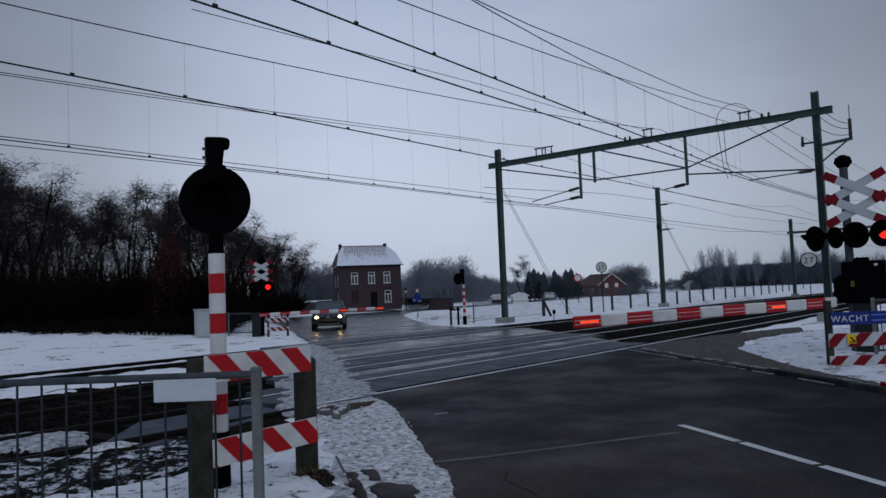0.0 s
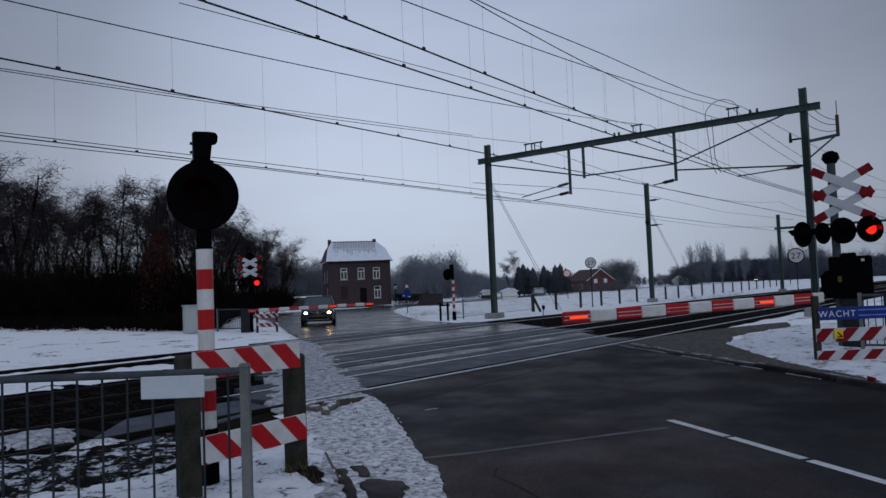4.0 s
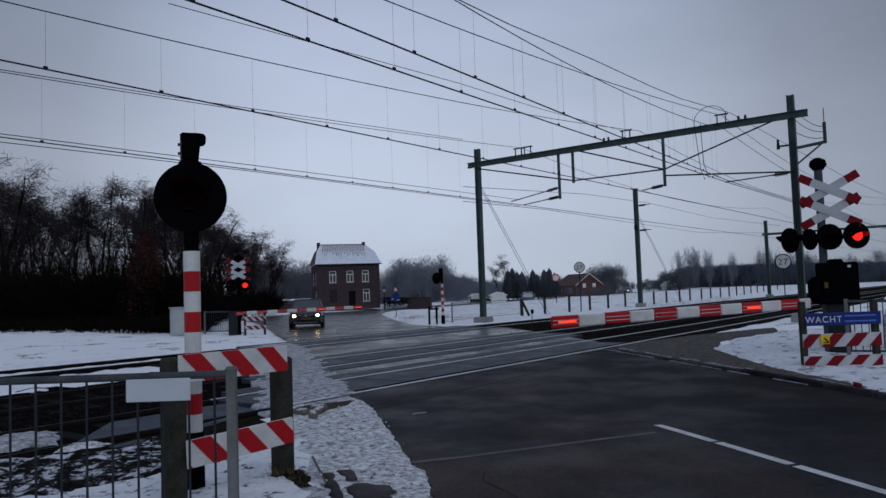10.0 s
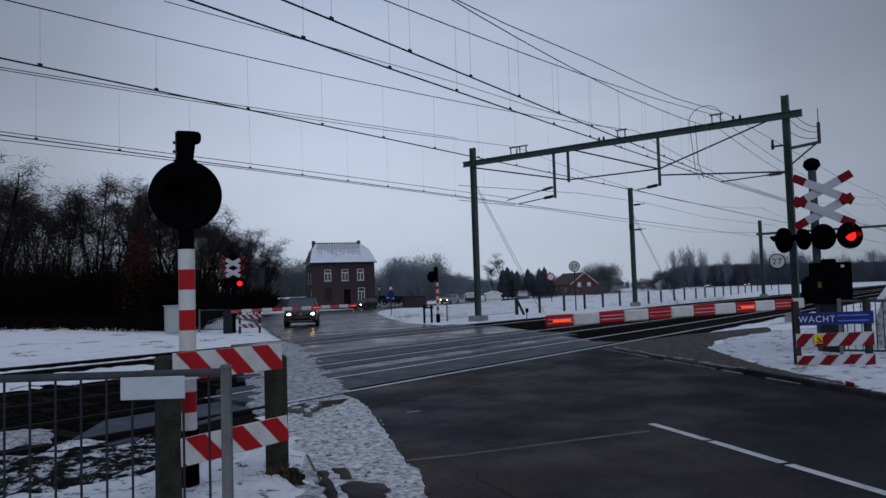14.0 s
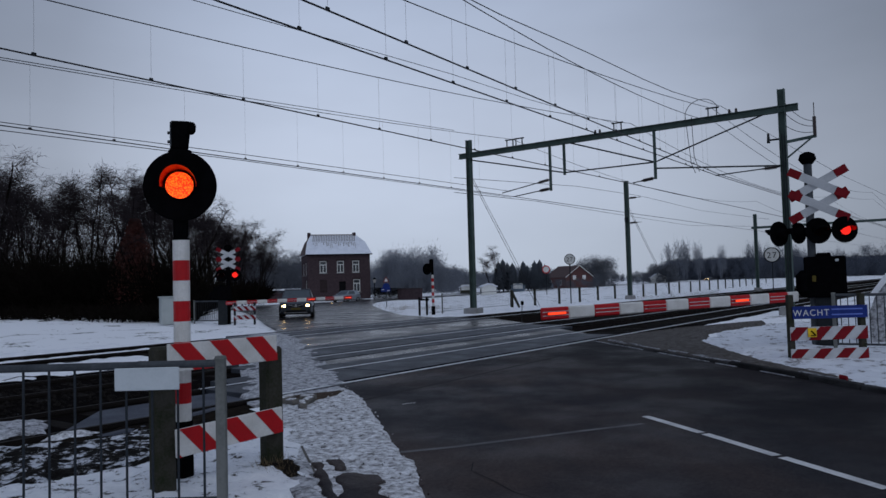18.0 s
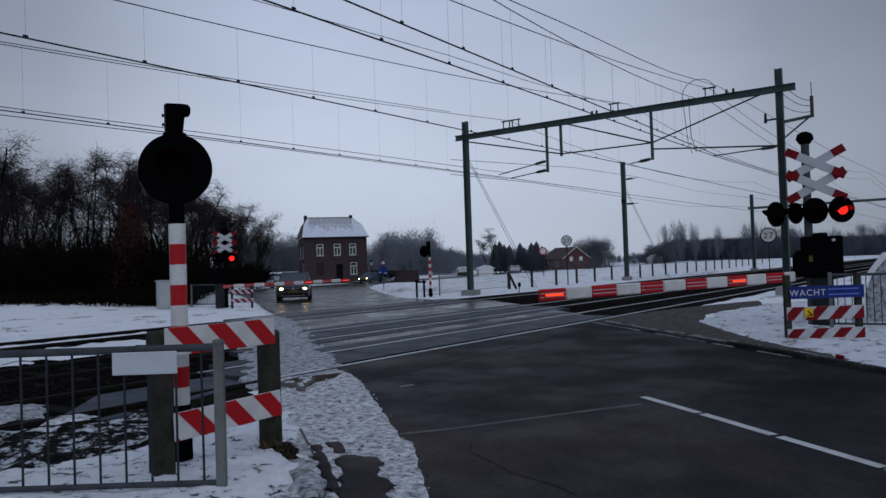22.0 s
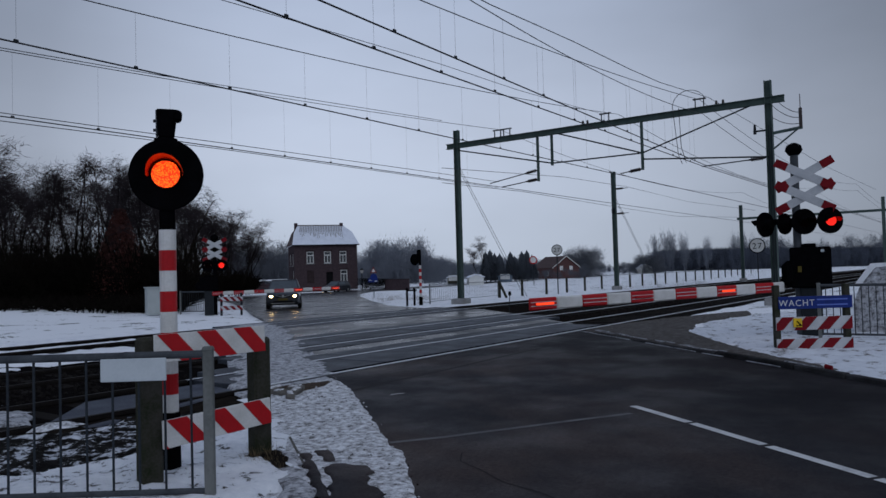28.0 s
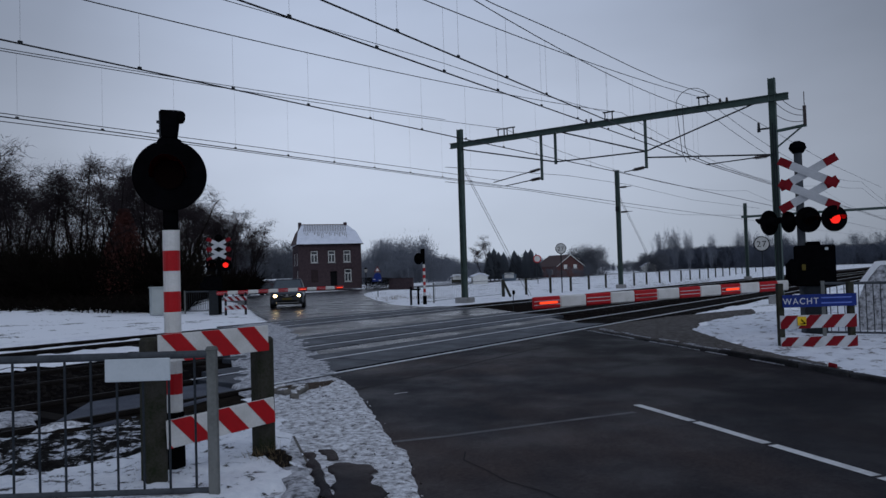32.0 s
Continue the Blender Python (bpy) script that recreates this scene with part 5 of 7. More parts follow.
# stripes in the dimmed copies, darkened for the view's edge
for y0, y1 in ((0.347, 0.571), (-0.014, 0.201)):
    striped_board(note, ln, y1 - y0, pose(0, -0.002, y0), 0.305 * ln, 0.16 * ln, 0.225 * ln, share=0.52, red=DIMRED, white=DIMWHITE)
bm = B()
box(bm, (0.36, -0.022, 0.474), (0.15, 0.012, 0.15), 0.004)
yl = part("yellow_sign", bm, YELLOW, note, "small yellow warning sign with black mark")
bm = B()
bar(bm, (0.34, -0.030, 0.503), (0.42, -0.030, 0.425), 0.004, 0.02)
bar(bm, (0.33, -0.030, 0.425), (0.41, -0.030, 0.425), 0.004, 0.015)
part("black_mark", bm, BLACK, yl)
bar_fence("rail_fence", (16.089, 2.758, 0.45), (16.327, 0.047, 0.472), 1.05, 0.12, 0.12, "grey bar fence behind the notice boards in snow", first=0.0)

# far side
FX, FY, FZ = (19.977, 26.194, 0.008)
far_set = signal_set(FX, FY, -37.38, 0, dict(
    bell=3.173, cross=2.704, half=0.50, arm=0.15, shift=0.0, lamps=((-0.28, "a"), (0.26, "b")), lampz=2.048,
    disc=0.25, lens=0.11, aim=0.0, reach=1.6, droop=0.3, box=(-0.25, 0.75, 1.017, 1.579)), "crossing_signal")
boom("barrier_boom", "lowered red-and-white banded barrier boom with orange lamps", (24.449, 23.396, 0.942), (19.256, 25.44, 0.899), 13.0, 0.15, ((0, "on"), (4, "b"), (8, "a")), "barrier booms")
W0, W1 = (19.449, 25.211, 0.164), (20.18, 24.717, 0.127)
m, ln, dz = along((W0[0], W0[1], 0), (W1[0], W1[1], 0))
note2 = thing("striped_barricade", "small dim red-and-white striped boards beside the far barrier", "barricade", m)
# dimmed copies again, so the far boards read dark
for z0 in (0.22, 0.58):
    striped_board(note2, ln, 0.17, pose(0, -0.002, z0), 0.26, -0.16, red=DIMRED, white=DIMWHITE)
for xx in (0.05, ln - 0.05):
    bm = B()
    box(bm, (xx, 0.05, 0.45), (0.09, 0.08, 0.9), 0.01)
    part("post", bm, DARKSTEEL, note2)
SX2, SY2 = 28.154, 21.747
sig2 = thing("footway_signal", "small banded signal pole with black disc across the tracks", "crossing signal", pose(SX2, SY2, 0, 0, 0, -52.38))
bm = B()
rod(bm, (0, 0, 0), (0, 0, 0.4), 0.09, seg=12)
part("pole_foot", bm, BLACK, sig2)
banded_pole(sig2, 0.062, 0.4, 1.866, 9)
bm = B()
rod(bm, (0, 0, 1.866), (0, 0, 2.605), 0.06, seg=10)
box(bm, (-0.04, 0, 2.447), (0.2, 0.2, 0.3), 0.03)
part("bell", bm, BLACK, sig2)
lamp_head(sig2, -0.22, 2.138, 0.27, 0.105, None, "", y=0.0, turn=140, label="round black backing disc seen from behind")
gate = thing("low_gate", "dark low steel gate posts with crossbar on the footway", "gate", pose(*(27.512, 21.775), 0, 0, 0, -51.87))
for xx in (-0.22, 0.12):
    bm = B()
    box(bm, (xx, 0, 0.42), (0.1, 0.1, 0.84), 0.01)
    part("post", bm, BLACK, gate)
bm = B()
box(bm, (-0.02, 0, 0.72), (0.5, 0.05, 0.08))
part("crossbar", bm, BLACK, gate)
box_p = (19.074, 29.139, 0.005)
cab = thing("signal_cabinet", "pale grey steel signalling cabinet standing in snow", "cabinet", pose(box_p[0], box_p[1], 0, 0, 0, -33.25 + 12))
bm = B()
box(bm, (0, 0, 0.6), (0.68, 0.5, 1.16), 0.02)
part("body", bm, CABINET, cab)
bm = B()
box(bm, (0, 0, 1.2), (0.76, 0.58, 0.05), 0.01)
part("lid", bm, CABINET, cab)
bm = B()
box(bm, (0.0, -0.256, 0.6), (0.56, 0.012, 1.0), 0.004)
part("door", bm, CABINET, cab)
bar_fence("rail_fence", (20.336, 29.105, 0.004), (20.755, 27.677, -0.006), 0.95, 0.1, 0.12, "grey bar fence at the far side of the tracks", rail=0.03)

# round boards along the line


def round_sign(px, r, z, label, words=None, red=False):
    t = thing("round_sign", label, "sign", pose(px[0], px[1], 0, 0, 0, math.degrees(math.atan2(px[1], px[0])) - 90), "line signs")
    bm = B()
    rod(bm, (0, 0.05, 0), (0, 0.05, z), 0.035, seg=8)
    part("pole", bm, DARKSTEEL, t)
    bm = B()
    rod(bm, (0, 0.0, z), (0, 0.02, z), r, seg=28)
    part("rim", bm, RED if red else BLACK, t)
    bm = B()
    rod(bm, (0, -0.006, z), (0, 0.0, z), r * (0.74 if red else 0.87), seg=28)
    f = part("face", bm, SIGNWHITE, t)
    if words:
        lettering("lettering", words, r * 1.1, BLACK, f, -r * 0.64, -0.009, z - r * 0.4)


round_sign((41.372, 21.429), 0.33, 2.683, "round white line sign with black rim and number", "27")
round_sign((61.176, 14.595), 0.58, 2.889, "round white line sign with black rim and number", "27")
round_sign((66.032, 36.834), 0.40, 2.482, "round traffic sign with broad red rim", None, True)

# ---------------------------------------------------------------- cars


def car(name, paint, label, m, group="", lights=True, scale=1.0, height=1.46):
    """A hatchback whose front looks along -y."""
    t = thing(name, label, "car", m, group)
    H_ = height
    def ring(y, w, z0, z1, cut=0.12):
        return [(-w, y, z0 + 0.08), (-w * 0.9, y, z0), (w * 0.9, y, z0), (w, y, z0 + 0.08), (w * 1.0, y, z1 - cut), (w * 0.86, y, z1), (-w * 0.86, y, z1), (-w * 1.0, y, z1 - cut)]
    rows = [ring(-2.08, 0.62, 0.36, 0.66, 0.06), ring(-2.0, 0.76, 0.26, 0.74), ring(-1.85, 0.83, 0.2, 0.82), ring(-1.3, 0.87, 0.2, 0.93), ring(-0.9, 0.88, 0.2, 0.98),
            ring(0, 0.885, 0.2, 0.99), ring(1.2, 0.88, 0.2, 0.99), ring(1.85, 0.84, 0.22, 0.95), ring(2.05, 0.74, 0.32, 0.85)]
    part("body", loft(rows), paint, t, smooth=False)
    low, top = 0.965, H_
    base = [(-0.82, -1.02), (0.82, -1.02), (0.84, 1.85), (-0.84, 1.85)]
    roof = [(-0.68, -0.30), (0.68, -0.30), (0.68, 1.45), (-0.68, 1.45)]
    bm = B()
    lo = [bm.verts.new((x, y, low)) for x, y in base]
    hi = [bm.verts.new((x, y, top - 0.03)) for x, y in roof]
    for i in range(4):
        j = (i + 1) % 4
        bm.faces.new((lo[i], lo[j], hi[j], hi[i]))
    bm.faces.new(hi)
    part("cabin", bm, paint, t)
    bm = B()
    box(bm, (0, 0.58, top - 0.015), (1.32, 1.72, 0.045), 0.02)
    part("roof", bm, paint, t)
    def pane(i, j, f0, f1, g0, g1, out):
        pl = []
        for f, g in ((f0, g0), (f1, g0), (f1, g1), (f0, g1)):
            a = Vector((*base[i], low)).lerp(Vector((*base[j], low)), f)
            b = Vector((*roof[i], top - 0.03)).lerp(Vector((*roof[j], top - 0.03)), f)
            pl.append(a.lerp(b, g) + Vector(out))
        bm = B()
        bm.faces.new([bm.verts.new(p) for p in pl])
        return bm
    part("windscreen", pane(0, 1, 0.05, 0.95, 0.06, 0.93, (0, -0.008, 0.006)), CARGLASS, t, "dark windscreen")
    part("side_window", pane(1, 2, 0.07, 0.62, 0.1, 0.88, (0.008, 0, 0.004)), CARGLASS, t)
    part("side_window", pane(3, 0, 0.38, 0.93, 0.1, 0.88, (-0.008, 0, 0.004)), CARGLASS, t)
    part("rear_window", pane(2, 3, 0.1, 0.9, 0.15, 0.88, (0, 0.008, 0.004)), CARGLASS, t)
    for s in (-1, 1):
        bm = B()
        box(bm, (s * 0.96, -0.82, 1.02), (0.18, 0.1, 0.13), 0.03)
        part("mirror", bm, paint, t)
        bm = B()
        box(bm, (s * 0.60, -2.015, 0.64), (0.34, 0.12, 0.15), 0.03, Matrix.Rotation(radians(12 * s), 3, "Z"))
        hl = part("headlight", bm, GLASS, t, "headlight unit")
        if lights:
            bm = B()
            rod(bm, (s * 0.60, -2.10, 0.645), (s * 0.60, -2.07, 0.645), 0.058, seg=14)
            bmesh.ops.transform(bm, matrix=Matrix.Translation((s * 0.60 * -0.6, 0, 0)) @ Matrix.Diagonal((1.6, 1, 1, 1)), verts=bm.verts)
            part("lit_bulb", bm, HEADLIGHT, hl, "lit headlight")
        for yy in (-1.3, 1.28):
            bm = B()
            rod(bm, (s * 0.72, yy, 0.31), (s * 0.9, yy, 0.31), 0.31, seg=20)
            w = part("wheel", bm, TYRE, t)
            bm = B()
            rod(bm, (s * 0.895, yy, 0.31), (s * 0.91, yy, 0.31), 0.2, seg=14)
            part("rim", bm, RIM, w)
    bm = B()
    box(bm, (0, -2.085, 0.64), (0.74, 0.04, 0.12), 0.02)
    gr = part("grille", bm, PLASTIC, t)
    for s in (-1, 1):
        bm = B()
        bar(bm, (0, -2.112, 0.60), (s * 0.36, -2.108, 0.69), 0.012, 0.025)
        part("chrome_bar", bm, RIM, gr, "bright chrome grille bar")
    bm = B()
    box(bm, (0, -2.10, 0.30), (1.2, 0.03, 0.03), 0.008)
    part("bumper_lip", bm, RIM, t)
    for s in (-1, 1):
        bm = B()
        bar(bm, (s * 0.12, -1.0, 0.985), (s * 0.55, -0.98, 0.995), 0.02, 0.012)
        part("wiper", bm, PLASTIC, t)
    bm = B()
    box(bm, (0, -2.09, 0.36), (1.0, 0.04, 0.13), 0.02)
    part("air_intake", bm, PLASTIC, t)
    bm = B()
    rod(bm, (0, -2.12, 0.66), (0, -2.10, 0.66), 0.06, seg=14)
    part("badge", bm, RIM, t)
    bm = B()
    box(bm, (0, -2.105, 0.49), (0.5, 0.015, 0.1), 0.004)
    part("number_plate", bm, PLATE, t, "yellow number plate with blank bar")
    return t


def heading(u):
    a, b = through_road(u - 0.03), through_road(u + 0.03)
    return math.degrees(math.atan2(b.y - a.y, b.x - a.x)) + 90


# passing cars: seconds and place along the road by the house
DRIVES = (
    (CARDARK, "dark passing car with headlights on", ((0, 0.1), (6, 0.9), (10.8, 3.191), (11.6, 3.511), (12.0, 3.726), (12.6, 4.067), (13.0, 4.322), (13.4, 4.487), (13.8, 4.707), (14.2, 4.922), (14.5, 5.057), (16.6, 6.7), (18.2, 7.7), (20, 9.2), (22, 9.9), (32.0, 9.9))),
    (CARSILVER, "silver-blue passing car on the wet road", ((0, 0.0), (9, 0.8), (13.8, 3.206), (14.5, 3.501), (16.5, 4.307), (17, 4.577), (17.5, 4.822), (18, 5.072), (21, 6.523), (22, 6.598), (22.3, 6.688), (23, 6.803), (23.4, 6.893), (25.5, 8.4), (29, 9.9), (32.0, 9.9))),
    (CARBLUE, "blue-grey passing car on the wet road", ((0, 0.0), (16, 0.9), (20.0, 3.276), (21.0, 3.972), (22.0, 4.597), (22.3, 4.777), (22.6, 4.852), (23.0, 5.122), (23.4, 5.252), (23.8, 5.477), (24.2, 5.542), (26, 6.9), (28, 8.0), (31.5, 9.9), (32.0, 9.9))),
    (CARDARK, "dark passing car with lit headlights", ((0, 0.0), (19, 0.8), (23.4, 3.076), (23.8, 3.171), (24.2, 3.311), (25.0, 3.656), (25.4, 3.862), (27.5, 4.887), (28.0, 5.017), (28.4, 5.137), (28.8, 5.282), (29.2, 5.347), (29.6, 5.422), (30.0, 5.507), (32, 6.7))),
)
PASSING = []
for paint, label, rows in DRIVES:
    q = through_road(rows[0][1])
    PASSING.append((car("car", paint, label, pose(q.x, q.y, terrain(q.x, q.y), 0, 0, heading(rows[0][1])), "passing cars"), rows))

CX, CY = 25.578, 28.191
stopped = car("car", CARDARK, "dark hatchback waiting at the barrier with headlights on", pose(CX, CY, 0, 0, 0, -42.31 - 2) @ Matrix.Diagonal((0.9, 0.95, 0.93, 1)))

# traffic signs and a lamp by the junction
ts = thing("traffic_sign", "round blue sign below a red-rimmed triangle on a post", "traffic sign", pose(*(38.054, 33.303), -0.05, 0, 0, -48.85))
bm = B()
rod(bm, (0, 0.05, 0), (0, 0.05, 2.001), 0.03, seg=8)
part("pole", bm, GALV, ts)
bm = B()
rod(bm, (0, 0, 1.358), (0, 0.02, 1.358), 0.24, seg=24)
part("blue_disc", bm, BLUE, ts, "blue round sign face")
for r, mt, yy in ((0.26, DIMRED, 0.0), (0.16, SIGNWHITE, -0.006)):
    bm = B()
    zc = 1.786
    rod(bm, (0, yy, zc), (0, yy + 0.015, zc), r, seg=3)
    part("triangle", bm, mt, ts)
bm = B()
box(bm, (-0.05, 0.02, 1.16), (0.62, 0.02, 0.26), 0.006)
part("blue_board", bm, BLUE, ts, "blue direction board")
for xx, w in ((-0.1, 0.4), (0.15, 0.16)):
    bm = B()
    box(bm, (xx, 0.007, 1.17 if w > 0.3 else 1.10), (w, 0.004, 0.05))
    part("small_text_bar", bm, SIGNWHITE, ts)
sl_ = thing("street_lamp", "short old-style street lamp by the brick house", "street lamp", pose(*(77.723, 70.129), -0.7))
bm = B()
rod(bm, (0, 0, 0), (0, 0, 2.4), 0.07, 0.05, seg=8)
part("pole", bm, BLACK, sl_)
bm = B()
rod(bm, (0, 0, 2.4), (0, 0, 2.85), 0.14, 0.26, seg=6)
part("lantern", bm, MORTAR, sl_)
bm = B()
rod(bm, (0, 0, 2.85), (0, 0, 3.1), 0.3, 0.05, seg=6)
part("cap", bm, BLACK, sl_)

# dry grass on the island and by the posts
rs = random.Random(8)
vs, fs = [], []


def tuft(x, y, z, n, h, w):
    for _ in range(n):
        a = rs.uniform(0, 6.3)
        r = rs.uniform(0, w)
        px_, py_ = x + r * math.cos(a), y + r * math.sin(a)
        lx, ly = rs.gauss(0, 0.35) * h, rs.gauss(0, 0.35) * h
        k = len(vs)
        t_ = 0.006 + 0.004 * w
        vs.extend([(px_ - t_, py_, z), (px_ + t_, py_ + t_, z), (px_ + lx, py_ + ly, z + h * rs.uniform(0.5, 1.1))])
        fs.append((k, k + 1, k + 2))


for i in range(30):
    q = Vector((34.668, 29.186)).lerp(Vector((33.196, 26.108)), rs.random())
    tuft(q.x + rs.gauss(0, 1.0), q.y + rs.gauss(0, 1.0), 0, 20, 0.34, 0.4)
for i in range(14):
    q = Vector((4.008, 4.787)).lerp(Vector((4.006, 4.554)), rs.random())
    tuft(q.x + rs.gauss(0, 0.05), q.y + rs.gauss(0, 0.05), 0.0, 22, 0.10, 0.06)
tuft(*(3.237, 5.235), 0.0, 12, 0.12, 0.05)
for i in range(60):
    q = Vector((48.581, 20.882)).lerp(Vector((59.5, 18.138)), rs.random())
    tuft(q.x, q.y + rs.gauss(0, 0.4), 0, 16, 0.6, 0.4)
tuft(4.129, 4.826, 0.02, 60, 0.16, 0.12)
tuft(4.044, 4.829, 0.02, 40, 0.12, 0.10)
tagged(new("dry_grass", mesh_object("dry_grass", vs, fs, DRYGRASS)), "withered brown grass tufts standing in snow", "grass", kind="stuff")

# snow-capped concrete wing wall behind the fence
WWX, WWY = (17.792, 2.121)
ww = thing("wing_wall", "sloping concrete wing wall capped with snow", "wall", pose(WWX, WWY, 0, 0, 0, -83.31))
wall_profile = [(-0.28, 0.0), (0.9, 0.0), (0.9, 1.40), (0.16, 1.36), (-0.16, 0.95), (-0.28, 0.6)]
for nm, pts, y0, y1, mt in (("body", wall_profile, 0.0, 0.4, DIRTYSLUSH), ("snow_cap", [(-0.17, 0.955), (0.15, 1.365), (0.9, 1.405), (0.9, 1.48), (0.06, 1.44), (-0.27, 0.98)], -0.03, 0.43, SNOW)):
    bm = B()
    f_ = [bm.verts.new((x, y0, z)) for x, z in pts]
    b_ = [bm.verts.new((x, y1, z)) for x, z in pts]
    bm.faces.new(f_)
    bm.faces.new(b_[::-1])
    for i in range(len(pts)):
        j = (i + 1) % len(pts)
        bm.faces.new((f_[i], b_[i], b_[j], f_[j]))
    bmesh.ops.recalc_face_normals(bm, faces=bm.faces)
    part(nm, bm, mt, ww)

# crushed red drinks can in the gutter
cn = (11.406, 1.886, 0.0)
can = thing("drinks_can", "crushed red drinks can lying in the gutter", "litter", pose(cn[0], cn[1], 0.075, 0, 84, 62))
bm = B()
rod(bm, (0, 0, -0.07), (0, 0, 0.04), 0.032, 0.034, seg=12)
bmesh.ops.transform(bm, matrix=Matrix.Diagonal((1.0, 0.6, 1.0, 1)), verts=bm.verts)
part("body", bm, DIMRED, can)
bm = B()
rod(bm, (0, 0, 0.04), (0, 0, 0.052), 0.03, seg=12)
part("lid", bm, WHITE, can)

# small dark marker on a thin stem beside the middle track
mk = thing("track_marker", "small dark marker on a thin stem beside the track", "marker", pose(25.082, 15.11, -0.1))
bm = B()
rod(bm, (0, 0, 0), (0.05, 0, 0.66), 0.015, seg=6)
part("stem", bm, DARKSTEEL, mk)
bm = B()
box(bm, (0.07, 0, 0.72), (0.12, 0.1, 0.17), 0.03)
part("head", bm, BLACK, mk)
patch("bare_soil", [(3.98, 5.0), (4.16, 5.08), (4.40, 4.98), (4.36, 4.78), (4.2, 4.56), (4.02, 4.38), (3.86, 4.42), (3.92, 4.7)], 0.04, 0.04, SOIL, "dark mossy earth round the post", "soil", 0.022, 0.09, 0.05, 0.025)
patch("dirt_patch", [(6.75, 7.75), (7.2, 7.86), (7.75, 7.6), (7.45, 7.4), (7.0, 7.25), (6.6, 7.3)], 0.02, 0.014, BROWNEARTH, "brown earth scraped bare beside the rail", "dirt", 0.03, 0.1, 0, 0.01)
brick_bm = B()
box(brick_bm, (0, 0, 0.035), (0.21, 0.10, 0.07), 0.008)
brick_me = finish("paving_brick", brick_bm, KERBEDGE)
for x, y, rz, tilt in ((6.67, 7.19, 20, 8), (6.52, 7.30, 75, -10), (6.68, 7.58, -15, 12), (6.42, 7.02, 50, 6), (6.86, 7.38, 110, -7)):
    t = thing("loose_brick", "loose grey paving brick half sunk in dirty snow", "brick", pose(x, y, 0.015, tilt, -tilt * 0.6, rz), "loose bricks")
    o = new("paving_brick", brick_me)
    o.parent = t
    bm = B()
    box(bm, (0.01, 0.005, 0.074), (0.17, 0.07, 0.012), 0.004)
    part("snow_cap", bm, SLUSH, t, "thin snow on top")

# ---------------------------------------------------------------- house


def wall_panel(bm, w, h, t, holes, m):
    """A wall in the xz plane (x along, front at y = 0) of thickness t, with rectangular holes (x0, x1, z0, z1)."""
    xs_ = sorted({0, w, *[v for q in holes for v in q[:2]]})
    zs_ = sorted({0, h, *[v for q in holes for v in q[2:]]})
    for xa, xb in zip(xs_, xs_[1:]):
        for za, zb in zip(zs_, zs_[1:]):
            xm, zm = (xa + xb) / 2, (za + zb) / 2
            if any(q[0] < xm < q[1] and q[2] < zm < q[3] for q in holes):
                continue
            r = bmesh.ops.create_cube(bm, size=1.0)
            bmesh.ops.transform(bm, matrix=m @ Matrix.Translation((xm, t / 2, zm)) @ Matrix.Diagonal((xb - xa, t, zb - za, 1)), verts=r["verts"])
    bmesh.ops.remove_doubles(bm, verts=bm.verts, dist=0.001)
    return bm


def window(parent, m, w, h, bars=True):
    bm = B()
    for s in (-1, 1):
        box(bm, (s * (w / 2 - 0.05), 0.1, h / 2), (0.1, 0.08, h))
    for z in (0.05, h - 0.05, h * 0.68):
        box(bm, (0, 0.1, z), (w - 0.2, 0.08, 0.1))
    box(bm, (0, 0.102, h * 0.35), (0.08, 0.07, h * 0.62))
    f = part("window_frame", bm, FRAMEW, parent, "white window frame", m=m)
    bm = B()
    box(bm, (0, 0.13, h / 2), (w - 0.1, 0.01, h - 0.1))
    part("pane", bm, GLASS, f)
    bm = B()
    box(bm, (0, -0.03, -0.06), (w + 0.2, 0.16, 0.1), 0.01)
    part("sill", bm, CONCRETE, f)
    bm = B()
    box(bm, (0, -0.004, h + 0.1), (w + 0.3, 0.03, 0.2), 0.005)
    part("lintel", bm, BLINDBRICK, f)


HD = 108.0
HP = (75.08, 80.548, 0.189)
HW = 9.09
house = thing("house", "two-storey dark brick house with snow-covered hipped roof", "house", pose(HP[0], HP[1], -0.55, 0, 0, -45.33 + 9))
pxm = HD / 1343
eave = 81 * pxm
holes = []
for cx in (28, 59, 87):
    holes.append((cx * pxm - 0.5, cx * pxm + 0.5, 48 * pxm, 48 * pxm + 1.7))
for cx in (28, 88):
    holes.append((cx * pxm - 0.5, cx * pxm + 0.5, 13 * pxm, 13 * pxm + 1.8))
holes.append((62 * pxm - 0.48, 62 * pxm + 0.48, 0, 2.6))
bm = wall_panel(B(), HW, eave, 0.3, holes, Matrix())
part("front_wall", bm, BRICK, house)
DEP = 7.5
gh = [(DEP - 2.2, DEP - 1.2, 3.6, 5.3), (DEP - 5.4, DEP - 4.4, 3.6, 5.3), (DEP - 2.2, DEP - 1.2, 1.0, 2.8)]
lm = pose(0, DEP, 0, 0, 0, -90)
bm = wall_panel(B(), DEP - 0.3, eave, 0.3, gh, lm)
part("side_wall", bm, BRICK, house)
bm = B()
box(bm, (HW - 0.15, DEP / 2 + 0.15, eave / 2), (0.3, DEP - 0.3, eave))
box(bm, (HW / 2, DEP - 0.15, eave / 2), (HW - 0.6, 0.3, eave))
part("rear_wall", bm, BRICK, house)
bm = B()
box(bm, (HW / 2, DEP / 2, 0.05), (HW - 0.6, DEP - 0.6, 0.1))
part("floor_slab", bm, CONCRETE, house)
x0, x1, z0, z1 = holes[3]
bm = B()
box(bm, ((x0 + x1) / 2, 0.17, (z0 + z1) / 2), (x1 - x0, 0.2, z1 - z0))
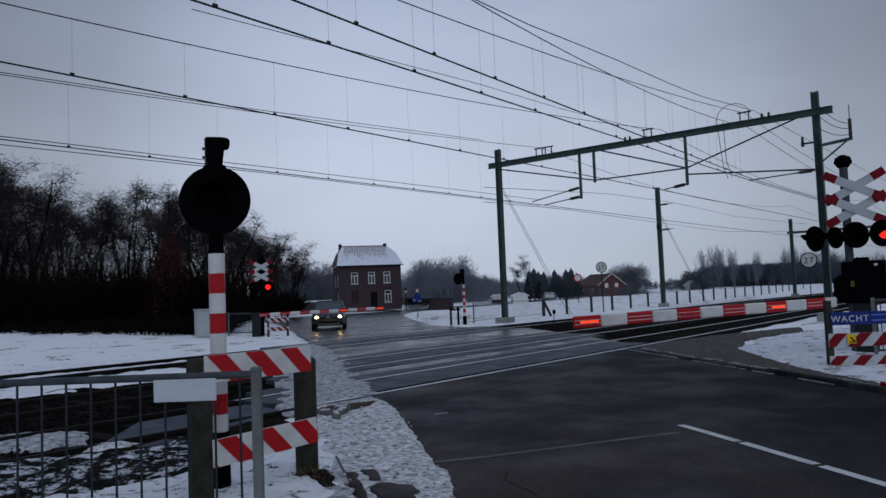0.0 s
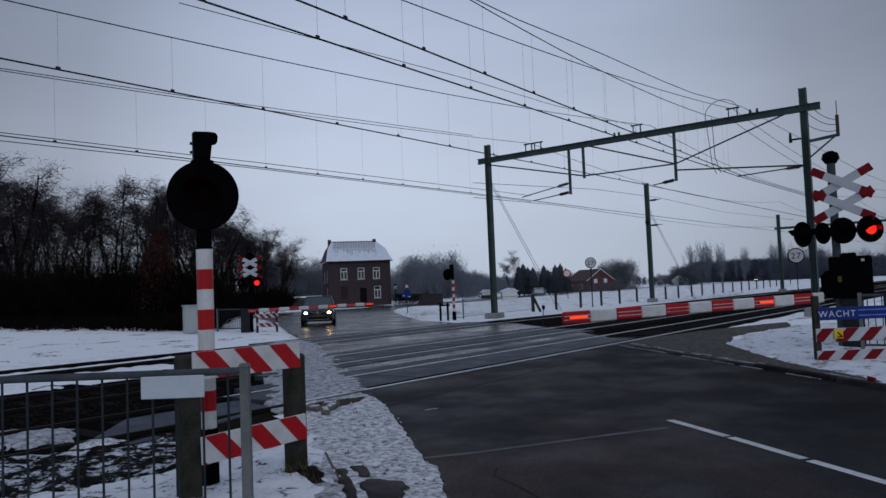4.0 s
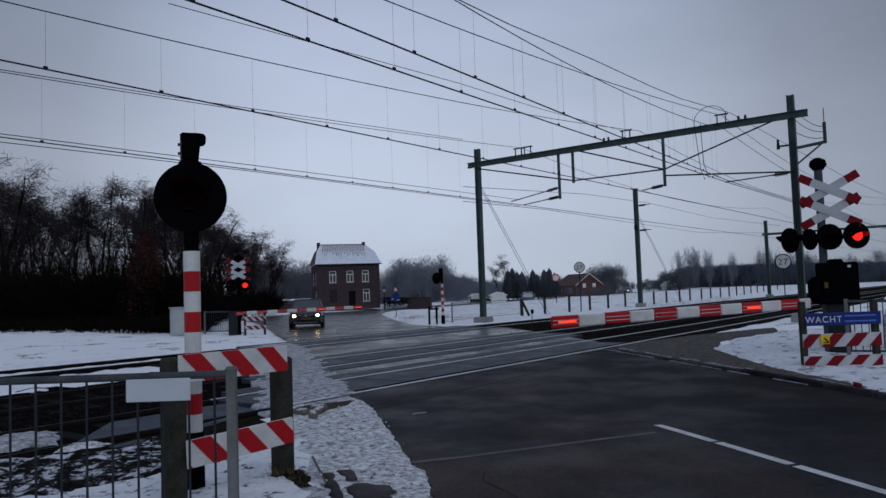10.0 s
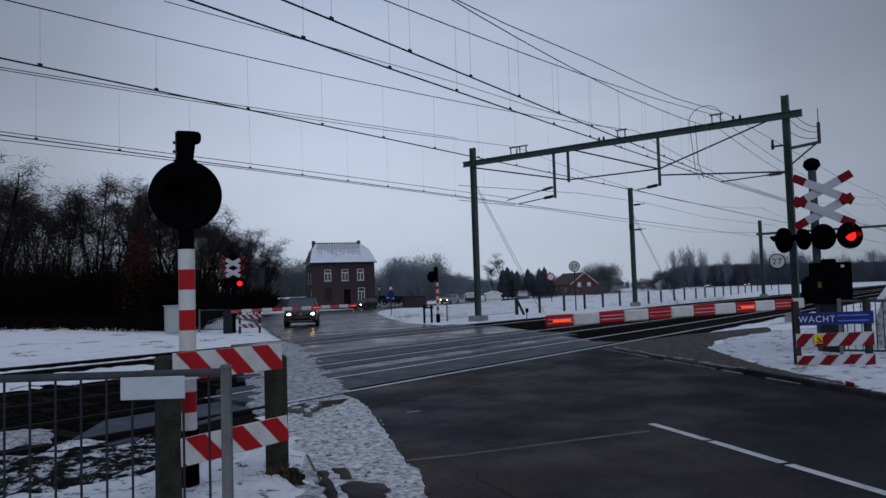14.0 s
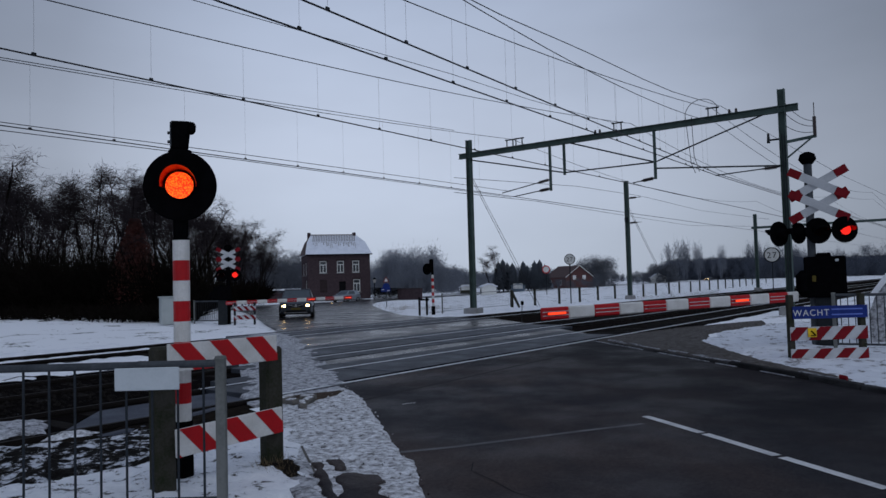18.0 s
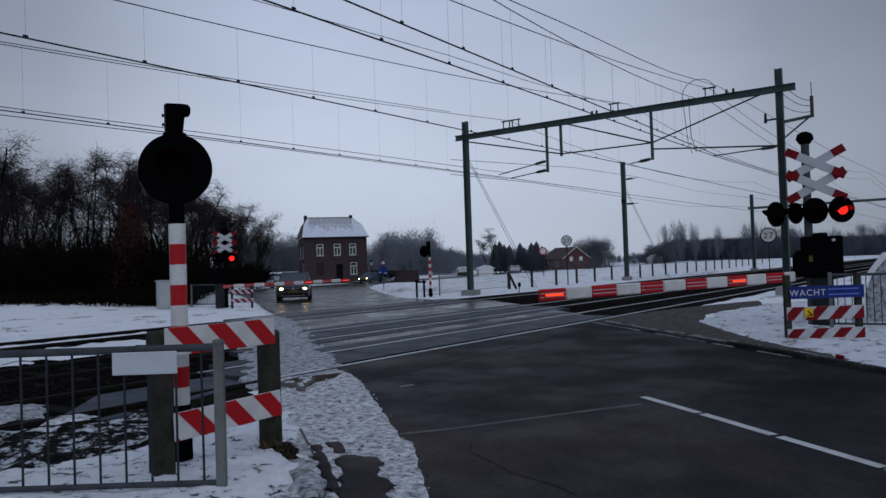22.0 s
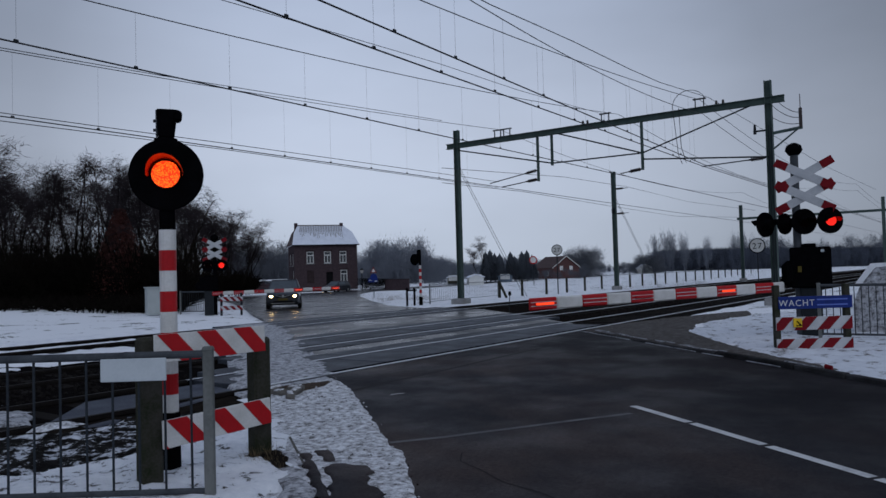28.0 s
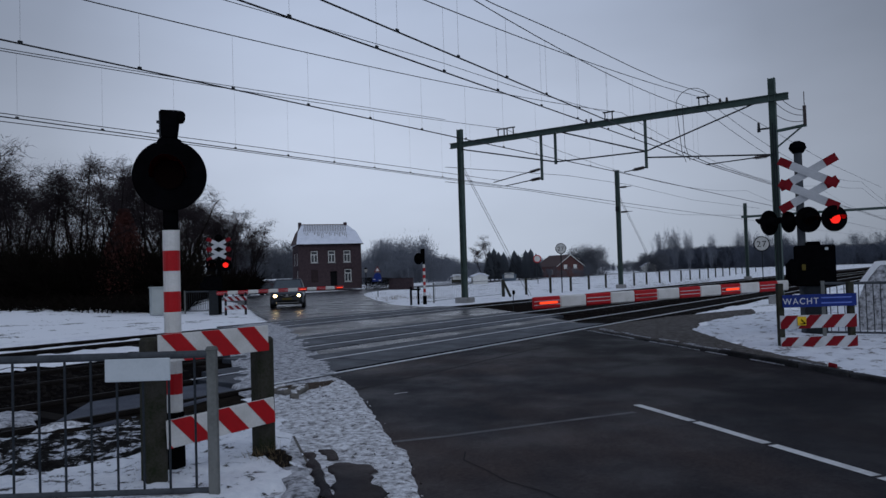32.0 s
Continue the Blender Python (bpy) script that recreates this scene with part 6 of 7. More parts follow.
part("blind_window", bm, BLINDBRICK, house, "bricked-up window opening")
for x0, x1, z0, z1 in holes[:3] + holes[4:5]:
    window(house, pose((x0 + x1) / 2, 0, z0), x1 - x0, z1 - z0)
for x0, x1, z0, z1 in gh:
    window(house, lm @ pose((x0 + x1) / 2, 0, z0), x1 - x0, z1 - z0)
bm = B()
box(bm, (62 * pxm, 0.22, 1.28), (0.92, 0.06, 2.55), 0.01)
part("door", bm, PLASTIC, house, "dark front door in a recess")
ridge = eave + 38 * pxm
ov = 0.3
rb = [(-ov, -ov), (HW + ov, -ov), (HW + ov, DEP + ov), (-ov, DEP + ov)]
bm = B()
zr = ridge
v = [bm.verts.new((x, y, eave)) for x, y in rb]
mid = eave + (ridge - eave) * 0.62
vm = [bm.verts.new(p) for p in ((0.25, DEP * 0.27, mid), (HW - 0.25, DEP * 0.27, mid), (HW - 0.25, DEP * 0.73, mid), (0.25, DEP * 0.73, mid))]
vr = [bm.verts.new((1.0, DEP / 2, zr)), bm.verts.new((HW - 1.35, DEP / 2, zr))]
for i in range(3):
    j = (i + 1) % 4
    bm.faces.new((v[i], v[j], vm[j], vm[i]))
bm.faces.new((vm[0], vm[1], vr[1], vr[0]))
bm.faces.new((vm[1], vm[2], vr[1]))
bm.faces.new((vm[2], vm[3], vr[0], vr[1]))
bm.faces.new(v[::-1])
end_pts = [p.co.copy() for p in (v[3], v[0], vm[0], vr[0], vm[3])]
roof = part("roof", bm, ROOFSNOW, house, "snow-covered roof with dark tile courses showing")
bm = B()
a, b, c, d, e = [bm.verts.new(p) for p in end_pts]
bm.faces.new((a, b, c, e))
bm.faces.new((e, c, d))
part("roof_end", bm, FARMROOF, house, "bare dark tiles on the roof's end")
for i in range(26):
    f = 0.03 + 0.94 * i / 25
    x = 1.2 + (HW - 2.6) * f
    a = Vector((x - 0.25, DEP * 0.30, mid + 0.10))
    b = Vector((x + 0.05, DEP / 2, zr + 0.02))
    bm = B()
    bar(bm, a.lerp(b, -0.05) + Vector((0, 0, 0.05)), b, 0.14, 0.03)
    part("bare_tile_course", bm, THINROOF, roof)
    a = Vector((x - 0.25, DEP * 0.27, mid + 0.03))
    bm = B()
    bar(bm, a, a.lerp(Vector((x - 0.35, -ov, eave + 0.03)), rng.uniform(0.05, 0.5)), rng.uniform(0.06, 0.14), 0.03)
    part("bare_tile_course", bm, THINROOF, roof)
bm = B()
box(bm, (HW / 2, -ov - 0.05, eave - 0.04), (HW + 2 * ov, 0.14, 0.14), 0.02)
part("gutter", bm, PLASTIC, house)
bm = B()
bar(bm, (1.0, DEP / 2, zr + 0.03), (HW - 1.35, DEP / 2, zr + 0.03), 0.25, 0.1)
part("ridge_tiles", bm, TILE, roof)
for x in (0.75, HW - 1.6):
    bm = B()
    box(bm, (x, DEP / 2, zr - 0.15), (0.46, 0.46, 1.0), 0.03)
    part("chimney", bm, BRICK, house)

# garden wall with pale coping and low sheds beside the house
gw = thing("garden_wall", "long pale-topped garden wall with dark panels by the house", "wall", pose(*(69.327, 85.057), -0.65, 0, 0, -40.81))
for i in range(7):
    bm = B()
    box(bm, (i * 1.0, 0, 0.75), (0.28, 0.28, 1.5), 0.02)
    part("pillar", bm, BRICK, gw)
bm = B()
box(bm, (3.0, 0.05, 1.62 + 0.1), (6.6, 0.3, 0.2), 0.04)
part("coping", bm, SNOW, gw, "snow on the coping")
bm = B()
box(bm, (3.0, 0.1, 0.6), (6.2, 0.1, 1.2))
part("panel", bm, BRICK, gw)

# clipped dark hedge and a low brick wall on the other side of the house
ha, hb, hc = Vector(cam_pt(640, 106)), Vector(cam_pt(683, 104)), Vector(cam_pt(724, 101))
rs = random.Random(19)
vs, fs = [], []
for i in range(5200):
    q = ha.lerp(hb, rs.random())
    p = Vector((q.x + rs.gauss(0, 0.35), q.y + rs.gauss(0, 0.35), -0.7 + 1.65 * rs.random() ** 0.8 + 0.15 * math.sin(q.x * 2.1)))
    d1 = Vector((rs.gauss(0, 1), rs.gauss(0, 1), rs.gauss(0, 1))).normalized() * rs.uniform(0.04, 0.1)
    d2 = Vector((rs.gauss(0, 1), rs.gauss(0, 1), rs.gauss(0, 1))).normalized() * rs.uniform(0.04, 0.1)
    k = len(vs)
    vs += [tuple(p - d1), tuple(p + d2), tuple(p + d1)]
    fs.append((k, k + 1, k + 2))
tagged(new("hedge", mesh_object("hedge", vs, fs, SCRUB)), "dark clipped hedge beside the brick house", "hedge")
lw = thing("low_wall", "low brown brick garden wall with a dusting of snow", "wall")
bm = B()
bar(bm, (hb.x, hb.y, 0.0), (hc.x, hc.y, 0.0), 0.3, 1.5)
part("body", bm, BRICK, lw)
bm = B()
bar(bm, (hb.x, hb.y, 0.79), (hc.x, hc.y, 0.79), 0.36, 0.07)
part("coping", bm, BLINDBRICK, lw)

# ---------------------------------------------------------------- bare trees


def grow(rs, height, spread, levels, trunk_r, twig_r, fork=(2, 4), lean=0.1, straight=0.55, dense=False):
    """Branch segments (a, b, ra, rb, level) of a bare tree."""
    segs = []

    def limb(p, d, length, r, lev):
        n = 3 if lev < 2 else 2 if lev < levels else 1
        q = p
        for i in range(n):
            d2 = (d + Vector((rs.gauss(0, 1), rs.gauss(0, 1), rs.gauss(0, 0.5) + 0.25)) * (0.16 if lev < levels - 1 else 0.28)).normalized()
            e = q + d2 * (length / n)
            r2 = max(twig_r, r * (0.80 if i < n - 1 else 0.68))
            segs.append((q, e, r, r2, lev))
            if lev < levels and (lev > 0 or i > 0):
                for _ in range(rs.randint(2, 4) if lev == 0 else rs.randint(*fork) + (1 if dense and lev > 1 else 0)):
                    a = rs.uniform(0, 2 * math.pi)
                    tilt = rs.uniform(0.35, 0.95) * spread
                    side = d2.orthogonal().normalized()
                    side.rotate(Matrix.Rotation(a, 3, d2))
                    nd = (d2 * math.cos(tilt) + side * math.sin(tilt)).normalized()
                    limb(q.lerp(e, rs.uniform(0.2, 1)), nd, length * rs.uniform(0.42, 0.66), r2 * 0.55, lev + 1)
            q, r, d = e, r2, d2

    limb(Vector((0, 0, -0.1)), Vector((rs.gauss(0, lean), rs.gauss(0, lean), 1)).normalized(), height * straight, trunk_r, 0)
    top = max(s[1].z for s in segs)
    k = height / top
    return [(a * k, b * k, ra, rb, lv) for a, b, ra, rb, lv in segs]


def tubes(segs, sides):
    vs, fs = [], []
    last = max(q[4] for q in segs)
    for a, b, ra, rb, lv in segs:
        d = (b - a)
        if d.length < 1e-5:
            continue
        d.normalize()
        s = d.orthogonal().normalized()
        t = d.cross(s)
        k = len(vs)
        if lv == last and lv > 1:
            for i in range(3):
                an = 2 * math.pi * i / 3
                vs.append(tuple(a + s * (ra * math.cos(an)) + t * (ra * math.sin(an))))
            vs.append(tuple(b))
            fs += [(k, k + 1, k + 3), (k + 1, k + 2, k + 3), (k + 2, k, k + 3)]
            continue
        for p, r in ((a, ra), (b, rb)):
            for i in range(sides):
                an = 2 * math.pi * i / sides
                vs.append(tuple(p + s * (r * math.cos(an)) + t * (r * math.sin(an))))
        for i in range(sides):
            j = (i + 1) % sides
            fs.append((k + i, k + j, k + sides + j, k + sides + i))
    return vs, fs


def spray_tree(seed, h, spread, tufts, start, leanings=1, stiff=0.0):
    """A tall bare wood-edge tree: one to three crooked stems, crooked rising boughs, and flat tufts of short curled twigs at their ends.
    Returns the meshes of trunk and crown."""
    rs = random.Random(seed)
    stem, boughs, fans, tops = [], [], [], []

    def climb(p, d, length, r, n):
        line = [p]
        for i in range(n):
            d = (d + Vector((rs.gauss(0, 0.10), rs.gauss(0, 0.10), 0.06))).normalized()
            q = p + d * (length / n)
            stem.append((p, q, r * (1 - 0.8 * i / n), r * (1 - 0.8 * (i + 1) / n), 0))
            p = q
            line.append(p)
        return line

    base = climb(Vector((0, 0, -0.1)), Vector((rs.gauss(0, 0.05), rs.gauss(0, 0.05), 1)).normalized(), h * 0.95, 0.10, 11)
    lines = [base]
    for k in range(leanings):
        at = rs.randint(2, 5)
        a = rs.uniform(0, 6.3)
        lines.append(climb(base[at], Vector((0.35 * math.cos(a), 0.35 * math.sin(a), 1)).normalized(), h * 0.95 - base[at].z - rs.uniform(0.3, 1.5), 0.055, 8))

    def twig(p, way, length, r):
        side = way.orthogonal().normalized() * r
        side.rotate(Matrix.Rotation(rs.uniform(0, 6.3), 3, way))
        fans.append((p - side, p + side, p + way * length))

    def tuft(c, size):
        """A wide flat cloud of short crooked twigs, some of them joined into longer curls."""
        size *= 1.55
        for k in range(4):
            a = rs.uniform(0, 6.3)
            twig(c - Vector((0, 0, size * 0.5)), Vector((math.cos(a), math.sin(a), rs.uniform(0.2, 0.9))).normalized(), size * rs.uniform(0.8, 1.2), 0.009)
        for k in range(17):
            a, r = rs.uniform(0, 6.3), size * math.sqrt(rs.random())
            p = c + Vector((r * math.cos(a), r * math.sin(a), rs.gauss(0, 0.30) * size))
            way = Vector((rs.gauss(0, 1), rs.gauss(0, 1), rs.gauss(0.15 + stiff, 0.5))).normalized()
            ln = rs.uniform(0.2, 0.5)
            twig(p, way, ln, rs.uniform(0.009, 0.015))
            if k % 2:
                bend = (way + Vector((rs.gauss(0, 0.8), rs.gauss(0, 0.8), rs.gauss(0.2, 0.5)))).normalized()
                twig(p + way * ln * 0.7, bend, ln * 0.8, 0.009)

    for i in range(tufts):
        line = lines[i % len(lines)]
        f = start + (1.0 - start) * ((i + rs.random()) / tufts) ** 0.8
        k = f * (len(line) - 1)
        a = line[min(int(k), len(line) - 2)].lerp(line[min(int(k) + 1, len(line) - 1)], k - int(k))
        an = rs.uniform(0, 6.3)
        reach = h * spread * (0.24 - 0.15 * f) * rs.uniform(0.55, 1.3)
        q, d = a, Vector((math.cos(an), math.sin(an), rs.uniform(0.4, 1.1))).normalized()
        for z in range(4):
            d = (d + Vector((rs.gauss(0, 0.3), rs.gauss(0, 0.3), rs.gauss(0.08, 0.2)))).normalized()
            e = q + d * reach / 4
            boughs.append((q, e, 0.026 - 0.005 * z, 0.021 - 0.005 * z, 1))
            if z > 0:
                w = (d + Vector((rs.gauss(0, 0.7), rs.gauss(0, 0.7), rs.gauss(0.2, 0.3)))).normalized()
                l2 = reach * rs.uniform(0.2, 0.42)
                boughs.append((e, e + w * l2, 0.012, 0.007, 1))
                tuft(e + w * l2, rs.uniform(0.2, 0.36))
            q = e
        tuft(q, rs.uniform(0.3, 0.5))
    for line in lines:
        tuft(line[-1], 0.4)
        tuft(line[-2], 0.45)
    v, f = tubes(stem, 6)
    a = mesh_object("trunk", v, f, BARK, True)
    v, f = tubes(boughs, 3)
    for tri in fans:
        k = len(v)
        v += [tuple(p) for p in tri]
        f.append((k, k + 1, k + 2))
    return a, mesh_object("crown", v, f, TWIG)


TREES = [spray_tree(11 + i, 9.0, 0.75 + 0.1 * (i % 3), 18 + 2 * (i % 3), 0.38, i % 3) for i in range(7)]
WIDE = [spray_tree(31 + i, 7.0, 1.15, 20 + i, 0.24, 2) for i in range(3)]
wood_rng = random.Random(5)


def plant(kind, x, y, k, label, group, leaf=None):
    t = thing("tree", label, "tree", pose(x, y, 0.0, 0, 0, wood_rng.uniform(0, 360)) @ Matrix.Diagonal((k, k, k, 1)), group)
    for nm, me in zip(("trunk", "crown"), kind):
        o = new(nm, me)
        o.parent = t
    return t


EDGE = ((-400, 235), (-90, 228), (-50, 245), (-10, 284), (35, 285), (56, 304), (74, 292), (92, 262), (130, 257), (168, 268), (196, 262), (228, 274), (300, 290))
for i in range(56):
    px = -340 + 640 * (i + wood_rng.random()) / 56
    depth = wood_rng.uniform(38, 54)
    x, y = cam_pt(px, depth)
    top = float(np.interp(px, [p[0] for p in EDGE], [p[1] for p in EDGE])) + (wood_rng.uniform(0, 8) if i % 3 == 0 else wood_rng.uniform(5, 62))
    if px < -55 and i % 2:
        plant(WIDE[i % 3], x, y, (skyline(px, top - 12, depth) + 0.1) / 7.0, "bare full-crowned tree in the dark wood edge", "wood edge trees")
    else:
        plant(TREES[i % 7], x, y, (skyline(px, top, depth) + 0.1) / 9.0, "bare deciduous tree in the dark wood edge", "wood edge trees")
for i in range(17):
    f = (i + wood_rng.random()) / 17
    px = 285 + 165 * f
    depth = 44 + 30 * f + wood_rng.uniform(0, 10)
    x, y = cam_pt(px, depth)
    top = float(np.interp(px, (285, 330, 385, 430, 455), (290, 318, 345, 375, 405))) + wood_rng.uniform(0, 30)
    plant(WIDE[i % 3], x, y, (skyline(px, top, depth) + 0.1) / 7.0, "bare spreading tree at the end of the wood", "wood edge trees")

# one tree that kept its withered leaves, and multi-stemmed shrubs along the edge
x, y = cam_pt(215, 38.0)
bt = plant(TREES[2], x, y, 0.80, "tree with withered red-brown leaves at the wood edge", "wood edge trees")
rs = random.Random(77)
vs, fs = [], []
for i in range(9000):
    z = rs.uniform(0.8, 6.4)
    r = 0.37 * (7.2 - z) * math.sqrt(rs.random())
    a = rs.uniform(0, 6.3)
    p = Vector((r * math.cos(a), r * math.sin(a), z))
    d1 = Vector((rs.gauss(0, 1), rs.gauss(0, 1), rs.gauss(0, 1))).normalized() * rs.uniform(0.03, 0.08)
    d2 = Vector((rs.gauss(0, 1), rs.gauss(0, 1), rs.gauss(0, 1))).normalized() * rs.uniform(0.04, 0.1)
    k = len(vs)
    vs += [tuple(p - d1), tuple(p + d2), tuple(p + d1), tuple(p - d2)]
    fs.append((k, k + 1, k + 2, k + 3))
o = new("leaves", mesh_object("leaves", vs, fs, BROWNLEAF))
o.parent = bt
o["label"] = "sparse withered red-brown leaves"
SHRUBS = []
for i in range(4):
    rr = random.Random(300 + i)
    segs = []
    for k in range(6):
        off = Vector((rr.gauss(0, 0.35), rr.gauss(0, 0.35), 0))
        for a, b, ra, rb, lv in grow(rr, rr.uniform(2.8, 4.4), 0.7, 3, 0.03, 0.007, (1, 3), 0.2, 0.6):
            segs.append((a + off, b + off, ra, rb, lv))
    v, f = tubes(segs, 3)
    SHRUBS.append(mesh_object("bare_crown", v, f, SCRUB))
for i in range(46):
    x, y = cam_pt(wood_rng.uniform(-330, 330), wood_rng.uniform(37.0, 41.0))
    t = thing("shrub", "bare multi-stemmed shrub at the wood edge", "shrub", pose(x, y, 0, 0, 0, wood_rng.uniform(0, 360)), "wood edge shrubs")
    o = new("bare_crown", SHRUBS[i % 4])
    o.parent = t

x, y = cam_pt(852, 150)
plant(WIDE[1], x, y, 1.2, "lone bare tree standing in the far field", "field trees")
x, y = cam_pt(846, 156)
plant(WIDE[2], x, y, 1.0, "lone bare tree standing in the far field", "field trees")

# brambles and saplings that fill the wood's foot
vs, fs = [], []
rs = random.Random(21)
segs = []
for i in range(12000):
    px, depth = rs.uniform(-360, 330), 37 + rs.random() ** 1.6 * 12
    if i % 6 == 0:
        px = rs.uniform(320, 452)
        depth = 44 + 34 * (px - 320) / 132 + rs.uniform(0, 8)
    x, y = cam_pt(px, depth)
    h = rs.uniform(0.8, 4.0) if i % 6 else rs.uniform(0.5, 2.6)
    if i % 9 == 4:
        x, y = cam_pt(rs.uniform(-300, 330), 37 - 3.2 * rs.random() ** 1.8)
        h = rs.uniform(0.2, 0.8)
    p = Vector((x, y, 0.1))
    d = Vector((rs.gauss(0, 0.35), rs.gauss(0, 0.35), 1)).normalized()
    q = p + d * h * 0.55
    e = q + (d + Vector((rs.gauss(0, 0.4), rs.gauss(0, 0.4), -0.1))).normalized() * h * 0.5
    segs.append((p, q, 0.03, 0.022, 0))
    segs.append((q, e, 0.022, 0.008, 0))
    for k in range(3):
        w = p.lerp(q, rs.uniform(0.3, 1))
        segs.append((w, w + Vector((rs.gauss(0, 0.5), rs.gauss(0, 0.5), rs.uniform(0.1, 0.7))), 0.022, 0.010, 0))
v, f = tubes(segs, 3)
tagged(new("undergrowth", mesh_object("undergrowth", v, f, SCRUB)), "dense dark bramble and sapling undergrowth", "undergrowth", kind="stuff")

# far woods


def misty_crown(seed, twigs, lobes, slim, twig=0.0042):
    """One bare tree of unit height as arrays: a forked trunk and many fine twigs gathered in lobes."""
    rs = random.Random(seed)
    v, f = tubes(grow(rs, 0.86, 0.75, 2, 0.014, 0.003, (1, 2), straight=0.6), 3)
    v = [tuple(p) for p in v]
    heads = []
    for i in range(lobes):
        z = rs.uniform(0.38, 0.86)
        reach = 0.30 * slim * math.sin(math.pi * min(1.0, (z - 0.12) / 0.95)) + 0.03
        a, r = rs.uniform(0, 6.3), reach * math.sqrt(rs.random())
        heads.append((Vector((r * math.cos(a), r * math.sin(a), z)), rs.uniform(0.09, 0.16)))
    for i in range(twigs):
        c, rad = heads[i % lobes]
        d = Vector((rs.gauss(0, 1) * slim, rs.gauss(0, 1) * slim, rs.gauss(0, 1)))
        p = c + d * rad * 0.55
        way = (d.normalized() + Vector((rs.gauss(0, 0.5), rs.gauss(0, 0.5), 0.6 + rs.gauss(0, 0.4)))).normalized()
        side = way.orthogonal().normalized() * twig
        side.rotate(Matrix.Rotation(rs.uniform(0, 6.3), 3, way))
        k = len(v)
        v += [tuple(p - side), tuple(p + side), tuple(p + way * rs.uniform(0.04, 0.09))]
        f.append((k, k + 1, k + 2))
    return np.array(v), f


ROUND = [misty_crown(400 + i, 760, 12, 1.0) for i in range(5)]
STOUT = [misty_crown(440 + i, 760, 12, 1.0, 0.009) for i in range(4)]
SLENDER = [misty_crown(420 + i, 620, 12, 0.5) for i in range(3)]


def far_wood(name, outline, d0, d1, n, material, label, seed, kinds=ROUND, low=0.35, wide=(0.75, 1.15), drop=16):
    """Bare woods under an outline of (bearing, height in view): the trees' tops stay below it."""
    rs = random.Random(seed)
    bx, by = [p[0] for p in outline], [p[1] for p in outline]
    vs, fs, count = [], [], 0
    for i in range(n):
        px, depth = rs.uniform(bx[0], bx[-1]), rs.uniform(d0, d1)
        x, y = cam_pt(px, depth)
        z0 = terrain(x, y) - 0.15
        h = skyline(px, float(np.interp(px, bx, by)) + rs.random() ** 2 * drop, depth) - z0
        under = i % 2 == 0 and low < 0.9
        if under:
            h *= rs.uniform(low, 0.8)
        w = h * rs.uniform(*wide) * (1.7 if under else 1.0)
        a = rs.uniform(0, 6.3)
        c, s = math.cos(a), math.sin(a)
        v, f = kinds[i % len(kinds)]
        sink = 0.45 * h if under else 0.0
        vs.append(np.stack((x + (v[:, 0] * c - v[:, 1] * s) * w, y + (v[:, 0] * s + v[:, 1] * c) * w, v[:, 2] * (h + sink) + z0 - sink), 1))
        fs.append([tuple(j + count for j in q) for q in f])
        count += len(v)
    vs, fs = np.concatenate(vs).tolist(), [q for f in fs for q in f]
    tagged(new(name, mesh_object(name, vs, fs, material)), label, "woods", kind="stuff")


# two darker far-wood tones, distance haze mixed into the twig colour
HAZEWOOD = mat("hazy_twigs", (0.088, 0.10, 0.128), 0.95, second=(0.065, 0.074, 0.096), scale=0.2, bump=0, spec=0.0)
DIMHAZE = mat("dim_hazy_twigs", (0.11, 0.118, 0.136), 0.95, second=(0.075, 0.08, 0.093), scale=0.2, bump=0, spec=0.0)
far_wood("far_woods", ((628, 446), (645, 440), (660, 424), (690, 422), (715, 416), (745, 416), (757, 438), (790, 450)), 150, 200, 230, HAZETWIG, "grey bare woods behind the house", 31, SLENDER + ROUND, 0.45, (0.5, 0.85), 34)
far_wood("far_woods", ((380, 418), (450, 420), (500, 424), (535, 436)), 130, 175, 130, DIMHAZE, "grey bare woods beside the house", 41, SLENDER + ROUND, 0.45, (0.55, 0.9), 30)
far_wood("far_woods", ((745, 446), (790, 452), (850, 456), (900, 450), (960, 452), (1005, 456)), 230, 330, 170, HAZETWIG, "low grey woods on the horizon", 71, STOUT)
far_wood("far_woods", ((1000, 448), (1012, 436), (1030, 431), (1055, 434), (1064, 446)), 190, 215, 46, DIMHAZE, "round clump of bare trees beside the farm", 61)
far_wood("far_woods", ((940, 466), (965, 474), (1000, 470), (1040, 462)), 168, 178, 22, DIMHAZE, "bare bushes in front of the farm", 62, low=0.6)
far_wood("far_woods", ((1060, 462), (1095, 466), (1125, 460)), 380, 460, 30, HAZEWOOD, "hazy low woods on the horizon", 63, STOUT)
far_wood("far_woods", ((1092, 462), (1120, 458), (1138, 444), (1165, 442), (1176, 452)), 260, 300, 52, DIMHAZE, "dark clump of bare trees in the far field", 65, STOUT)
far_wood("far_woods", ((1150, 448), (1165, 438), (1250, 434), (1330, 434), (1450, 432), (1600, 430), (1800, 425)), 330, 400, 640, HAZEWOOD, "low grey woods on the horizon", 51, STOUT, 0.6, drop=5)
far_wood("far_woods", ((1150, 412), (1165, 412)), 300, 310, 3, HAZETWIG, "tall thin bare trees in the far field", 56, SLENDER, 0.9, (0.45, 0.7))
far_wood("far_woods", ((1177, 403), (1198, 405)), 300, 310, 7, HAZETWIG, "tall thin bare trees in the far field", 57, SLENDER, 0.9, (0.45, 0.7))
far_wood("far_woods", ((1208, 408), (1218, 410)), 300, 310, 4, HAZETWIG, "tall thin bare trees in the far field", 58, SLENDER, 0.9, (0.45, 0.7))
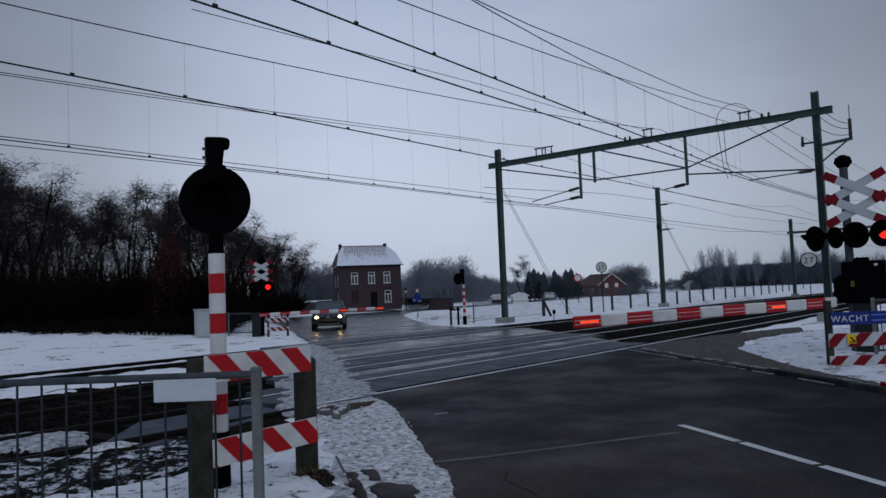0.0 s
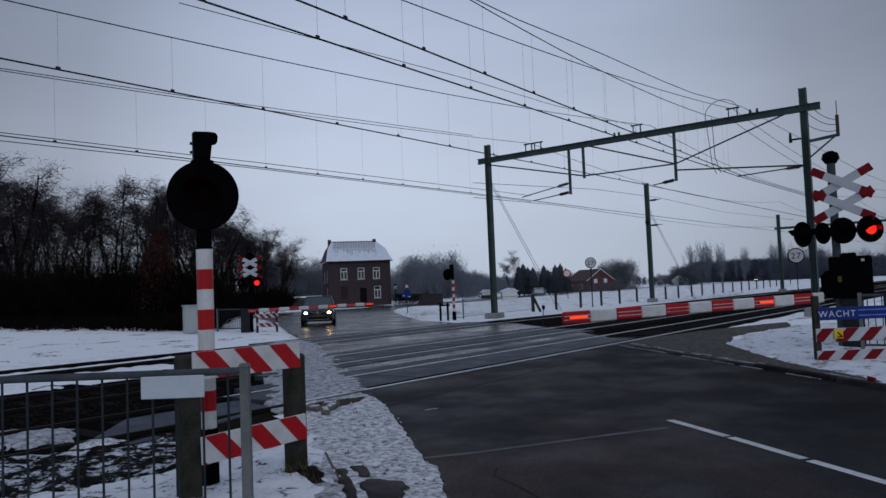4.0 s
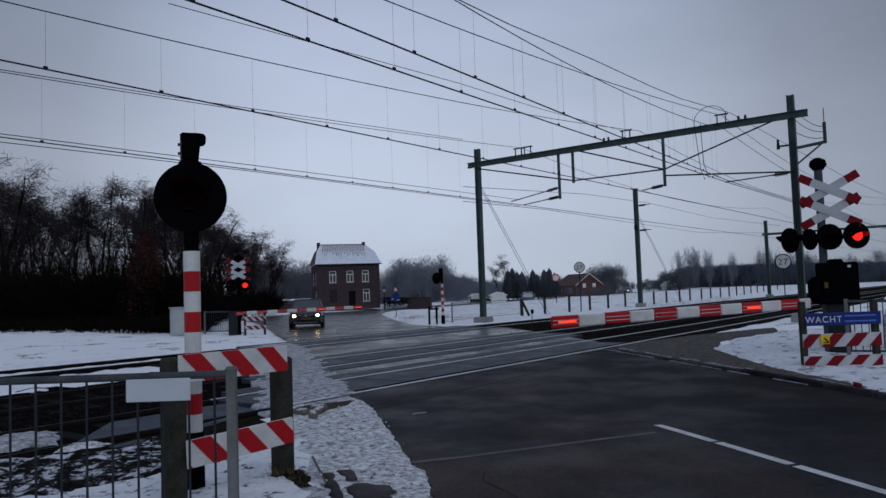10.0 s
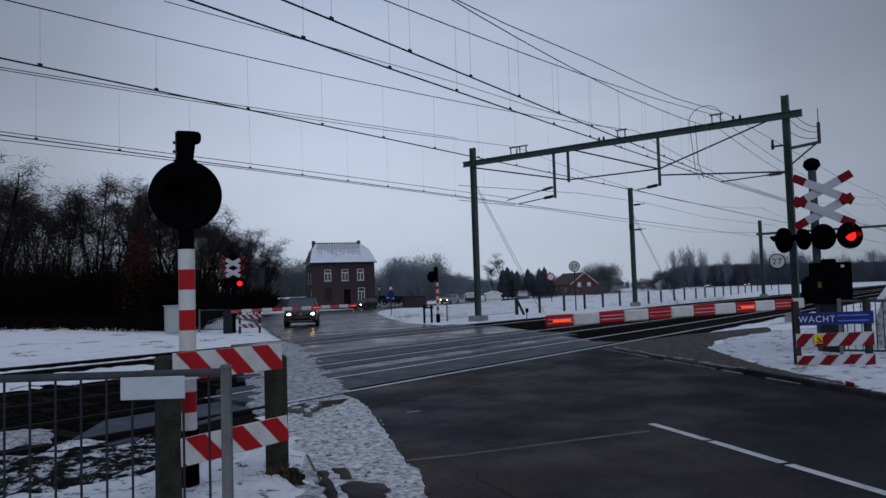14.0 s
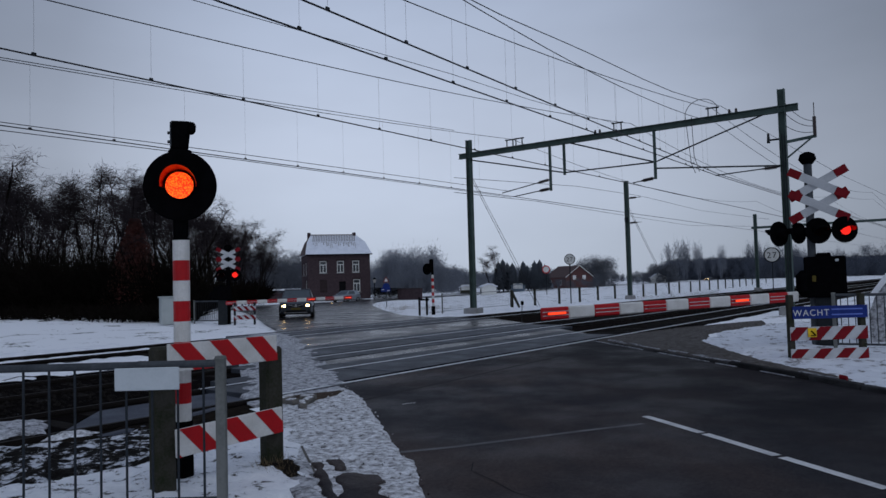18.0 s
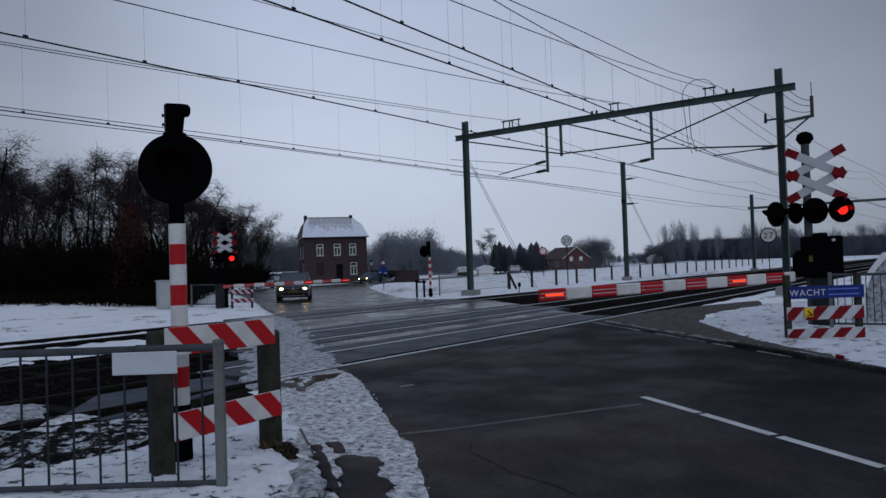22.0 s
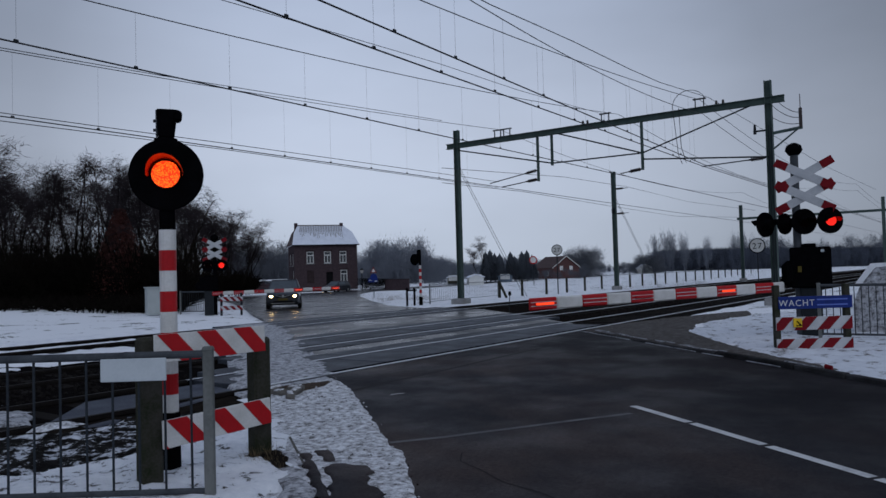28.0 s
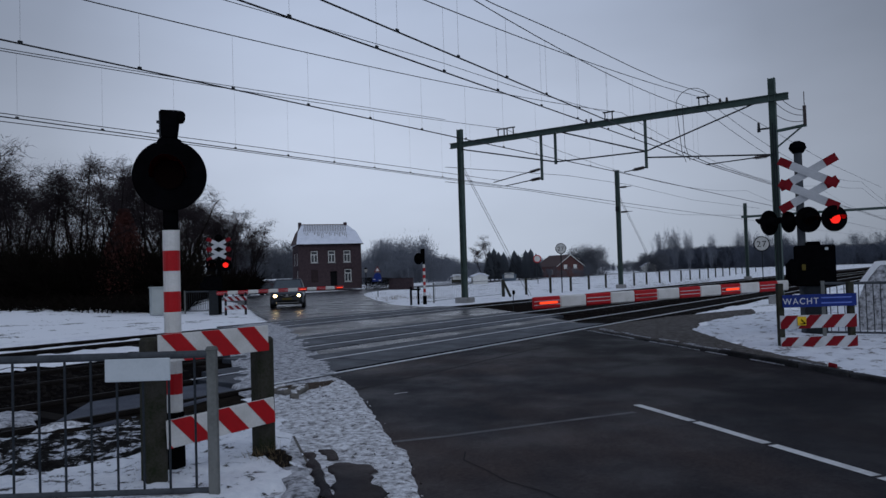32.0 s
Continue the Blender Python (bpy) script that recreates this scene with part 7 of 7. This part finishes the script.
far_wood("far_woods", ((1232, 420), (1262, 415)), 300, 320, 5, HAZETWIG, "tall thin bare trees in the far field", 59, SLENDER, 0.9, (0.45, 0.7))
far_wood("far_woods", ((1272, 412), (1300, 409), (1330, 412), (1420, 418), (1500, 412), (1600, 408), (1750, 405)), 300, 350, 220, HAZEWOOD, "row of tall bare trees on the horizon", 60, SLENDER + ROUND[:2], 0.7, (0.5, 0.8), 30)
far_wood("far_woods", ((-500, 300), (440, 400)), 75, 110, 40, TWIG, "dark bare wood behind the wood edge", 81, low=0.5, drop=60)


def conifer(px, depth, h, seed):
    rs = random.Random(seed)
    x, y = cam_pt(px, depth)
    t = thing("conifer", "dark narrow evergreen tree in the far field", "tree", pose(x, y, terrain(x, y)), "conifers")
    bm = B()
    rod(bm, (0, 0, 0), (0, 0, h * 0.9), 0.14, 0.03, seg=6)
    part("trunk", bm, BARK, t)
    vs, fs = [], []
    for i in range(1500):
        z = h * (0.08 + 0.9 * rs.random())
        r = (h - z) * 0.24 * rs.uniform(0.5, 1.2) + 0.35 * rs.uniform(0.3, 1.2) * min(1.0, (h - z) / 0.5)
        a = rs.uniform(0, 6.3)
        k = len(vs)
        cx, cy = r * math.cos(a), r * math.sin(a)
        s = rs.uniform(0.05, 0.13)
        vs += [(cx * 0.2, cy * 0.2, z + 0.3), (cx - s * math.sin(a), cy + s * math.cos(a), z - 0.1), (cx * 1.15, cy * 1.15, z - 0.25), (cx + s * math.sin(a), cy - s * math.cos(a), z - 0.1)]
        fs += [(k, k + 1, k + 2), (k, k + 2, k + 3), (k, k + 3, k + 1)]
    o = new("crown", mesh_object("crown", vs, fs, HAZECONIFER))
    o.parent = t


for i, (px, h) in enumerate(((861, 6.0), (869, 6.5), (877, 5.9), (886, 5.6), (905, 6.0), (912, 5.2), (925, 5.9), (934, 6.2), (943, 5.3))):
    conifer(px, 150 + 4 * (i % 3), h, 90 + i)

# ---------------------------------------------------------------- far houses


def small_house(name, px, depth, w, d, eave_, ridge_, turn, wallm, roofm, label):
    x, y = cam_pt(px, depth)
    t = thing(name, label, "house", pose(x, y, terrain(x, y), 0, 0, turn))
    bm = B()
    box(bm, (0, 0, eave_ / 2), (w, d, eave_))
    vg = []
    for s in (-1, 1):
        a = [bm.verts.new((s * w / 2, -d / 2, eave_)), bm.verts.new((s * w / 2, d / 2, eave_)), bm.verts.new((s * w / 2, 0, ridge_))]
        bm.faces.new(a)
    part("wall", bm, wallm, t)
    for s in (-1, 1):
        bm = B()
        rl = math.hypot(d / 2 + 0.3, ridge_ - eave_)
        ang = math.atan2(ridge_ - eave_, d / 2)
        box(bm, (0, s * (d / 4 + 0.08), (eave_ + ridge_) / 2 + 0.04), (w + 0.5, rl, 0.14), 0.02, Matrix.Rotation(-s * ang, 3, "X"))
        part("roof", bm, roofm, t)
    for k in (-0.25, 0.25):
        for s in (-1, 1):
            bm = B()
            box(bm, (k * w, s * (d / 2 + 0.01), eave_ * 0.5), (0.9, 0.05, 1.1), 0.01)
            wd = part("window", bm, FRAMEW, t)
            bm = B()
            box(bm, (k * w, s * (d / 2 + 0.04), eave_ * 0.5), (0.7, 0.02, 0.9))
            part("pane", bm, GLASS, wd)
    if name == "farmhouse":
        for s in (-1, 1):
            bm = B()
            bar(bm, (-w / 2 - 0.27, s * (d / 2 + 0.25), eave_ - 0.1), (-w / 2 - 0.27, 0, ridge_ + 0.1), 0.08, 0.13)
            part("bargeboard", bm, FRAMEW, t, "white bargeboard")
    for k in (-0.18, 0.18):
        bm = B()
        box(bm, (-w / 2 - 0.02, k * d, eave_ * 0.95), (0.05, 0.9, 1.0), 0.01)
        part("window", bm, FRAMEW, t)
    return t


small_house("farmhouse", 985, 185, 9, 7.5, 2.6, 5.2, 60, BRICKRED, FARMROOF, "red brick farmhouse with steep dark roof")
small_house("farmhouse", 1018, 200, 8, 6, 2.4, 4.8, 20, BRICKRED, FARMROOF, "red brick barn beside the farmhouse")
small_house("shed", 842, 125, 2.6, 2.4, 1.3, 1.7, 40, FRAMEW, ROOFSNOW, "small white shed with snowy roof")
small_house("shed", 803, 140, 1.6, 2.0, 1.2, 1.5, 30, WOOD, ROOFSNOW, "small dark shed with snowy roof")

small_house("shed", 895, 150, 3.4, 2.6, 1.1, 1.4, 30, CARBLUE, CARBLUE, "low blue-grey shed in the far field")
small_house("shed", 932, 165, 3.0, 2.6, 1.5, 2.2, 20, SIGNWHITE, ROOFSNOW, "small pale shed with snowy roof")
small_house("farmhouse", 1140, 270, 6, 5, 1.8, 3.2, 30, FRAMEW, ROOFSNOW, "white cottage with snowy roof in the far field")

# field fence along the line
ff = thing("field_fence", "weathered wooden post fence along the snowy field", "fence")
for px, dp in ((884, 43), (924, 45.5), (967, 46.5), (1003, 49), (1035, 52), (1065, 55), (1115, 58), (1137, 61), (1160, 64), (1178, 67), (1198, 70), (1214, 74), (1231, 78), (1246, 82), (1259, 87), (1272, 92), (1284, 97), (1295, 103), (1306, 110), (1316, 118), (1330, 128), (1342, 138)):
    x, y = cam_pt(px, dp)
    bm = B()
    box(bm, (x, y, 0.42), (0.12, 0.12, 1.05), 0.015)
    part("post", bm, WOOD, ff)
bm = B()
bar(bm, (*cam_pt(884, 43), 0.85), (*cam_pt(896, 42.5), 0.0), 0.1, 0.1)
part("brace", bm, WOOD, ff, "leaning wooden brace")
bar_fence("rail_fence", (29.203, 22.008, -0.036), (36.68, 22.783, -0.092), 0.92, 0.12, 0.185, "thin grey bar fence along the snowy field", rail=0.014, r_bar=0.0045)


def motions():
    # flashing: the lit face of a lamp steps out in front of its dark lens and back
    cycle = {"walk": (0.625, 0.27, 0.30), "a": (2 / 3, 0.29, 0.29), "b": (2 / 3, 0.29 - 1 / 3 - 0.03, 0.38)}
    for ob, phase, off, on in BLINKERS:
        period, start, lit = cycle[phase]
        rows = []
        first = start - 2 * period
        first_on = (0 - first) % period < lit
        rows.append((0.0, on if first_on else off))
        f_last = 0
        k = 0
        while True:
            t0 = first + k * period
            k += 1
            if t0 > 32.0:
                break
            for t, was, now in ((t0, off, on), (t0 + lit, on, off)):
                n = round(t * 30)
                if n - 1 <= f_last or n >= 960:
                    continue
                rows += [((n - 1) / 30, was), (n / 30, now)]
                f_last = n
        rows.append((32.0, rows[-1][1]))
        walk(ob, [(t, pose(*p)) for t, p in rows])
    # cars that pass along the road by the house
    for ob, rows in PASSING:
        keys = []
        for (ta, ua), (tb, ub) in zip(rows, rows[1:]):
            n = max(1, round((tb - ta) / 0.8))
            for i in range(n):
                keys.append((ta + (tb - ta) * i / n, ua + (ub - ua) * i / n))
        keys.append(rows[-1])
        path = []
        for t, u in keys:
            q = through_road(u)
            path.append((t, pose(q.x, q.y, terrain(q.x, q.y), 0, 0, heading(u))))
        walk(ob, path)


motions()
